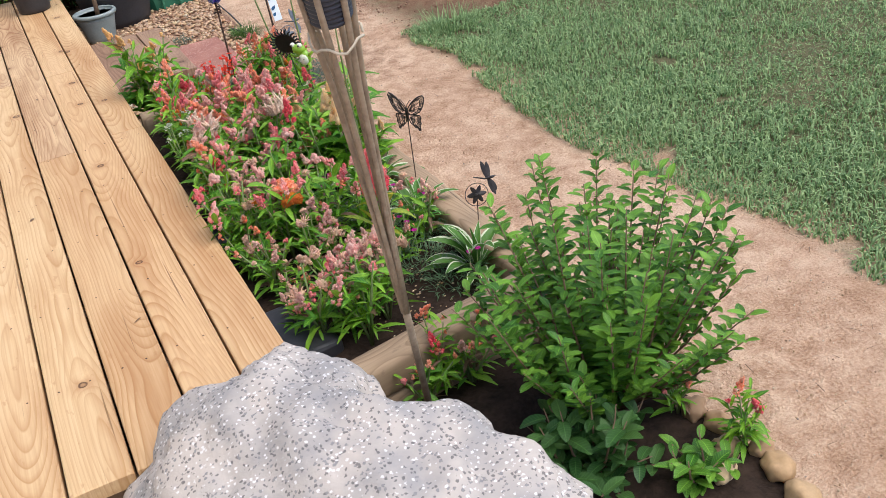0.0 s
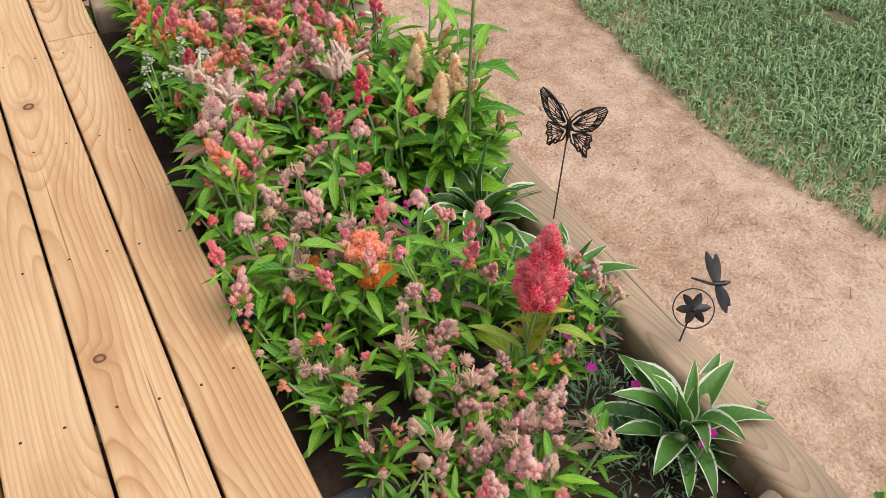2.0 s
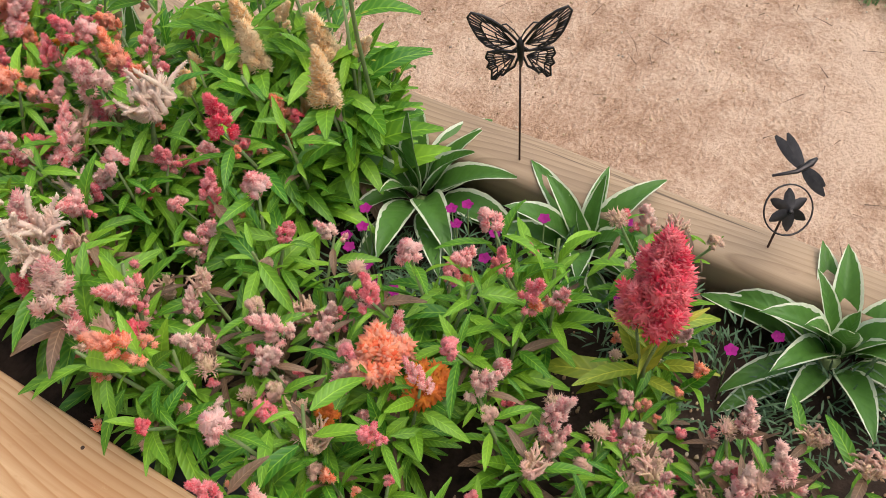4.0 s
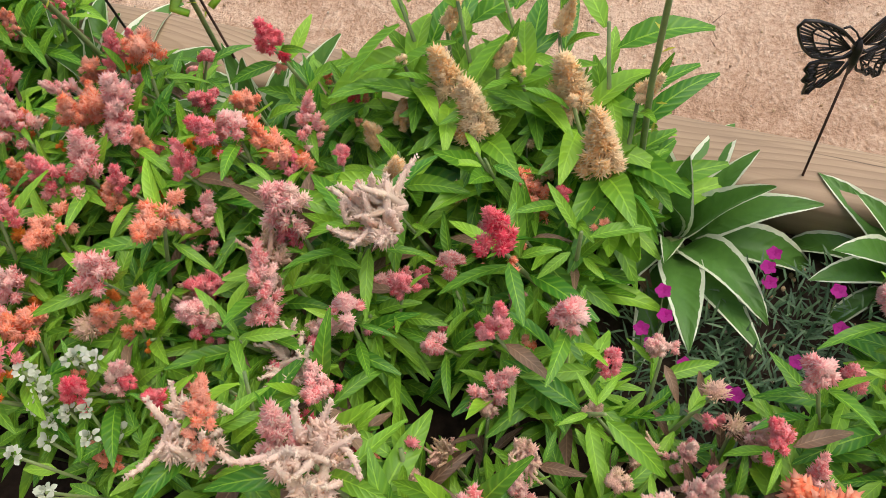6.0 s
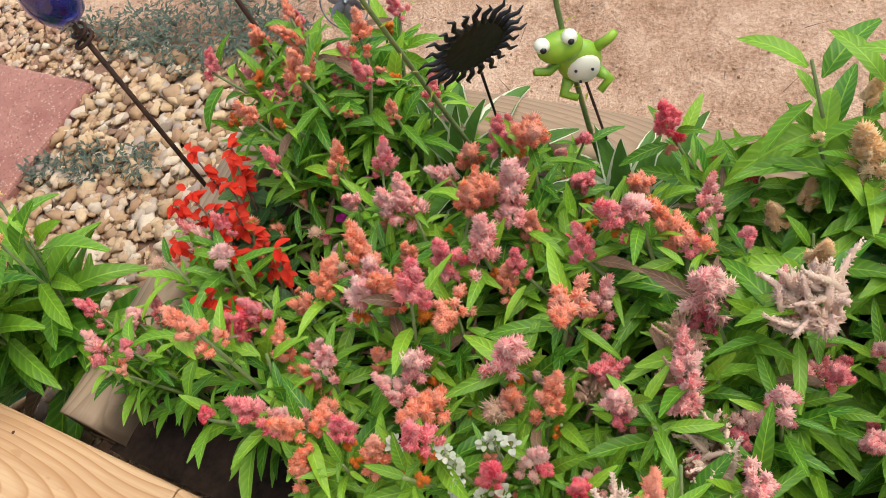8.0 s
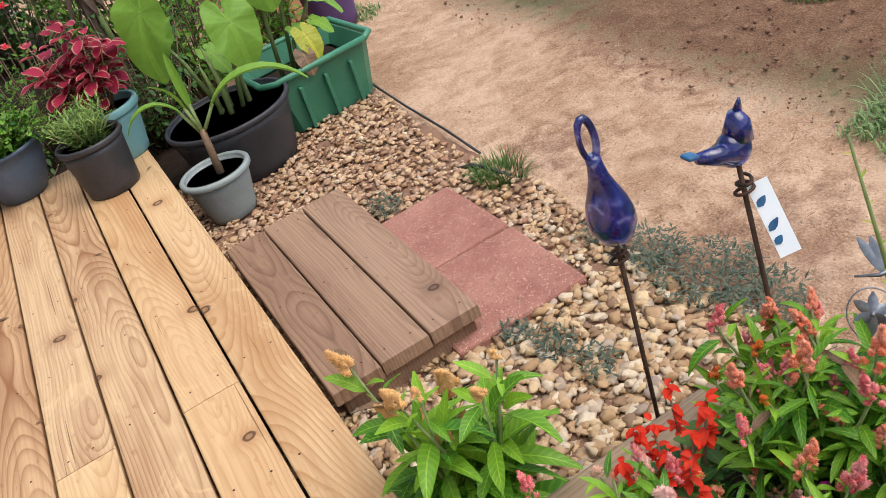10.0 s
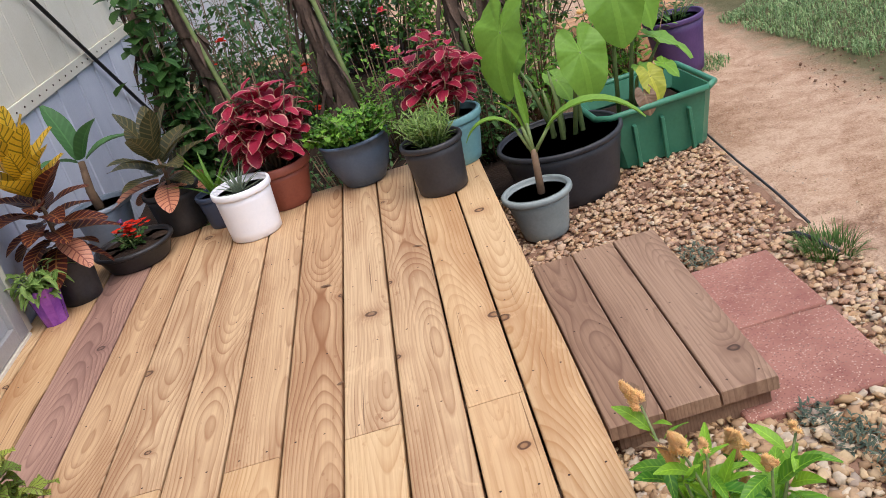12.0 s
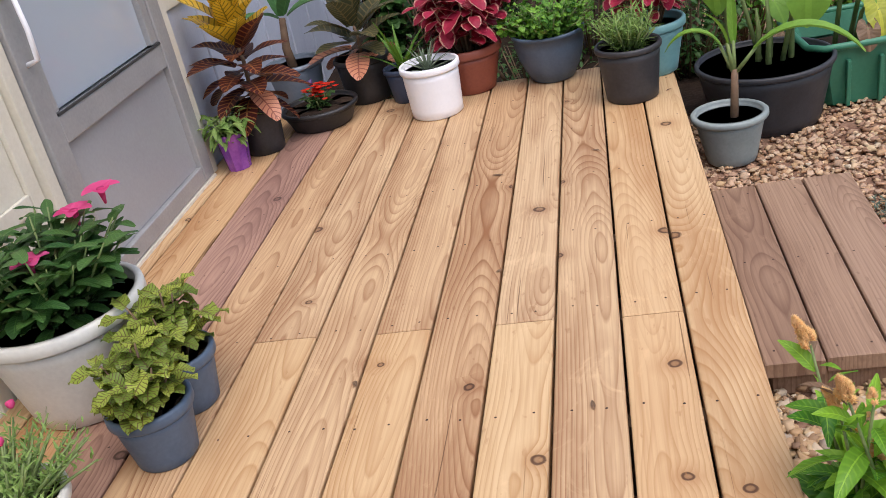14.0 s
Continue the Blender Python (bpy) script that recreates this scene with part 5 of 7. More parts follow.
def bush(x, y, z, label, branches, reach, tall, leaf_len, mat_key, seed, name="shrub", droop=0.4):
    rng = random.Random(seed)
    root = thing(name, label, "shrub", (x, y, z))
    st, lv = Geo(), Geo()
    for i in range(branches):
        a = i * 137.5 + rng.uniform(-20, 20)
        r = reach * math.sqrt(rng.random())
        top = Vector((r * math.cos(radians(a)), r * math.sin(radians(a)), tall * rng.uniform(0.45, 1.0) * (1.1 - 0.45 * r / reach)))
        mid = Vector((top.x * 0.6, top.y * 0.6, top.z * 0.45)) + Vector((rng.uniform(-1, 1), rng.uniform(-1, 1), 0)) * 0.02
        st.tube([(top.x * 0.08, top.y * 0.08, -0.01), mid, top], [0.0045, 0.003, 0.0012], 5)
        n = int(top.z / (leaf_len * 0.42))
        for k in range(n):
            t = 0.12 + 0.88 * k / n
            p = mid.lerp(top, (t - 0.5) * 2) if t > 0.5 else Vector((0, 0, 0)).lerp(mid, t * 2)
            for s in (0, 180):
                ln = leaf_len * rng.uniform(0.6, 1.15)
                lv.leaf(p, way(k * 90 + s + a + rng.uniform(-25, 25), rng.uniform(5, 50)), (0, 0, 1), ln, ln * rng.uniform(0.42, 0.55), rng.uniform(0.1, droop), 0.35, 2, 4, "oval", stalk=0.004)
    part("branches", st, M["redstem"], root)
    part("foliage", lv, M[mat_key], root)
    return root


bush(0.665, -2.33, -0.225, "green shrub with small oval leaves beside the boulder", 84, 0.36, 0.77, 0.039, "bushleaf", 5)
bush(0.500, -2.514, -0.225, "low leafy green plant at the foot of the shrub", 26, 0.20, 0.26, 0.065, "darkleaf", 6, "leafy_plant", 0.8)
bush(0.680, -2.669, -0.225, "low green plant at the edge of the soil", 10, 0.10, 0.14, 0.05, "bushleaf", 8, "leafy_plant", 0.8)

rng_st = random.Random(8)
for i, (x, y, r) in enumerate(((0.815, -2.397, 0.030), (0.825, -2.475, 0.034), (0.838, -2.553, 0.036), (0.800, -2.621, 0.030), (0.735, -2.679, 0.033), (0.845, -2.737, 0.04), (0.830, -2.825, 0.035), (0.860, -2.669, 0.028), (0.800, -2.329, 0.028), (0.790, -2.261, 0.03))):
    g = Geo().blob((0, 0, 0), r, 3, (1.15, 0.9, 0.75), 0.35, i)
    tagged(part("edging_stone", g, M["pebble"], m=pose(x, y, -0.215, 0, 0, i * 50)), "rounded tan edging stone beside the soil", "stone", "edging stones by the bush")
g = Geo().box((-0.07, -0.14, -0.03), (0.07, 0.14, 0.03), 0.012)
tagged(part("edging_block", g, M["charcoal"], m=pose(0.085, -1.688, -0.12, 0, 0, 4), smooth=False), "dark grey flat stone beside the deck edge", "stone", "flat stones along the deck")
tagged(part("edging_block", g, M["charcoal"], m=pose(0.074, -1.036, -0.115, 0, 0, -3), smooth=False), "dark grey flat stone under the celosias", "stone", "flat stones along the deck")


# ---- garden ornaments ----
def butterfly(x, y, z, turn):
    root = thing("butterfly_stake", "dark metal butterfly cut-out on a thin stake", "ornament", (x, y, z), turn)
    part("stake", Geo().tube([(0, 0, 0.0), (-0.012, 0, -0.42)], 0.0016, 6), M["steel"], root)
    part("body", Geo().tube([(0, 0, -0.028), (0, 0, -0.01), (0, 0, 0.008), (0, 0, 0.02)], [0.002, 0.005, 0.0055, 0.002], 8), M["bronze"], root)
    for s in (-1, 1):
        up = [(0, 0.008), (0.010, 0.022), (0.022, 0.036), (0.036, 0.047), (0.050, 0.055), (0.064, 0.059), (0.069, 0.052), (0.066, 0.041), (0.063, 0.033), (0.058, 0.022), (0.054, 0.016), (0.046, 0.007), (0.030, 0.0), (0.012, -0.003)]
        lo = [(0, -0.002), (0.016, -0.003), (0.032, -0.002), (0.045, -0.004), (0.048, -0.013), (0.043, -0.020), (0.047, -0.029), (0.041, -0.034), (0.042, -0.050), (0.036, -0.051), (0.033, -0.041), (0.025, -0.043), (0.019, -0.036), (0.009, -0.028)]
        for nm, out, rays in (("upper_wing", up, (3, 4, 5, 6, 8, 9, 10, 11, 12)), ("lower_wing", lo, (2, 3, 4, 5, 6, 7, 10, 11, 12))):
            g = Geo()
            pts = [Vector((s * a, 0.006 * a / 0.07, b)) for a, b in out]
            heart = (pts[0] + pts[1] + pts[-1]) / 3
            g.tube(pts + [pts[0]], 0.0018, 5)
            inner = [p.lerp(heart, 0.26) for p in pts]
            g.tube(inner[2:-1], 0.0012, 5)
            for k in range(2, len(pts) - 1):
                g.tube([pts[k], inner[k]], 0.0013, 5)
                if k < len(pts) - 2:
                    g.tube([(pts[k] + pts[k + 1]) / 2, (inner[k] + inner[k + 1]) / 2], 0.0010, 5)
            cell = [p.lerp(heart, 0.58) for p in pts]
            g.tube(cell[3:-2], 0.0010, 5)
            for k in rays:
                g.tube([inner[k], heart], 0.0009, 5)
            part(nm, g, M["bronze"], root)
        part("antenna", Geo().tube([(0, 0, 0.018), (s * 0.008, 0, 0.032), (s * 0.018, 0, 0.043), (s * 0.024, 0, 0.042)], 0.0011, 5), M["bronze"], root)
    return root


butterfly(0.722, -1.15, 0.190, -58).scale = (1.047, 1.248, 1.15)


def dragonfly(x, y, z, turn, label, key):
    root = thing("dragonfly_spinner", label, "ornament", (x, y, z), turn, "dragonfly spinners on stakes")
    part("stake", Geo().tube([(0, 0.004, 0), (-0.02, 0.01, -0.30)], 0.0017, 6), M["steel"], root)
    tilt = pose(0, 0, 0, -34, 0, 0)
    ring = [(0.036 * math.cos(a), 0, 0.036 * math.sin(a)) for a in [i * math.pi / 14 for i in range(-11, 24)]]
    part("ring", Geo().tube(ring, 0.0013, 5), M[key], root, m=tilt)
    for i in range(6):
        a = i * 60 + 15
        d = Vector((math.cos(radians(a)), 0.15, math.sin(radians(a))))
        part("blade", Geo().leaf((0, -0.004, 0), d, (0.3, 1, 0.1), 0.031, 0.016, 0.0, 0.25, 2, 4, "oval"), M[key], root, m=tilt)
    part("hub", Geo().blob((0, -0.005, 0), 0.004, 2), M[key], root, m=tilt)
    c = Vector((0.022, 0, 0.05))
    part("body", Geo().tube([c + Vector((-0.036, 0, 0.004)), c, c + Vector((0.022, 0, 0.006)), c + Vector((0.032, 0, 0.010))], [0.0016, 0.003, 0.005, 0.002], 7), M[key], root, m=tilt)
    for a, l in ((118, 0.062), (102, 0.055), (-62, 0.055), (-50, 0.045)):
        part("wing", Geo().leaf(c + Vector((0.01, 0.002, 0)), (math.cos(radians(a)), 0.05, math.sin(radians(a))), (0, 1, 0), l, 0.017, 0.0, 0.1, 2, 5, "oval"), M[key], root, m=tilt)
    return root


dragonfly(0.742, -1.565, 0.045, -42, "dark metal dragonfly with a pinwheel on a stake", "bronze").scale = (1.02, 1.2, 0.9)
dragonfly(0.70, 0.03, 0.20, -35, "grey metal dragonfly with a pinwheel above orange celosias", "silver").scale = (0.98, 1.15, 1.08)


def sun_disc(x, y, z, turn):
    root = thing("sun_ornament", "flat black metal sun with wavy rays on a stake", "ornament", m=pose(x, y, z, 16, 0, turn))
    g = Geo()
    for yy in (-0.0015, 0.0015):
        i = len(g.v)
        g.v += [Vector((0.045 * math.cos(k * math.pi / 16), yy, 0.045 * math.sin(k * math.pi / 16))) for k in range(32)]
        g.quad(range(i, i + 32) if yy < 0 else range(i + 31, i - 1, -1))
    for k in range(32):
        g.quad((k, (k + 1) % 32, 32 + (k + 1) % 32, 32 + k))
    part("disc", g, M["blacksteel"], root, smooth=False)
    for k in range(24):
        a = k * 15.0
        r = Vector((math.cos(radians(a)), 0, math.sin(radians(a))))
        t = Vector((-r.z, 0, r.x))
        ln = 0.034 if k % 2 else 0.026
        pts = [r * 0.042, r * (0.045 + ln * 0.35) + t * 0.004, r * (0.045 + ln * 0.7) - t * 0.003, r * (0.045 + ln) + t * 0.003]
        part("ray", Geo().tube(pts, [0.0045, 0.0038, 0.0026, 0.0008], 5), M["blacksteel"], root)
    part("stake", Geo().tube([(0, 0.003, -0.03), (0.01, 0.003, -0.40)], 0.002, 6), M["blacksteel"], root)


sun_disc(0.608, -0.25, 0.250, -38)


def frog(x, y, z, turn):
    root = thing("frog_ornament", "small lime green enamel frog with an ivory belly on a stake", "ornament", (x, y, z), turn)
    part("body", Geo().blob((0, 0, 0), 0.030, 3, (0.95, 0.6, 1.05)), M["frog"], root)
    part("belly", Geo().blob((0.002, -0.010, -0.004), 0.023, 3, (0.95, 0.5, 1.05)), M["ivory"], root)
    part("head", Geo().blob((-0.018, -0.004, 0.036), 0.026, 3, (1.1, 0.75, 0.8)), M["frog"], root)
    for ex in (-0.038, -0.004):
        part("eye", Geo().blob((ex, -0.012, 0.054), 0.010, 2), M["ivory"], root)
        part("pupil", Geo().blob((ex, -0.0205, 0.054), 0.0042, 2), M["blacksteel"], root)
    for i, (px, pz) in enumerate(((-0.008, 0.006), (0.012, 0.0), (-0.006, -0.014))):
        part("spot", Geo().blob((px, -0.0225, pz), 0.0022, 1), M["blacksteel"], root)
    part("arm", Geo().tube([(-0.02, 0, 0.012), (-0.04, -0.008, 0.006), (-0.056, -0.012, 0.016)], [0.007, 0.006, 0.005], 8), M["frog"], root)
    part("arm", Geo().tube([(0.024, 0, 0.012), (0.04, -0.004, 0.022), (0.05, -0.004, 0.03)], [0.007, 0.006, 0.005], 8), M["frog"], root)
    for s in (-1, 1):
        part("leg", Geo().tube([(s * 0.018, -0.004, -0.022), (s * 0.03, -0.012, -0.036), (s * 0.014, -0.02, -0.043)], [0.009, 0.007, 0.005], 8), M["frog"], root)
    part("stake", Geo().tube([(0, 0.006, -0.02), (0.02, 0.006, -0.42)], 0.002, 6), M["steel"], root)


frog(0.638, -0.375, 0.215, -55)


def rod_top(root, lean, tall=0.46):
    part("rod", Geo().tube([(0, 0, -0.20), (0, 0, 0.0), (lean[0], lean[1], tall)], 0.0045, 8), M["steel"], root)
    r = []
    for i in range(26):
        a = i * 0.55
        r.append((lean[0] * 0.85 + 0.014 * math.cos(a) * (1 + 0.3 * math.sin(a * 0.5)), lean[1] * 0.85 + 0.014 * math.sin(a), tall - 0.068 + 0.0012 * i))
    part("scroll", Geo().tube(r, 0.0032, 6), M["steel"], root)


gourd = thing("glass_gourd_stake", "cobalt blue blown-glass drop on a rusted iron rod", "ornament", (0.505, 0.39, -0.115))
rod_top(gourd, (-0.012, -0.045))
prof = [(0.0, 0.0), (0.012, 0.003), (0.030, 0.016), (0.040, 0.038), (0.041, 0.056), (0.035, 0.080), (0.025, 0.102), (0.017, 0.124), (0.013, 0.146), (0.012, 0.158)]
drop = part("drop", Geo().lathe(prof, 28), M["cobalt"], gourd, m=pose(-0.010, -0.05, 0.438, 5, -5, 0) @ Matrix.Diagonal((0.98, 0.98, 1.14, 1.0)))
loop = [(0.014 * math.cos(a), 0.0, 0.186 + 0.034 * math.sin(a)) for a in [i * 0.42 - 1.6 for i in range(16)]]
part("loop", Geo().tube(loop, [0.0065] * 10 + [0.005] * 6, 8), M["cobalt"], drop)

bird = thing("glass_bird_stake", "cobalt blue glass bird on an iron rod with paper tag", "ornament", (0.728, 0.27, -0.235))
rod_top(bird, (-0.030, 0.0), 0.63)
g = Geo().blob((0, 0, 0), 0.034, 3, (1.0, 0.85, 1.0))
g.tube([(-0.01, 0, 0.0), (-0.045, 0, 0.008), (-0.075, 0, 0.02)], [0.028, 0.016, 0.010], 14)
g.tube([(0.012, 0, 0.015), (0.018, 0, 0.045), (0.014, 0, 0.065)], [0.029, 0.022, 0.012], 14)
part("bird", g, M["cobalt"], bird, m=pose(-0.034, 0, 0.652) @ Matrix.Scale(0.92, 4))
part("beak", Geo().tube([(-0.014, 0, 0.712), (-0.010, -0.004, 0.732)], [0.008, 0.002], 8), M["cobalt"], bird)
part("tail", Geo().box((-0.022, -0.012, -0.004), (0.0, 0.012, 0.004), 0.003), M["tagblue"], bird, m=pose(-0.105, 0, 0.678, 0, 15, 0))
tag = part("tag", Geo().box((-0.019, -0.0008, -0.135), (0.017, 0.0008, 0.0)), M["tag"], bird, "pale blue paper tag with blue marks", smooth=False, m=pose(-0.006, -0.008, 0.578, -20, -11, -25))
for k, (zz, ln) in enumerate(((-0.04, 0.022), (-0.085, 0.026), (-0.11, 0.018))):
    part("print", Geo().leaf((-0.016, -0.0022, zz), (0.9, 0, 0.7), (0, 1, 0), ln, 0.014, 0, 0, 2, 4), M["tagblue"], tag)


# ---- torch ----
base, top = Vector((0.27, -2.13, -0.24)), Vector((0.057, -2.577, 1.118))
axis = (top - base).normalized()
torch = thing("garden_torch", "leaning bamboo torch with a dark ribbed canister tied with pale cord", "torch", m=Matrix.Translation(base) @ axis.to_track_quat("Z", "Y").to_matrix().to_4x4())
L = (top - base).length
part("pole", Geo().tube([(0, 0, 0), (0.001, 0, 0.4), (0, 0, 0.72)], [0.0085, 0.0085, 0.009], 10), M["bamboo"], torch)
for k in range(6):
    a = k * 2 * math.pi / 6 + 0.3
    flare = 0.064 if k == 2 else 0.042
    r = [(0.006, 0.52), (0.011, 0.74), (0.026, L - 0.28), (flare * 0.86, L - 0.14), (flare, L - 0.045)]
    part("strip", Geo().tube([(q * math.cos(a), q * math.sin(a), z) for q, z in r], [0.0045, 0.0050, 0.0054, 0.0054, 0.0050], 7), M["bamboo"], torch)
prof = [(0.0, L - 0.150), (0.032, L - 0.149)]
for i in range(14):
    z = L - 0.147 + i * 0.0080
    prof += [(0.0318 + 0.0003 * i, z), (0.0350 + 0.0003 * i, z + 0.0022), (0.0350 + 0.0003 * i, z + 0.0046), (0.0318 + 0.0003 * i, z + 0.0066)]
prof += [(0.034, L - 0.034), (0.0, L - 0.033)]
part("canister", Geo().lathe(prof, 32), M["wick"], torch, "dark blue ribbed wrap")
part("lid", Geo().lathe([(0.0, L - 0.032), (0.047, L - 0.032), (0.050, L - 0.029), (0.050, L - 0.025), (0.046, L - 0.021), (0.032, L - 0.018), (0.030, L - 0.013), (0.029, L + 0.010), (0.024, L + 0.018), (0.0, L + 0.019)], 32), M["wick"], torch, "flat dark metal lid")
part("wick_cap", Geo().lathe([(0.0, L + 0.018), (0.015, L + 0.019), (0.016, L + 0.030), (0.0165, L + 0.034), (0.0165, L + 0.050), (0.013, L + 0.054), (0.0, L + 0.055)], 20), M["blacksteel"], torch)
for zz, rr in ((L - 0.185, 0.042), (L - 0.048, 0.048)):
    part("cord", Geo().tube([(rr * math.cos(i * 0.3), rr * math.sin(i * 0.3), zz + 0.007 * math.sin(i * 1.4)) for i in range(22)], 0.0023, 6), M["cord"], torch)


# ---- pots and potted plants ----
def pot(parent, r1, r0, h, key, rim=0.010, rim_h=0.025, name="pot"):
    t = 0.006
    prof = [(r0 * 0.92, 0.0), (r0, 0.006)]
    for i in range(1, 7):
        k = i / 6
        prof.append((r0 + (r1 - r0) * k, 0.006 + (h - rim_h - 0.006) * k))
    prof += [(r1 - t, h - rim_h), (r0 + (r1 - r0) * 0.8 - t, h * 0.75)]
    p = part(name, Geo().lathe(prof, 36), M[key], parent)
    part("rim", Geo().lathe([(r1 - t, h - rim_h - 0.001), (r1 + rim * 0.8, h - rim_h), (r1 + rim, h - rim_h + 0.004), (r1 + rim, h - 0.005), (r1 + rim * 0.6, h), (r1 - t * 0.6, h), (r1 - t, h - 0.005), (r1 - t, h - rim_h - 0.001)], 36), M[key], p)
    g = Geo()
    rs = r0 + (r1 - r0) * 0.82 - t
    n = 24
    for j in range(5):
        for k in range(n):
            a = 2 * math.pi * k / n
            rr = rs * j / 4
            g.v.append(Vector((rr * math.cos(a), rr * math.sin(a), h * 0.82 + 0.006 * noise.noise(Vector((rr * 60 * math.cos(a), rr * 60 * math.sin(a), h * 9))))))
    for j in range(4):
        for k in range(n):
            a, b = j * n + k, j * n + (k + 1) % n
            g.quad((a, b, b + n, a + n))
    part("soil", g, M["soil"], parent)


def potted(name, label, cat, x, y, z, r1, r0, h, key, rim=0.010, rim_h=0.025, turn=0):
    root = thing(name, label, cat, (x, y, z), turn, "potted plants round the deck")
    pot(root, r1, r0, h, key, rim, rim_h)
    return root


def stems_leaves(root, seed, z0, stems, reach, tall, leaf_len, ratio, key, per=10, shape="oval", droop=0.8, stem_key="stem", across=4, rise=(0, 40), start=0.25, wave=0.04):
    rng = random.Random(seed)
    st, lv = Geo(), Geo()
    for i in range(stems):
        a = i * 137.5 + rng.uniform(-25, 25)
        r = reach * math.sqrt((i + 0.5) / stems)
        top = Vector((r * math.cos(radians(a)), r * math.sin(radians(a)), z0 + tall * rng.uniform(0.65, 1.05) * (1.05 - 0.3 * r / reach)))
        b = Vector((top.x * 0.25, top.y * 0.25, z0 - 0.005))
        mid = b.lerp(top, 0.5) + Vector((0, 0, tall * 0.05))
        st.tube([b, mid, top], [0.005, 0.004, 0.002], 5)
        for k in range(per):
            t = start + (1 - start) * (k + rng.random() * 0.7) / per
            p = mid.lerp(top, t * 2 - 1) if t > 0.5 else b.lerp(mid, t * 2)
            ln = leaf_len * rng.uniform(0.65, 1.15)
            lv.leaf(p, way(k * 137 + a + rng.uniform(-20, 20), rng.uniform(*rise)), (0, 0, 1), ln, ln * ratio * rng.uniform(0.85, 1.15), rng.uniform(droop * 0.4, droop), 0.2, across, 5, shape, wave, 0.012)
    part("stems", st, M[stem_key], root)
    part("foliage", lv, M[key], root)


# white bucket with a pineapple top
b = potted("potted_pineapple", "white plastic bucket with a small grey-green pineapple plant", "potted plant", -0.94, 2.75, 0, 0.114, 0.104, 0.212, "white", 0.008, 0.026)
rng_p = random.Random(4)
for i in range(24):
    g = Geo().leaf((-0.01, 0.0, 0.170), way(i * 137.5, 80 - i * 2.4), (0, 0, 1), rng_p.uniform(0.09, 0.14), 0.020, rng_p.uniform(0.2, 0.7), 0.5, 2, 5, "strap")
    part("leaf", g, M["pine"], b)
# red coleus
b = potted("potted_coleus", "terracotta-coloured pot with a tall red coleus edged in cream", "potted plant", -0.815, 2.995, 0, 0.134, 0.096, 0.195, "terra", 0.010, 0.035)
stems_leaves(b, 3, 0.15, 22, 0.19, 0.42, 0.100, 0.74, "coleus", 10, "oval", 1.0, "redstem", start=0.30, rise=(-25, 25))
b = potted("potted_coleus", "teal pot with a red coleus at the deck corner", "potted plant", -0.075, 2.87, 0, 0.130, 0.095, 0.210, "teal", 0.010, 0.03)
stems_leaves(b, 5, 0.17, 20, 0.17, 0.40, 0.080, 0.66, "coleus", 11, "oval", 0.9, "redstem", start=0.35, rise=(-15, 35))
# blue pot with geranium-like foliage
b = thing("potted_geranium", "rounded slate blue pot with a bushy bright green geranium", "potted plant", (-0.475, 2.985, 0), 0, "potted plants round the deck")
part("pot", Geo().lathe([(0.075, 0.0), (0.088, 0.006), (0.112, 0.05), (0.132, 0.10), (0.142, 0.15), (0.145, 0.19), (0.151, 0.192), (0.152, 0.204), (0.145, 0.207), (0.138, 0.20), (0.130, 0.12), (0.0, 0.12)], 36), M["bluepot"], b)
part("soil", Geo().lathe([(0.0, 0.182), (0.12, 0.175), (0.136, 0.17)], 24), M["soil"], b)
stems_leaves(b, 7, 0.17, 56, 0.22, 0.16, 0.030, 1.0, "bushleaf", 13, "oval", 0.9, start=0.1, wave=0.16, rise=(-40, 50))
# black pot with rosemary-like plant
b = potted("potted_rosemary", "charcoal plastic pot with a feathery narrow-leaved herb", "potted plant", -0.170, 2.60, 0, 0.115, 0.096, 0.208, "charcoal", 0.008, 0.02)
stems_leaves(b, 9, 0.17, 40, 0.12, 0.17, 0.042, 0.15, "herb", 26, "lance", 0.3, across=2, rise=(5, 60), start=0.05)
# bronze croton
b = potted("potted_croton", "black pot with a bronze-green croton and pink lower leaves", "potted plant", -1.295, 3.085, 0, 0.115, 0.097, 0.20, "blackpot", 0.008, 0.022)


def croton(root, seed, z0, tall, specs, n, length):
    rng = random.Random(seed)
    part("stem", Geo().tube([(0, 0, z0 - 0.03), (0.01, 0, z0 + tall * 0.5), (0.0, 0.005, z0 + tall)], [0.009, 0.008, 0.005], 7), M["redstem"], root)
    for i in range(n):
        t = i / (n - 1)
        key = next(k for lim, k in specs if t <= lim)
        ln = length * rng.uniform(0.8, 1.1)
        g = Geo().leaf((0, 0, z0 + tall * (0.08 + 0.9 * t)), way(i * 137.5 + rng.uniform(-15, 15), -12 + 85 * t + rng.uniform(-8, 8)), (0, 0, 1), ln, ln * 0.50, rng.uniform(0.4, 0.9) * (1.1 - 0.5 * t), 0.25, 4, 7, "oval", 0.03, 0.03)
        part("leaf", g, M[key], root)


croton(b, 2, 0.19, 0.15, [(0.22, "crotonp"), (1.1, "crotong")], 20, 0.215)
b = potted("potted_croton", "black pot with a tall yellow, orange and maroon croton", "potted plant", -1.635, 2.60, 0, 0.090, 0.077, 0.205, "blackpot", 0.006, 0.02)
croton(b, 8, 0.19, 0.36, [(0.09, "crotonr"), (0.15, "crotonp"), (0.62, "crotonr"), (1.1, "crotony")], 46, 0.20)
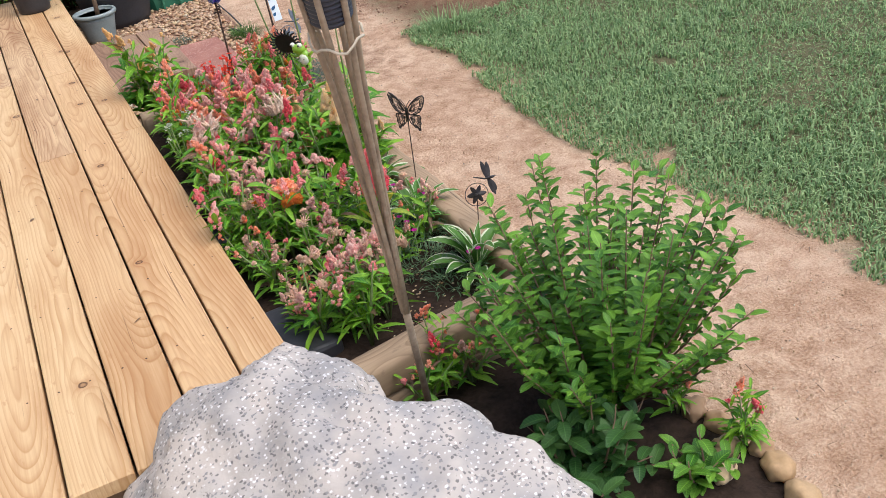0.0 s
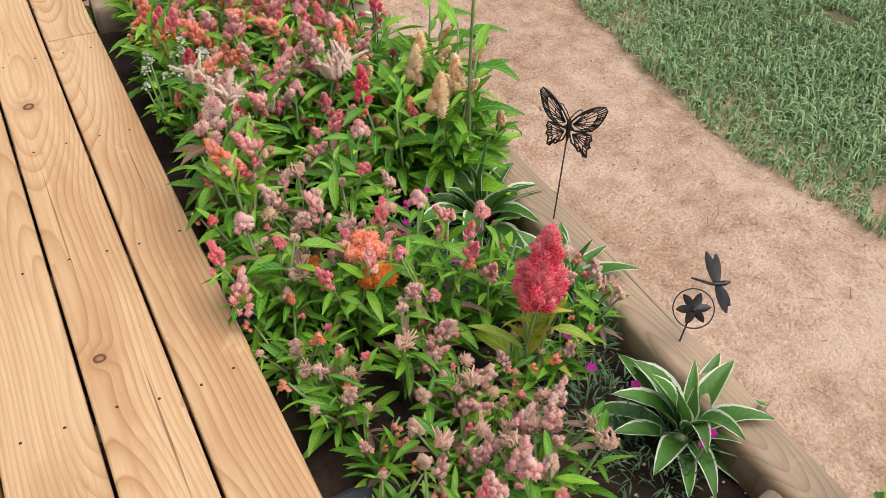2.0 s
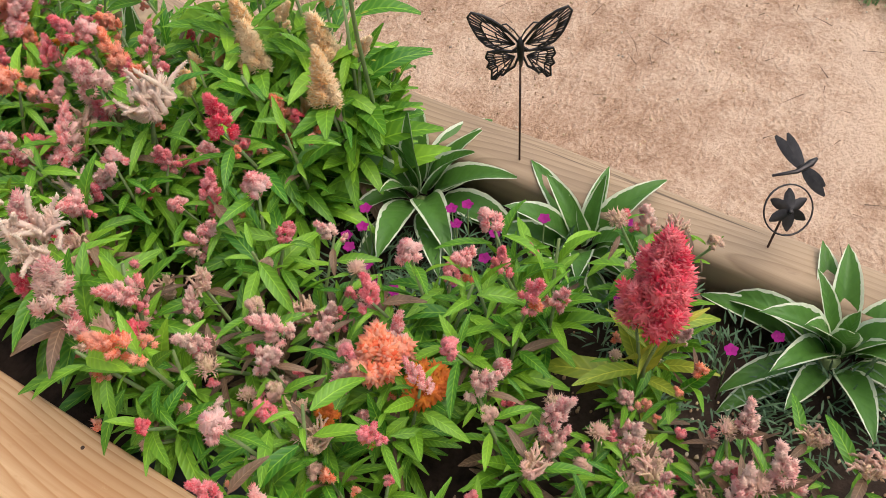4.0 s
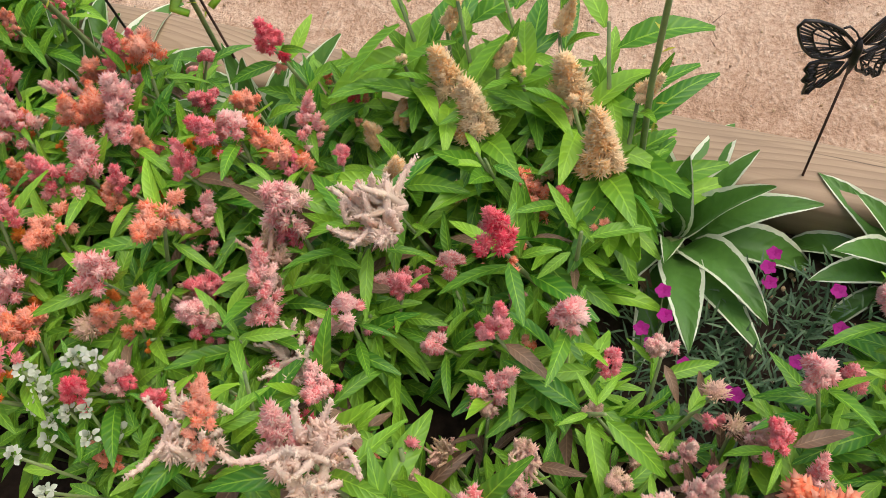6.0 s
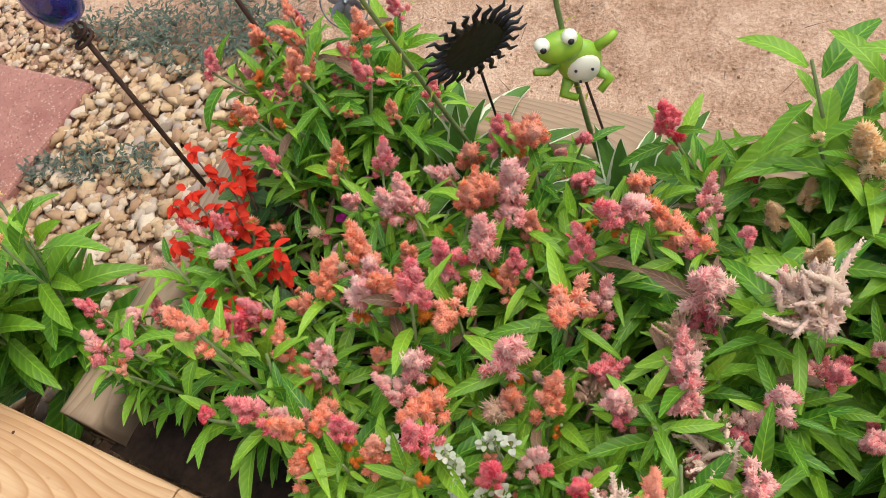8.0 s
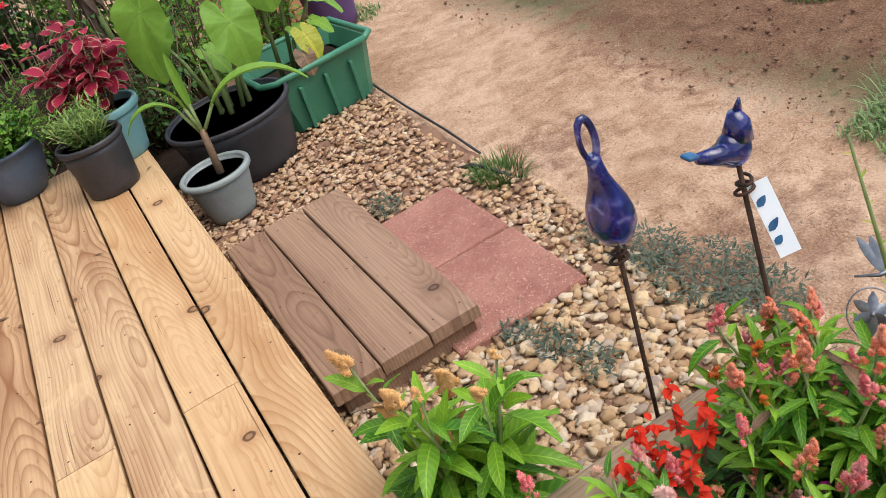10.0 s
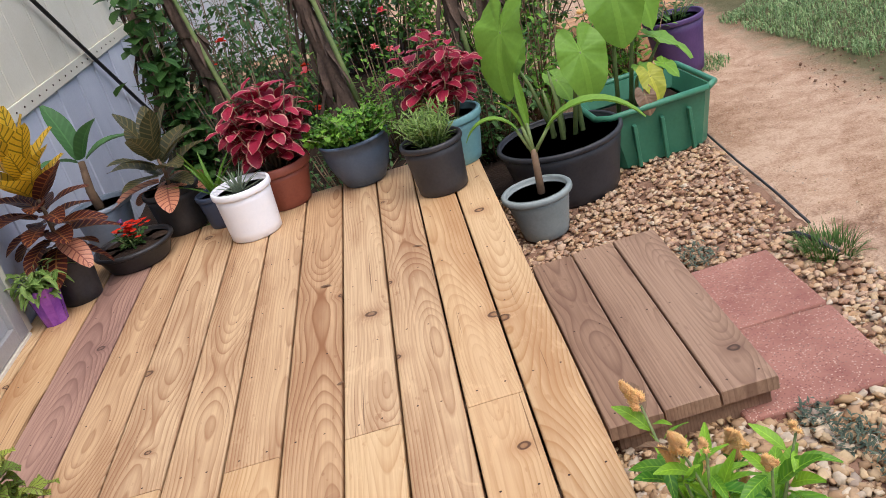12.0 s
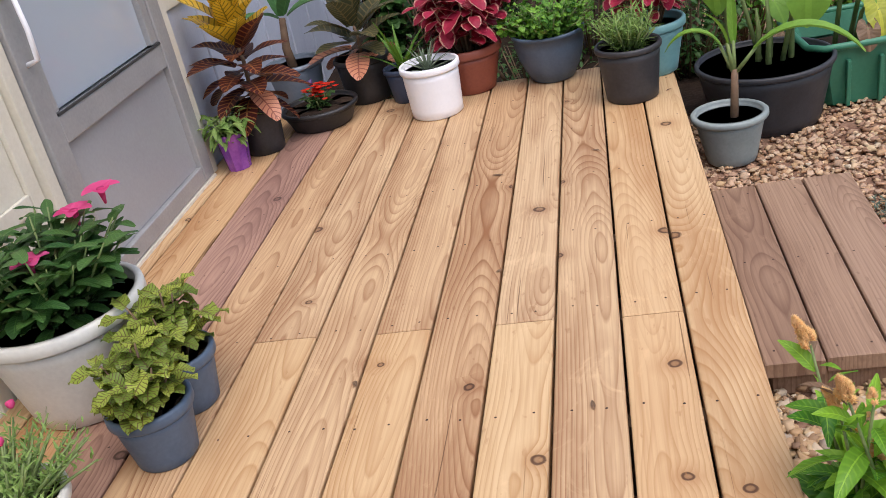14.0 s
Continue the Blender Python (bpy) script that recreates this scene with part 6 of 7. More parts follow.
# banana seedling in a grey-blue pot
b = potted("potted_banana", "grey-blue pot with a young banana plant against the house", "potted plant", -1.62, 3.14, 0, 0.125, 0.097, 0.205, "greyblue", 0.014, 0.02)
part("trunk", Geo().tube([(0, 0, 0.14), (-0.012, 0.0, 0.27), (0.005, 0, 0.40)], [0.024, 0.019, 0.014], 9), M["redstem"], b)
for a, r, ln in ((150, 80, 0.24), (330, 62, 0.22), (20, 35, 0.20), (230, 40, 0.17)):
    part("leaf", Geo().leaf((0.005, 0, 0.385), way(a, r), (0, 0, 1), ln * 1.1, ln * 0.46, 0.9, 0.3, 6, 8, "oval", 0.02, 0.03), M["banana"], b)
# shallow black pan with red begonias
b = potted("potted_begonia", "wide shallow black pan with small red begonias", "potted plant", -1.45, 2.83, 0, 0.157, 0.127, 0.09, "blackpot", 0.010, 0.016)
stems_leaves(b, 13, 0.065, 12, 0.06, 0.085, 0.03, 0.8, "darkleaf", 6, "oval", 0.5)
rng_p = random.Random(6)
g = Geo()
for i in range(40):
    c = Vector((rng_p.gauss(0.02, 0.035), rng_p.gauss(0, 0.025), rng_p.uniform(0.12, 0.17)))
    for k in range(5):
        g.leaf(c, way(k * 72 + i * 20, 25), (0, 0, 1), 0.015, 0.016, 0.2, 0.2, 2, 3, "oval")
part("blooms", g, M["p_salvia"], b)
part("blue_bloom", Geo().blob((-0.03, 0.05, 0.17), 0.012, 2, rough=0.6), M["purplepot"], b)
# small navy pot with strap leaves behind the bucket
b = potted("potted_strap_plant", "small navy pot with upright strap leaves", "potted plant", -1.10, 2.985, 0, 0.080, 0.062, 0.15, "navy", 0.006, 0.02)
rng_p = random.Random(16)
for i in range(11):
    part("leaf", Geo().leaf((0, 0, 0.12), way(i * 137.5, rng_p.uniform(50, 80)), (0, 0, 1), rng_p.uniform(0.18, 0.28), 0.03, 0.7, 0.4, 2, 6, "strap"), M["bushleaf"], b)
# purple foil pot
b = thing("potted_fern", "little pot in shiny purple foil with a green fern-like plant", "potted plant", (-1.70, 2.44, 0), 0, "potted plants round the deck")
g = Geo()
n = 20
for r, z in ((0.036, 0.0), (0.042, 0.05), (0.05, 0.105), (0.056, 0.122), (0.04, 0.11)):
    for k in range(n):
        a = 2 * math.pi * k / n
        rr = r * (1 + (0.05 if k % 2 else -0.03))
        g.v.append(Vector((rr * math.cos(a), rr * math.sin(a), z + (0.008 if z > 0.1 and k % 2 else 0))))
for j in range(4):
    for k in range(n):
        a, c = j * n + k, j * n + (k + 1) % n
        g.quad((a, c, c + n, a + n))
g.quad(range(n - 1, -1, -1))
part("foil", g, M["foil"], b, "crinkled purple foil wrap", smooth=False)
part("soil", Geo().lathe([(0.0, 0.1), (0.044, 0.098)], 16), M["soil"], b)
stems_leaves(b, 17, 0.10, 18, 0.075, 0.10, 0.055, 0.34, "herb", 9, "lance", 1.0, across=2, rise=(-30, 40))
b.scale = (1.2, 1.2, 1.2)

# near corner by the door: large planter and blue pots
b = potted("potted_mandevilla", "large off-white planter with glossy dark leaves and hot pink trumpets", "potted plant", -1.59, 0.95, 0, 0.195, 0.148, 0.272, "stonewhite", 0.014, 0.035)
stems_leaves(b, 19, 0.22, 42, 0.23, 0.28, 0.080, 0.46, "darkleaf", 13, "oval", 0.8, start=0.15)
for i, (dx, dy, dz) in enumerate(((0.10, 0.06, 0.47), (0.04, -0.08, 0.42), (-0.12, -0.1, 0.45), (0.16, 0.10, 0.50))):
    g = Geo()
    for k in range(5):
        g.leaf((dx, dy, dz), way(k * 72 + i * 30, 30), (0, 0, 1), 0.048, 0.040, 0.7, 0.2, 4, 5, "oval")
    g.tube([(dx, dy, dz - 0.035), (dx, dy, dz + 0.006)], [0.003, 0.010], 8)
    part("bloom", g, M["p_hot"], b)
for i, (x, y, s, lab) in enumerate(((-1.282, 0.69, 0.95, "blue plastic pot with a lime and maroon netted coleus"), (-1.30, 0.88, 0.95, "blue plastic pot with a taller netted coleus"))):
    b = potted("potted_coleus", lab, "potted plant", x, y, 0, 0.092 * s, 0.072 * s, 0.155 * s, "bluepot", 0.008, 0.025)
    stems_leaves(b, 23 + i, 0.12, 12, 0.10, 0.19 if i else 0.17, 0.062, 0.72, "coleusg", 11, "oval", 0.9, "redstem", wave=0.16)
b = potted("potted_silver_plant", "white pot with a fine grey-green plant and small pink flowers", "potted plant", -1.48, 0.42, 0, 0.115, 0.095, 0.12, "stonewhite", 0.010, 0.025)
stems_leaves(b, 31, 0.09, 90, 0.20, 0.14, 0.022, 0.24, "herb", 20, "lance", 0.3, across=2, rise=(0, 70), start=0.1)
for i in range(6):
    part("bloom", Geo().blob((0.12 * math.cos(i * 1.9) * (0.5 + 0.08 * i), 0.11 * math.sin(i * 1.9), 0.27 + 0.01 * (i % 3)), 0.009, 2, rough=0.5), M["p_hot"], b)

# grey pot and big black pot on the gravel
b = potted("potted_young_banana", "sage grey pot with a slender young banana on the gravel", "potted plant", 0.155, 2.46, -0.245, 0.122, 0.088, 0.187, "greypot", 0.014, 0.022)
part("trunk", Geo().tube([(0.015, 0, 0.12), (0.022, 0, 0.24), (0.028, 0, 0.34)], [0.016, 0.014, 0.012], 9), M["redstem"], b)
for a, r, ln, bow in ((-15, 48, 0.40, 1.9), (170, 66, 0.24, 2.6), (80, 86, 0.20, 0.1), (200, 78, 0.17, 1.6)):
    leaf = part("leaf", Geo().leaf((0.028, 0, 0.33), way(a, r), (0, 0, 1), ln, ln * 0.165, bow, 0.5, 6, 10, "oval", 0.02, 0.10), M["eleph"], b)
    tip = Vector((0.028, 0, 0.33)) + way(a, r) * 0.11
    part("stalk", Geo().tube([(0.026, 0, 0.32), tip], [0.008, 0.006], 7), M["stem"], leaf)
b = potted("potted_elephant_ear", "wide black tub with tall elephant ears beside the deck", "potted plant", 0.335, 2.80, -0.245, 0.250, 0.20, 0.255, "charcoal", 0.010, 0.02)


def ear(root, base, tip, d, ln, key="eleph"):
    base, tip = Vector(base), Vector(tip)
    mid = base.lerp(tip, 0.55) + Vector((0, 0, 0.05))
    leaf = part("leaf", shield_leaf(tip, d, ln * 0.82, ln * 0.70, tip.x * 40), M[key], root)
    part("stalk", Geo().tube([base, mid, tip], [0.011, 0.008, 0.005], 7), M["stem"], leaf)


ear(b, (-0.13, 0, 0.2), (-0.13, -0.05, 0.73), (-0.38, -0.25, -0.9), 0.31)
ear(b, (0.06, 0.0, 0.2), (0.15, -0.05, 0.565), (0.06, -0.32, -0.95), 0.24)
ear(b, (0.0, 0.05, 0.2), (-0.10, 0.10, 0.58), (-0.5, -0.35, -0.7), 0.20)
ear(b, (0.03, 0.05, 0.2), (0.06, 0.12, 0.44), (0.3, -0.5, -0.5), 0.13)
for x, y, tall in ((0.01, -0.02, 0.52), (0.10, 0.02, 0.48), (-0.02, 0.03, 0.44)):
    part("stalk", Geo().tube([(x, y, 0.18), (x + 0.01, y, 0.18 + tall * 0.4), (x + 0.004, y, tall)], [0.013, 0.010, 0.004], 7), M["stem"], b)

# green tub
tub = thing("green_tub", "rectangular green plastic tub with rolled rim and yellowing taro leaves", "tub", (0.745, 3.05, -0.245), 4, "potted plants round the deck")
g = Geo()
for (w, d, z) in ((0.20, 0.19, 0.0), (0.205, 0.195, 0.006), (0.245, 0.235, 0.25), (0.238, 0.228, 0.25), (0.205, 0.195, 0.17)):
    i = len(g.v)
    c = 0.04
    g.v += [Vector(p + (z,)) for p in ((w - c, -d), (w, -d + c), (w, d - c), (w - c, d), (-w + c, d), (-w, d - c), (-w, -d + c), (-w + c, -d))]
for j in range(4):
    for k in range(8):
        a, c = j * 8 + k, j * 8 + (k + 1) % 8
        g.quad((a, c, c + 8, a + 8))
g.quad(range(7, -1, -1))
part("body", g, M["tub"], tub, smooth=False)
g = Geo().tube([(0.21, -0.25, 0.255), (0.26, -0.20, 0.255), (0.26, 0.20, 0.255), (0.21, 0.25, 0.255), (-0.21, 0.25, 0.255), (-0.26, 0.20, 0.255), (-0.26, -0.20, 0.255), (-0.21, -0.25, 0.255), (0.21, -0.25, 0.255)], 0.014, 8)
part("rim", g, M["tub"], tub)
for x in (-0.12, 0.0, 0.12):
    part("rib", Geo().box((x - 0.008, -0.228, 0.03), (x + 0.008, -0.205, 0.22), 0.004), M["tub"], tub, smooth=False, m=pose(0, -0.004, 0, 6, 0, 0))
part("soil", Geo().box((-0.20, -0.19, 0.12), (0.20, 0.19, 0.165), 0.01), M["soil"], tub)
ear(tub, (-0.12, -0.05, 0.15), (-0.06, -0.12, 0.72), (-0.05, -0.33, -0.95), 0.28)
ear(tub, (-0.05, 0.0, 0.15), (0.06, -0.06, 0.69), (0.25, -0.4, -0.9), 0.22)
ear(tub, (0.0, 0.0, 0.15), (0.12, -0.06, 0.46), (0.85, -0.35, -0.5), 0.19)
ear(tub, (-0.05, -0.05, 0.15), (0.0, -0.12, 0.38), (0.2, -0.8, -0.3), 0.10)
ear(tub, (0.0, -0.1, 0.15), (0.0, -0.20, 0.36), (0.1, -0.6, -0.8), 0.13, "leafyel")
ear(tub, (0.05, -0.1, 0.15), (0.08, -0.16, 0.38), (0.5, -0.6, -0.5), 0.10, "eleph")
ear(tub, (-0.05, -0.1, 0.15), (-0.05, -0.24, 0.30), (0.0, -0.5, -0.9), 0.10, "brownleaf")

b = potted("potted_straggly_plant", "tall purple plastic pot with a sparse dark plant beside the path", "potted plant", 1.22, 3.97, -0.245, 0.150, 0.115, 0.30, "purplepot", 0.008, 0.025)
stems_leaves(b, 37, 0.26, 14, 0.12, 0.14, 0.04, 0.4, "darkleaf", 7, "lance", 0.5, across=2)
stack = thing("brick_stack", "stack of orange-tan bricks standing beside the path", "bricks", (1.05, 4.45, -0.245), 10)
brick = Geo().box((-0.098, -0.048, 0.0), (0.098, 0.048, 0.064), 0.008).mesh("brick", M["wicker"], False)
for k in range(5):
    for row in (-0.052, 0.052):
        for col in (-1, 0, 1):
            part("brick", brick, None, stack, m=pose(col * 0.202 + (0.05 if k % 2 else -0.05), row, k * 0.066, 0, 0, ((k * 7 + col * 5) % 5) - 2))


# ---- planting behind the deck ----
def thicket(x, y, label, reach, tall, n, leaf_len, key, seed, blooms=0, bloom_key="p_salvia", ratio=0.5):
    rng = random.Random(seed)
    root = thing("shrub", label, "shrub", (x, y, -0.22), group="shrubs behind the deck")
    st, lv, fl = Geo(), Geo(), Geo()
    for i in range(n):
        a, r = rng.uniform(0, 360), reach * math.sqrt(rng.random())
        top = Vector((r * math.cos(radians(a)), r * math.sin(radians(a)), tall * rng.uniform(0.35, 1.0)))
        mid = Vector((top.x * 0.7, top.y * 0.7, top.z * 0.5))
        st.tube([(top.x * 0.3, top.y * 0.3, 0), mid, top], [0.005, 0.004, 0.0015], 4)
        for k in range(int(10 + top.z * 24)):
            t = rng.uniform(0.1, 1.0)
            p = mid.lerp(top, t * 2 - 1) if t > 0.5 else Vector((top.x * 0.3, top.y * 0.3, 0)).lerp(mid, t * 2)
            ln = leaf_len * rng.uniform(0.6, 1.2)
            off = Vector((rng.gauss(0, 1), rng.gauss(0, 1), rng.gauss(0, 0.6))) * 0.025
            lv.leaf(p + off, way(rng.uniform(0, 360), rng.uniform(-30, 50)), (0, 0, 1), ln, ln * ratio, rng.uniform(0.2, 0.9), 0.25, 2, 3, "oval")
        if i < blooms:
            for k in range(10):
                fl.leaf(top + Vector((0, 0, 0.008)), way(k * 67, rng.uniform(10, 70)), (0, 0, 1), 0.03, 0.028, 0.5, 0.3, 2, 3, "oval")
    part("branches", st, M["redstem"], root)
    part("foliage", lv, M[key], root)
    if blooms:
        part("blooms", fl, M[bloom_key], root)
    return root


thicket(-1.315, 3.800, "vine with broad green leaves climbing at the house corner", 0.15, 1.40, 15, 0.085, "darkleaf", 1, ratio=0.85)
thicket(-1.045, 3.990, "straggly rose bush with small red roses behind the deck", 0.42, 0.95, 46, 0.040, "darkleaf", 2, 6)
thicket(-0.330, 3.960, "straggly rose bush with dull green leaves and red roses", 0.42, 0.85, 46, 0.036, "bushleaf", 3, 5, "p_red")
thicket(0.093, 3.430, "dense dull green shrub behind the pots", 0.32, 0.70, 40, 0.045, "darkleaf", 4)
thicket(-0.605, 3.380, "low dull green growth at the deck's end", 0.40, 0.34, 46, 0.035, "darkleaf", 5)
thicket(-1.210, 3.470, "low green growth between the pots and the wall", 0.25, 0.36, 30, 0.040, "darkleaf", 6)
thicket(0.419, 3.810, "green shrub with a magenta bloom behind the tub", 0.36, 0.85, 42, 0.05, "bushleaf", 7, 3, "p_hot")
thicket(0.883, 3.810, "shrub with small yellow flowers beside the path", 0.28, 0.75, 34, 0.045, "bushleaf", 8, 12, "p_yellow")
thicket(-0.825, 4.900, "wide green thicket at the back of the bed", 0.60, 1.25, 60, 0.060, "darkleaf", 9)
thicket(0.279, 4.890, "wide green thicket at the back of the bed", 0.60, 1.30, 60, 0.060, "bushleaf", 10)
thicket(0.698, 5.500, "tall green thicket beside the path", 0.55, 1.40, 54, 0.065, "darkleaf", 11)
thicket(-1.540, 5.830, "tall green thicket past the house corner", 0.65, 1.30, 56, 0.065, "darkleaf", 12)
thicket(-0.330, 6.410, "tall hedge-like growth far behind the deck", 0.9, 1.9, 80, 0.080, "darkleaf", 13)
thicket(-2.420, 7.190, "tall hedge-like growth far behind the house", 0.9, 1.7, 80, 0.080, "darkleaf", 14)


def dry_trunk(x, y, tall, rad, lean, seed, label):
    rng = random.Random(seed)
    root = thing("dry_stalk", label, "stalk", (x, y, -0.22), group="dry stalks behind the deck")
    pts = [Vector((lean[0] * t + 0.02 * math.sin(t * 4 + seed), lean[1] * t, tall * t)) for t in [i / 8 for i in range(9)]]
    part("core", Geo().tube(pts, [rad * (1.1 - 0.4 * i / 8) for i in range(9)], 8), M["bark"], root)
    g = Geo()
    for i in range(90):
        t = rng.uniform(0.05, 1)
        p = Vector((lean[0] * t, lean[1] * t, tall * t))
        a = rng.uniform(0, 360)
        g.leaf(p + way(a, 0) * rad * 0.9, way(a + rng.uniform(-40, 40), rng.uniform(-85, -55)), way(a, 0), rng.uniform(0.10, 0.26), rng.uniform(0.02, 0.045), 0.3, 0.6, 2, 5, "lance", 0.15)
    part("withered_leaves", g, M["bark"], root)
    part("green_shoot", Geo().tube([p + Vector((rad * 1.3, -rad, 0)) for p in pts[2:]], [0.014 - 0.001 * i for i in range(7)], 7), M["stem"], root)


dry_trunk(-0.484, 3.558, 1.7, 0.045, (-0.132, 0.224), 1, "shaggy brown withered stalk with hanging dry leaves")
dry_trunk(-1.012, 3.754, 1.7, 0.035, (-0.242, 0.244), 2, "leaning withered stalk with a green shoot")
dry_trunk(0.121, 3.544, 1.6, 0.022, (-0.022, 0.154), 3, "thin dry grey stalk behind the elephant ears")
dry_trunk(0.279, 3.710, 1.6, 0.030, (0.028, 0.144), 4, "dark withered stalk behind the elephant ears")
dry_trunk(-1.386, 3.852, 1.8, 0.030, (0.019, 0.146), 5, "vine-covered brown stalk near the house corner")

# far pale shed, made up to stand in for indistinct pale shapes
shed = thing("garden_shed", "made-up pale grey shed for indistinct pale shapes far behind the thicket", "shed", (-1.8, 9.5, -0.25))
part("wall", Geo().box((-1.6, -1.0, 0), (1.6, 1.0, 1.7)), M["farwhite"], shed, smooth=False)
part("roof", Geo().box((-1.75, -1.15, 1.701), (1.75, 1.15, 1.80), 0.02), M["greypot"], shed, smooth=False)
for k in range(8):
    part("rib", Geo().box((-1.5 + k * 0.42, -1.02, 0.05), (-1.46 + k * 0.42, -1.001, 1.65)), M["farwhite"], shed, smooth=False)


# ---- weeds and edging by the gravel ----
def tuft(name, label, x, y, n, reach, tall, key, seed, wide=0.005, z=GROUND):
    rng = random.Random(seed)
    g = Geo()
    for i in range(n):
        a, r = rng.uniform(0, 360), reach * math.sqrt(rng.random())
        g.leaf((r * math.cos(radians(a)), r * math.sin(radians(a)), 0), way(a + rng.uniform(-40, 40), rng.uniform(40, 85)), (0, 0, 1), tall * rng.uniform(0.5, 1.1), wide, rng.uniform(0.2, 1.0), 0.3, 2, 3, "strap")
    return tagged(part(name, g, M[key], m=pose(x, y, z)), label, "grass", "grass tufts by the gravel")


tuft("grass_tuft", "green tuft of grass at the edge of the gravel", 0.906, 1.704, 260, 0.075, 0.085, "drygrass", 1)
tuft("grass_tuft", "small green tuft of grass by the black edging", 0.874, 1.760, 120, 0.06, 0.06, "drygrass", 2)
tuft("grass_tuft", "green grass clump along the lawn's edge", 1.886, 0.858, 200, 0.2, 0.10, "grass", 4, 0.007)


def mat_weed(x, y, reach, n, seed):
    rng = random.Random(seed)
    g = Geo()
    for i in range(n):
        a, r = rng.uniform(0, 360), reach * math.sqrt(rng.random())
        p = Vector((r * math.cos(radians(a)), r * 1.3 * math.sin(radians(a)), rng.uniform(0, 0.03)))
        g.leaf(p, way(rng.uniform(0, 360), rng.uniform(5, 60)), (0, 0, 1), rng.uniform(0.012, 0.026), 0.007, 0.5, 0.2, 2, 2)
    return tagged(part("creeping_weed", g, M["thyme"], m=pose(x, y, GROUND + 0.01)), "grey-green creeping weed spreading over the gravel", "weed", "creeping weeds in the gravel")


M["thyme"] = leafy("grey_green_leaf", (0.07, 0.10, 0.07), (0.15, 0.19, 0.13), rough=0.7)
for i, (x, y, r, n) in enumerate(((0.948, 0.774, 0.13, 700), (0.920, 0.978, 0.09, 400), (0.975, 0.606, 0.09, 350), (0.543, 0.848, 0.05, 160), (0.570, 0.718, 0.05, 120), (0.552, 1.890, 0.06, 160), (0.506, 0.960, 0.04, 90), (0.902, 1.136, 0.06, 160))):
    mat_weed(x, y, r, n, 90 + i)
edge = Geo().tube([(0.934, 1.908, GROUND + 0.012), (0.948, 2.206, GROUND + 0.016), (0.957, 2.578, GROUND + 0.015), (0.971, 2.950, GROUND + 0.02)], 0.005, 6)
tagged(part("edging_strip", edge, M["blackpot"]), "thin black plastic edging between gravel and path", "edging")
edge = Geo().tube([(0.828, 1.890, GROUND + 0.01), (0.856, 1.834, GROUND + 0.03), (0.892, 1.778, GROUND + 0.02), (0.911, 1.667, GROUND + 0.012)], 0.008, 6)
tagged(part("edging_strip", edge, M["blackpot"]), "curled end of black plastic edging beside the paver", "edging")

# ---- pebbles ----
PEB = []
for i in range(8):
    rp = random.Random(300 + i)
    PEB.append(Geo().blob((0, 0, 0), 1.0, 2, (rp.uniform(0.95, 1.4), rp.uniform(0.7, 0.95), rp.uniform(0.4, 0.62)), 0.75, i * 3.1).mesh("pebble", M["pebble"]))


def in_gravel(x, y):
    if not (0.02 < x < 0.925 + 0.03 * math.sin(y * 5) and 0.34 < y < 2.95):
        return False
    if 0.35 < x < 0.755 and 1.0 < y < 1.815:
        return False
    if 0.04 < x < 0.40 and 1.06 < y < 1.95:
        return False
    if y > 2.86 and x > 0.52:
        return False
    if (x - 0.155) ** 2 + (y - 2.46) ** 2 < 0.09 ** 2 or (x - 0.335) ** 2 + (y - 2.80) ** 2 < 0.2 ** 2:
        return False
    return True


bed = tagged(new("gravel_bed"), kind="structure")
rest, far = Geo(), Geo()
unit = [[tuple(v.co) for v in me.vertices] for me in PEB]
faces = [[tuple(p.vertices) for p in me.polygons] for me in PEB]
rng_g = random.Random(21)
singles = 0
for i in range(12500):
    x, y = rng_g.uniform(0.02, 0.96), rng_g.uniform(0.34, 2.95)
    if not in_gravel(x, y):
        continue
    size = rng_g.uniform(0.007, 0.018) * (1.10 if y < 1.0 else 0.82) * (1.3 if rng_g.random() < 0.12 else 1.0)
    layer = rng_g.random()
    z = GROUND - 0.004 + (0.016 if layer > 0.55 else 0.0)
    if y > 1.9 and rng_g.random() < (0.3 if x < 0.35 else 0.12):
        continue
    k = rng_g.randrange(8)
    m = pose(x, y, z, rng_g.uniform(-25, 25), rng_g.uniform(-25, 25), rng_g.uniform(0, 360)) @ Matrix.Scale(size, 4)
    if layer > 0.55 and y < 1.0 and 0.35 < x < 0.9 and singles < 300:
        part("pebble", PEB[k], None, bed, m=m)
        singles += 1
    else:
        heap = far if y + rng_g.uniform(-0.25, 0.25) > 1.25 and rng_g.random() < 0.85 else rest
        s = len(heap.v)
        heap.v.extend(m @ Vector(c) for c in unit[k])
        for f in faces[k]:
            heap.quad([s + j for j in f])
tagged(part("pebbles", rest, M["pebble"], bed), "pale tan river pebbles", kind="stuff")
tagged(part("pebbles", far, M["pebble_red"], bed), "reddish brown river pebbles", kind="stuff")

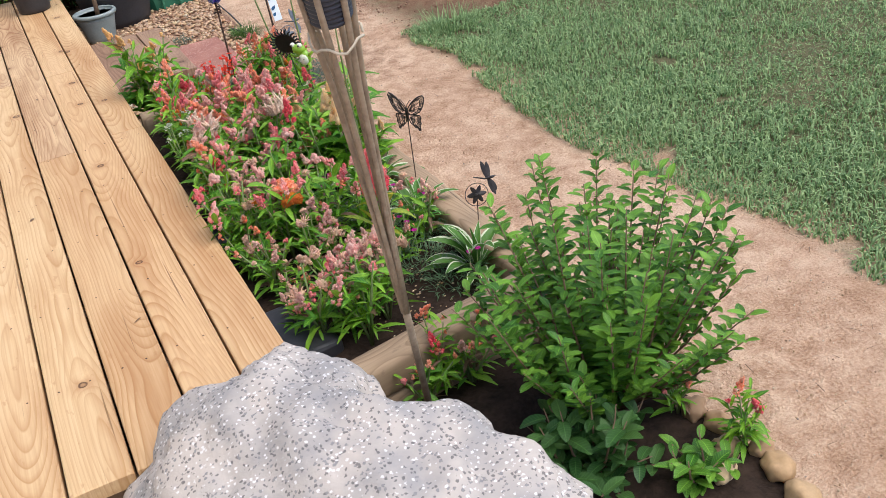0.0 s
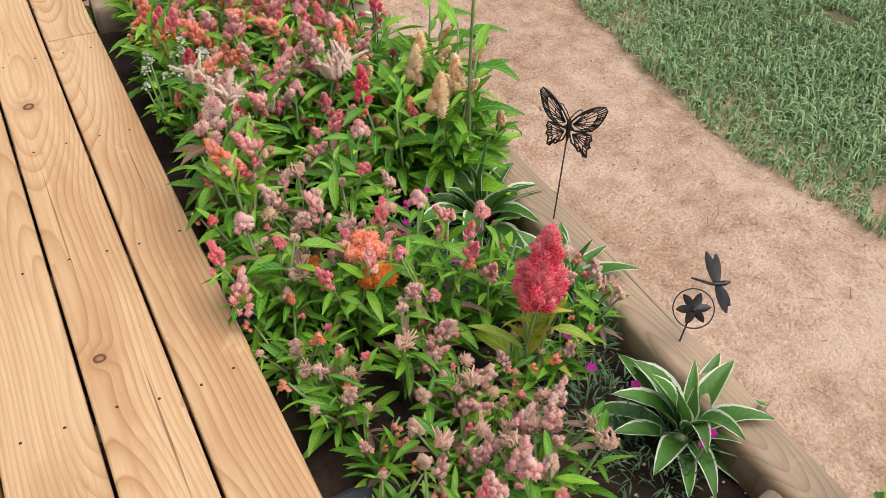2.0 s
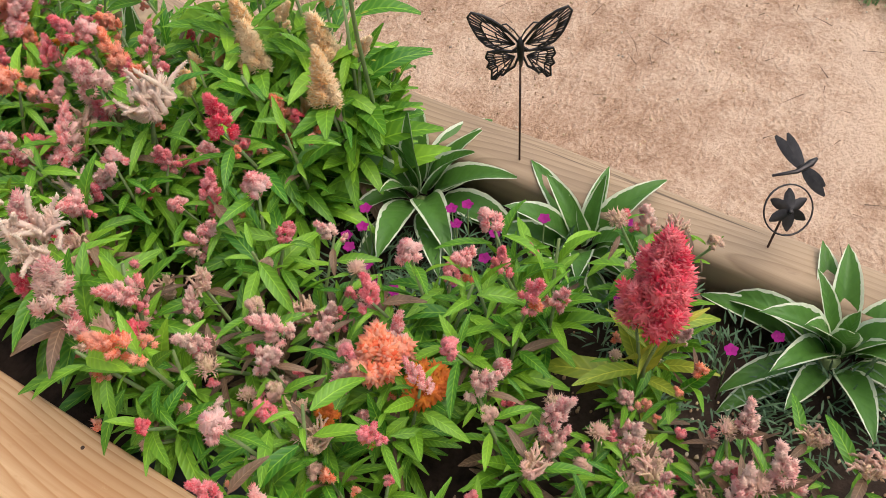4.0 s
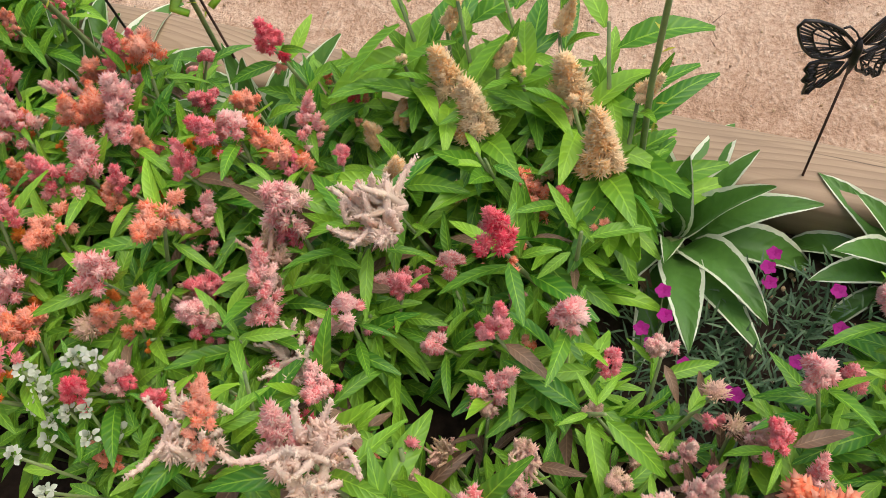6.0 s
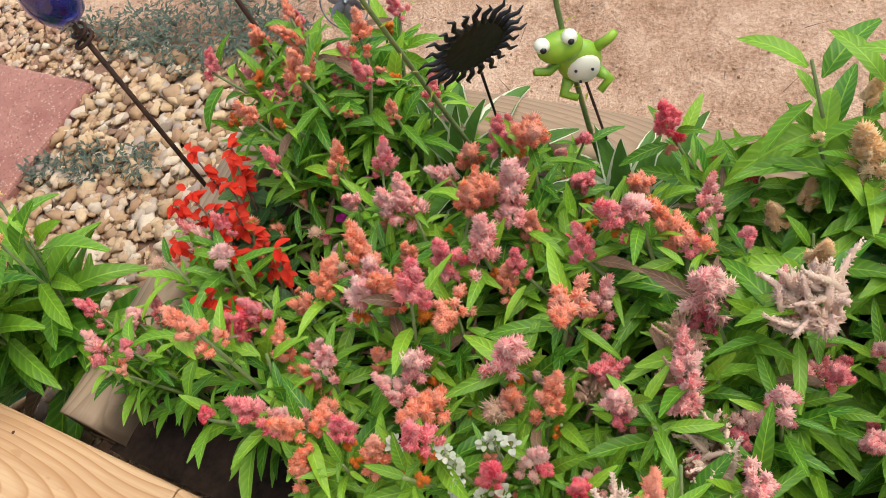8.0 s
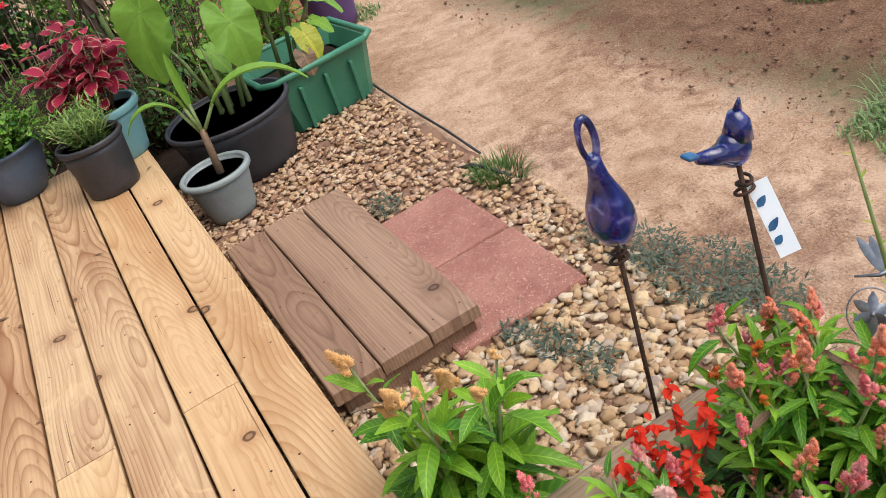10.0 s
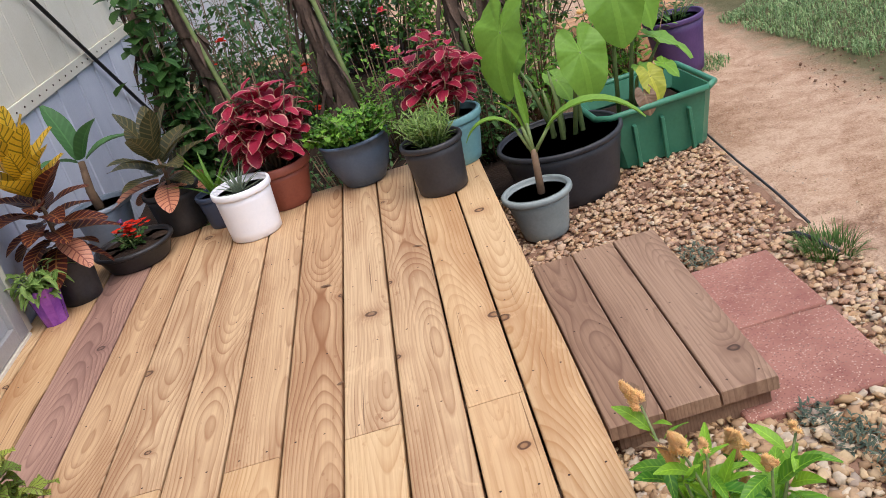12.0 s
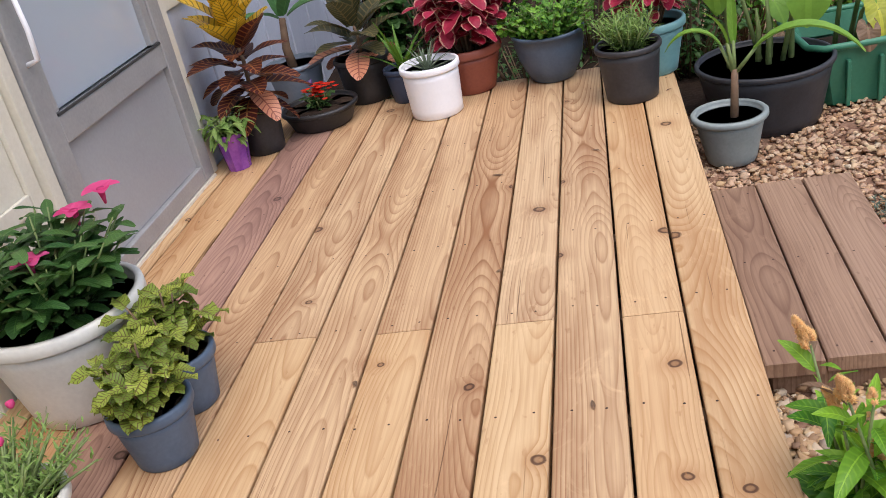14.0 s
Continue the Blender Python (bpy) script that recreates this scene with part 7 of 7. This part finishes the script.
rng_l = random.Random(61)
g = Geo()
for i in range(260):
    x, y = rng_l.uniform(0.85, 1.7), rng_l.uniform(-3, 3.5)
    g.leaf((x, y, GROUND + 0.004), way(rng_l.uniform(0, 360), 4), (0, 0, 1), rng_l.uniform(0.015, 0.06), 0.003, 0.1, 0.3, 2, 2, "strap")
tagged(part("dry_straw", g, M["brownleaf"]), "scattered dry straw on the dirt path", "straw", kind="stuff")
g = Geo()
for i in range(420):
    x, y = rng_l.uniform(0.3, 0.68), rng_l.uniform(-1.9, -0.84)
    g.blob((x, y, -0.128), rng_l.uniform(0.0015, 0.004), 1, (1.3, 0.9, 0.7))
tagged(part("soil_flecks", g, M["pebble"]), "pale flecks and crumbs scattered on the dark soil", "debris", kind="stuff")
for i in range(9):
    g = Geo().leaf((0, 0, 0.003), way(rng_l.uniform(0, 360), 3), (0, 0, 1), rng_l.uniform(0.02, 0.045), rng_l.uniform(0.005, 0.015), 0.05, 0.4, 2, 3)
    tagged(part("fallen_leaf", g, M["brownleaf"], m=pose(*((-0.62, 2.0), (-0.60, 1.35), (-0.30, 2.1), (-0.05, 2.6), (-0.08, 2.55), (-0.35, 0.72), (-0.9, 0.9), (-0.5, -0.6), (-0.3, -1.5))[i], 0)), "small dry brown leaf lying on the planks", "leaf", "dry leaves on the deck")

g = Geo()
for i in range(2600):
    x, y = rng_l.uniform(0.8, 1.75), rng_l.uniform(-3, 3.8)
    g.bud((x, y, GROUND - 0.008), way(rng_l.uniform(0, 360), rng_l.uniform(0, 70)), rng_l.uniform(0.0015, 0.0045), rng_l.uniform(0.002, 0.008))
tagged(part("path_crumbs", g, M["pebble"]), "loose crumbs and grit on the packed dirt path", "debris", kind="stuff")
g = Geo()
for i in range(3200):
    x, y = rng_l.uniform(1.6, 4.2), rng_l.uniform(0.4, 3.6)
    r = rng_l.uniform(0.003, 0.013) * (0.5 if rng_l.random() < 0.7 else 1.0)
    g.bud((x, y, GROUND - 0.010), way(rng_l.uniform(0, 360), rng_l.uniform(30, 90)), r, r * rng_l.uniform(0.6, 1.2))
tagged(part("soil_clods", g, M["clod"]), "loose brown clods on the bare damp soil past the path", "debris", kind="stuff")
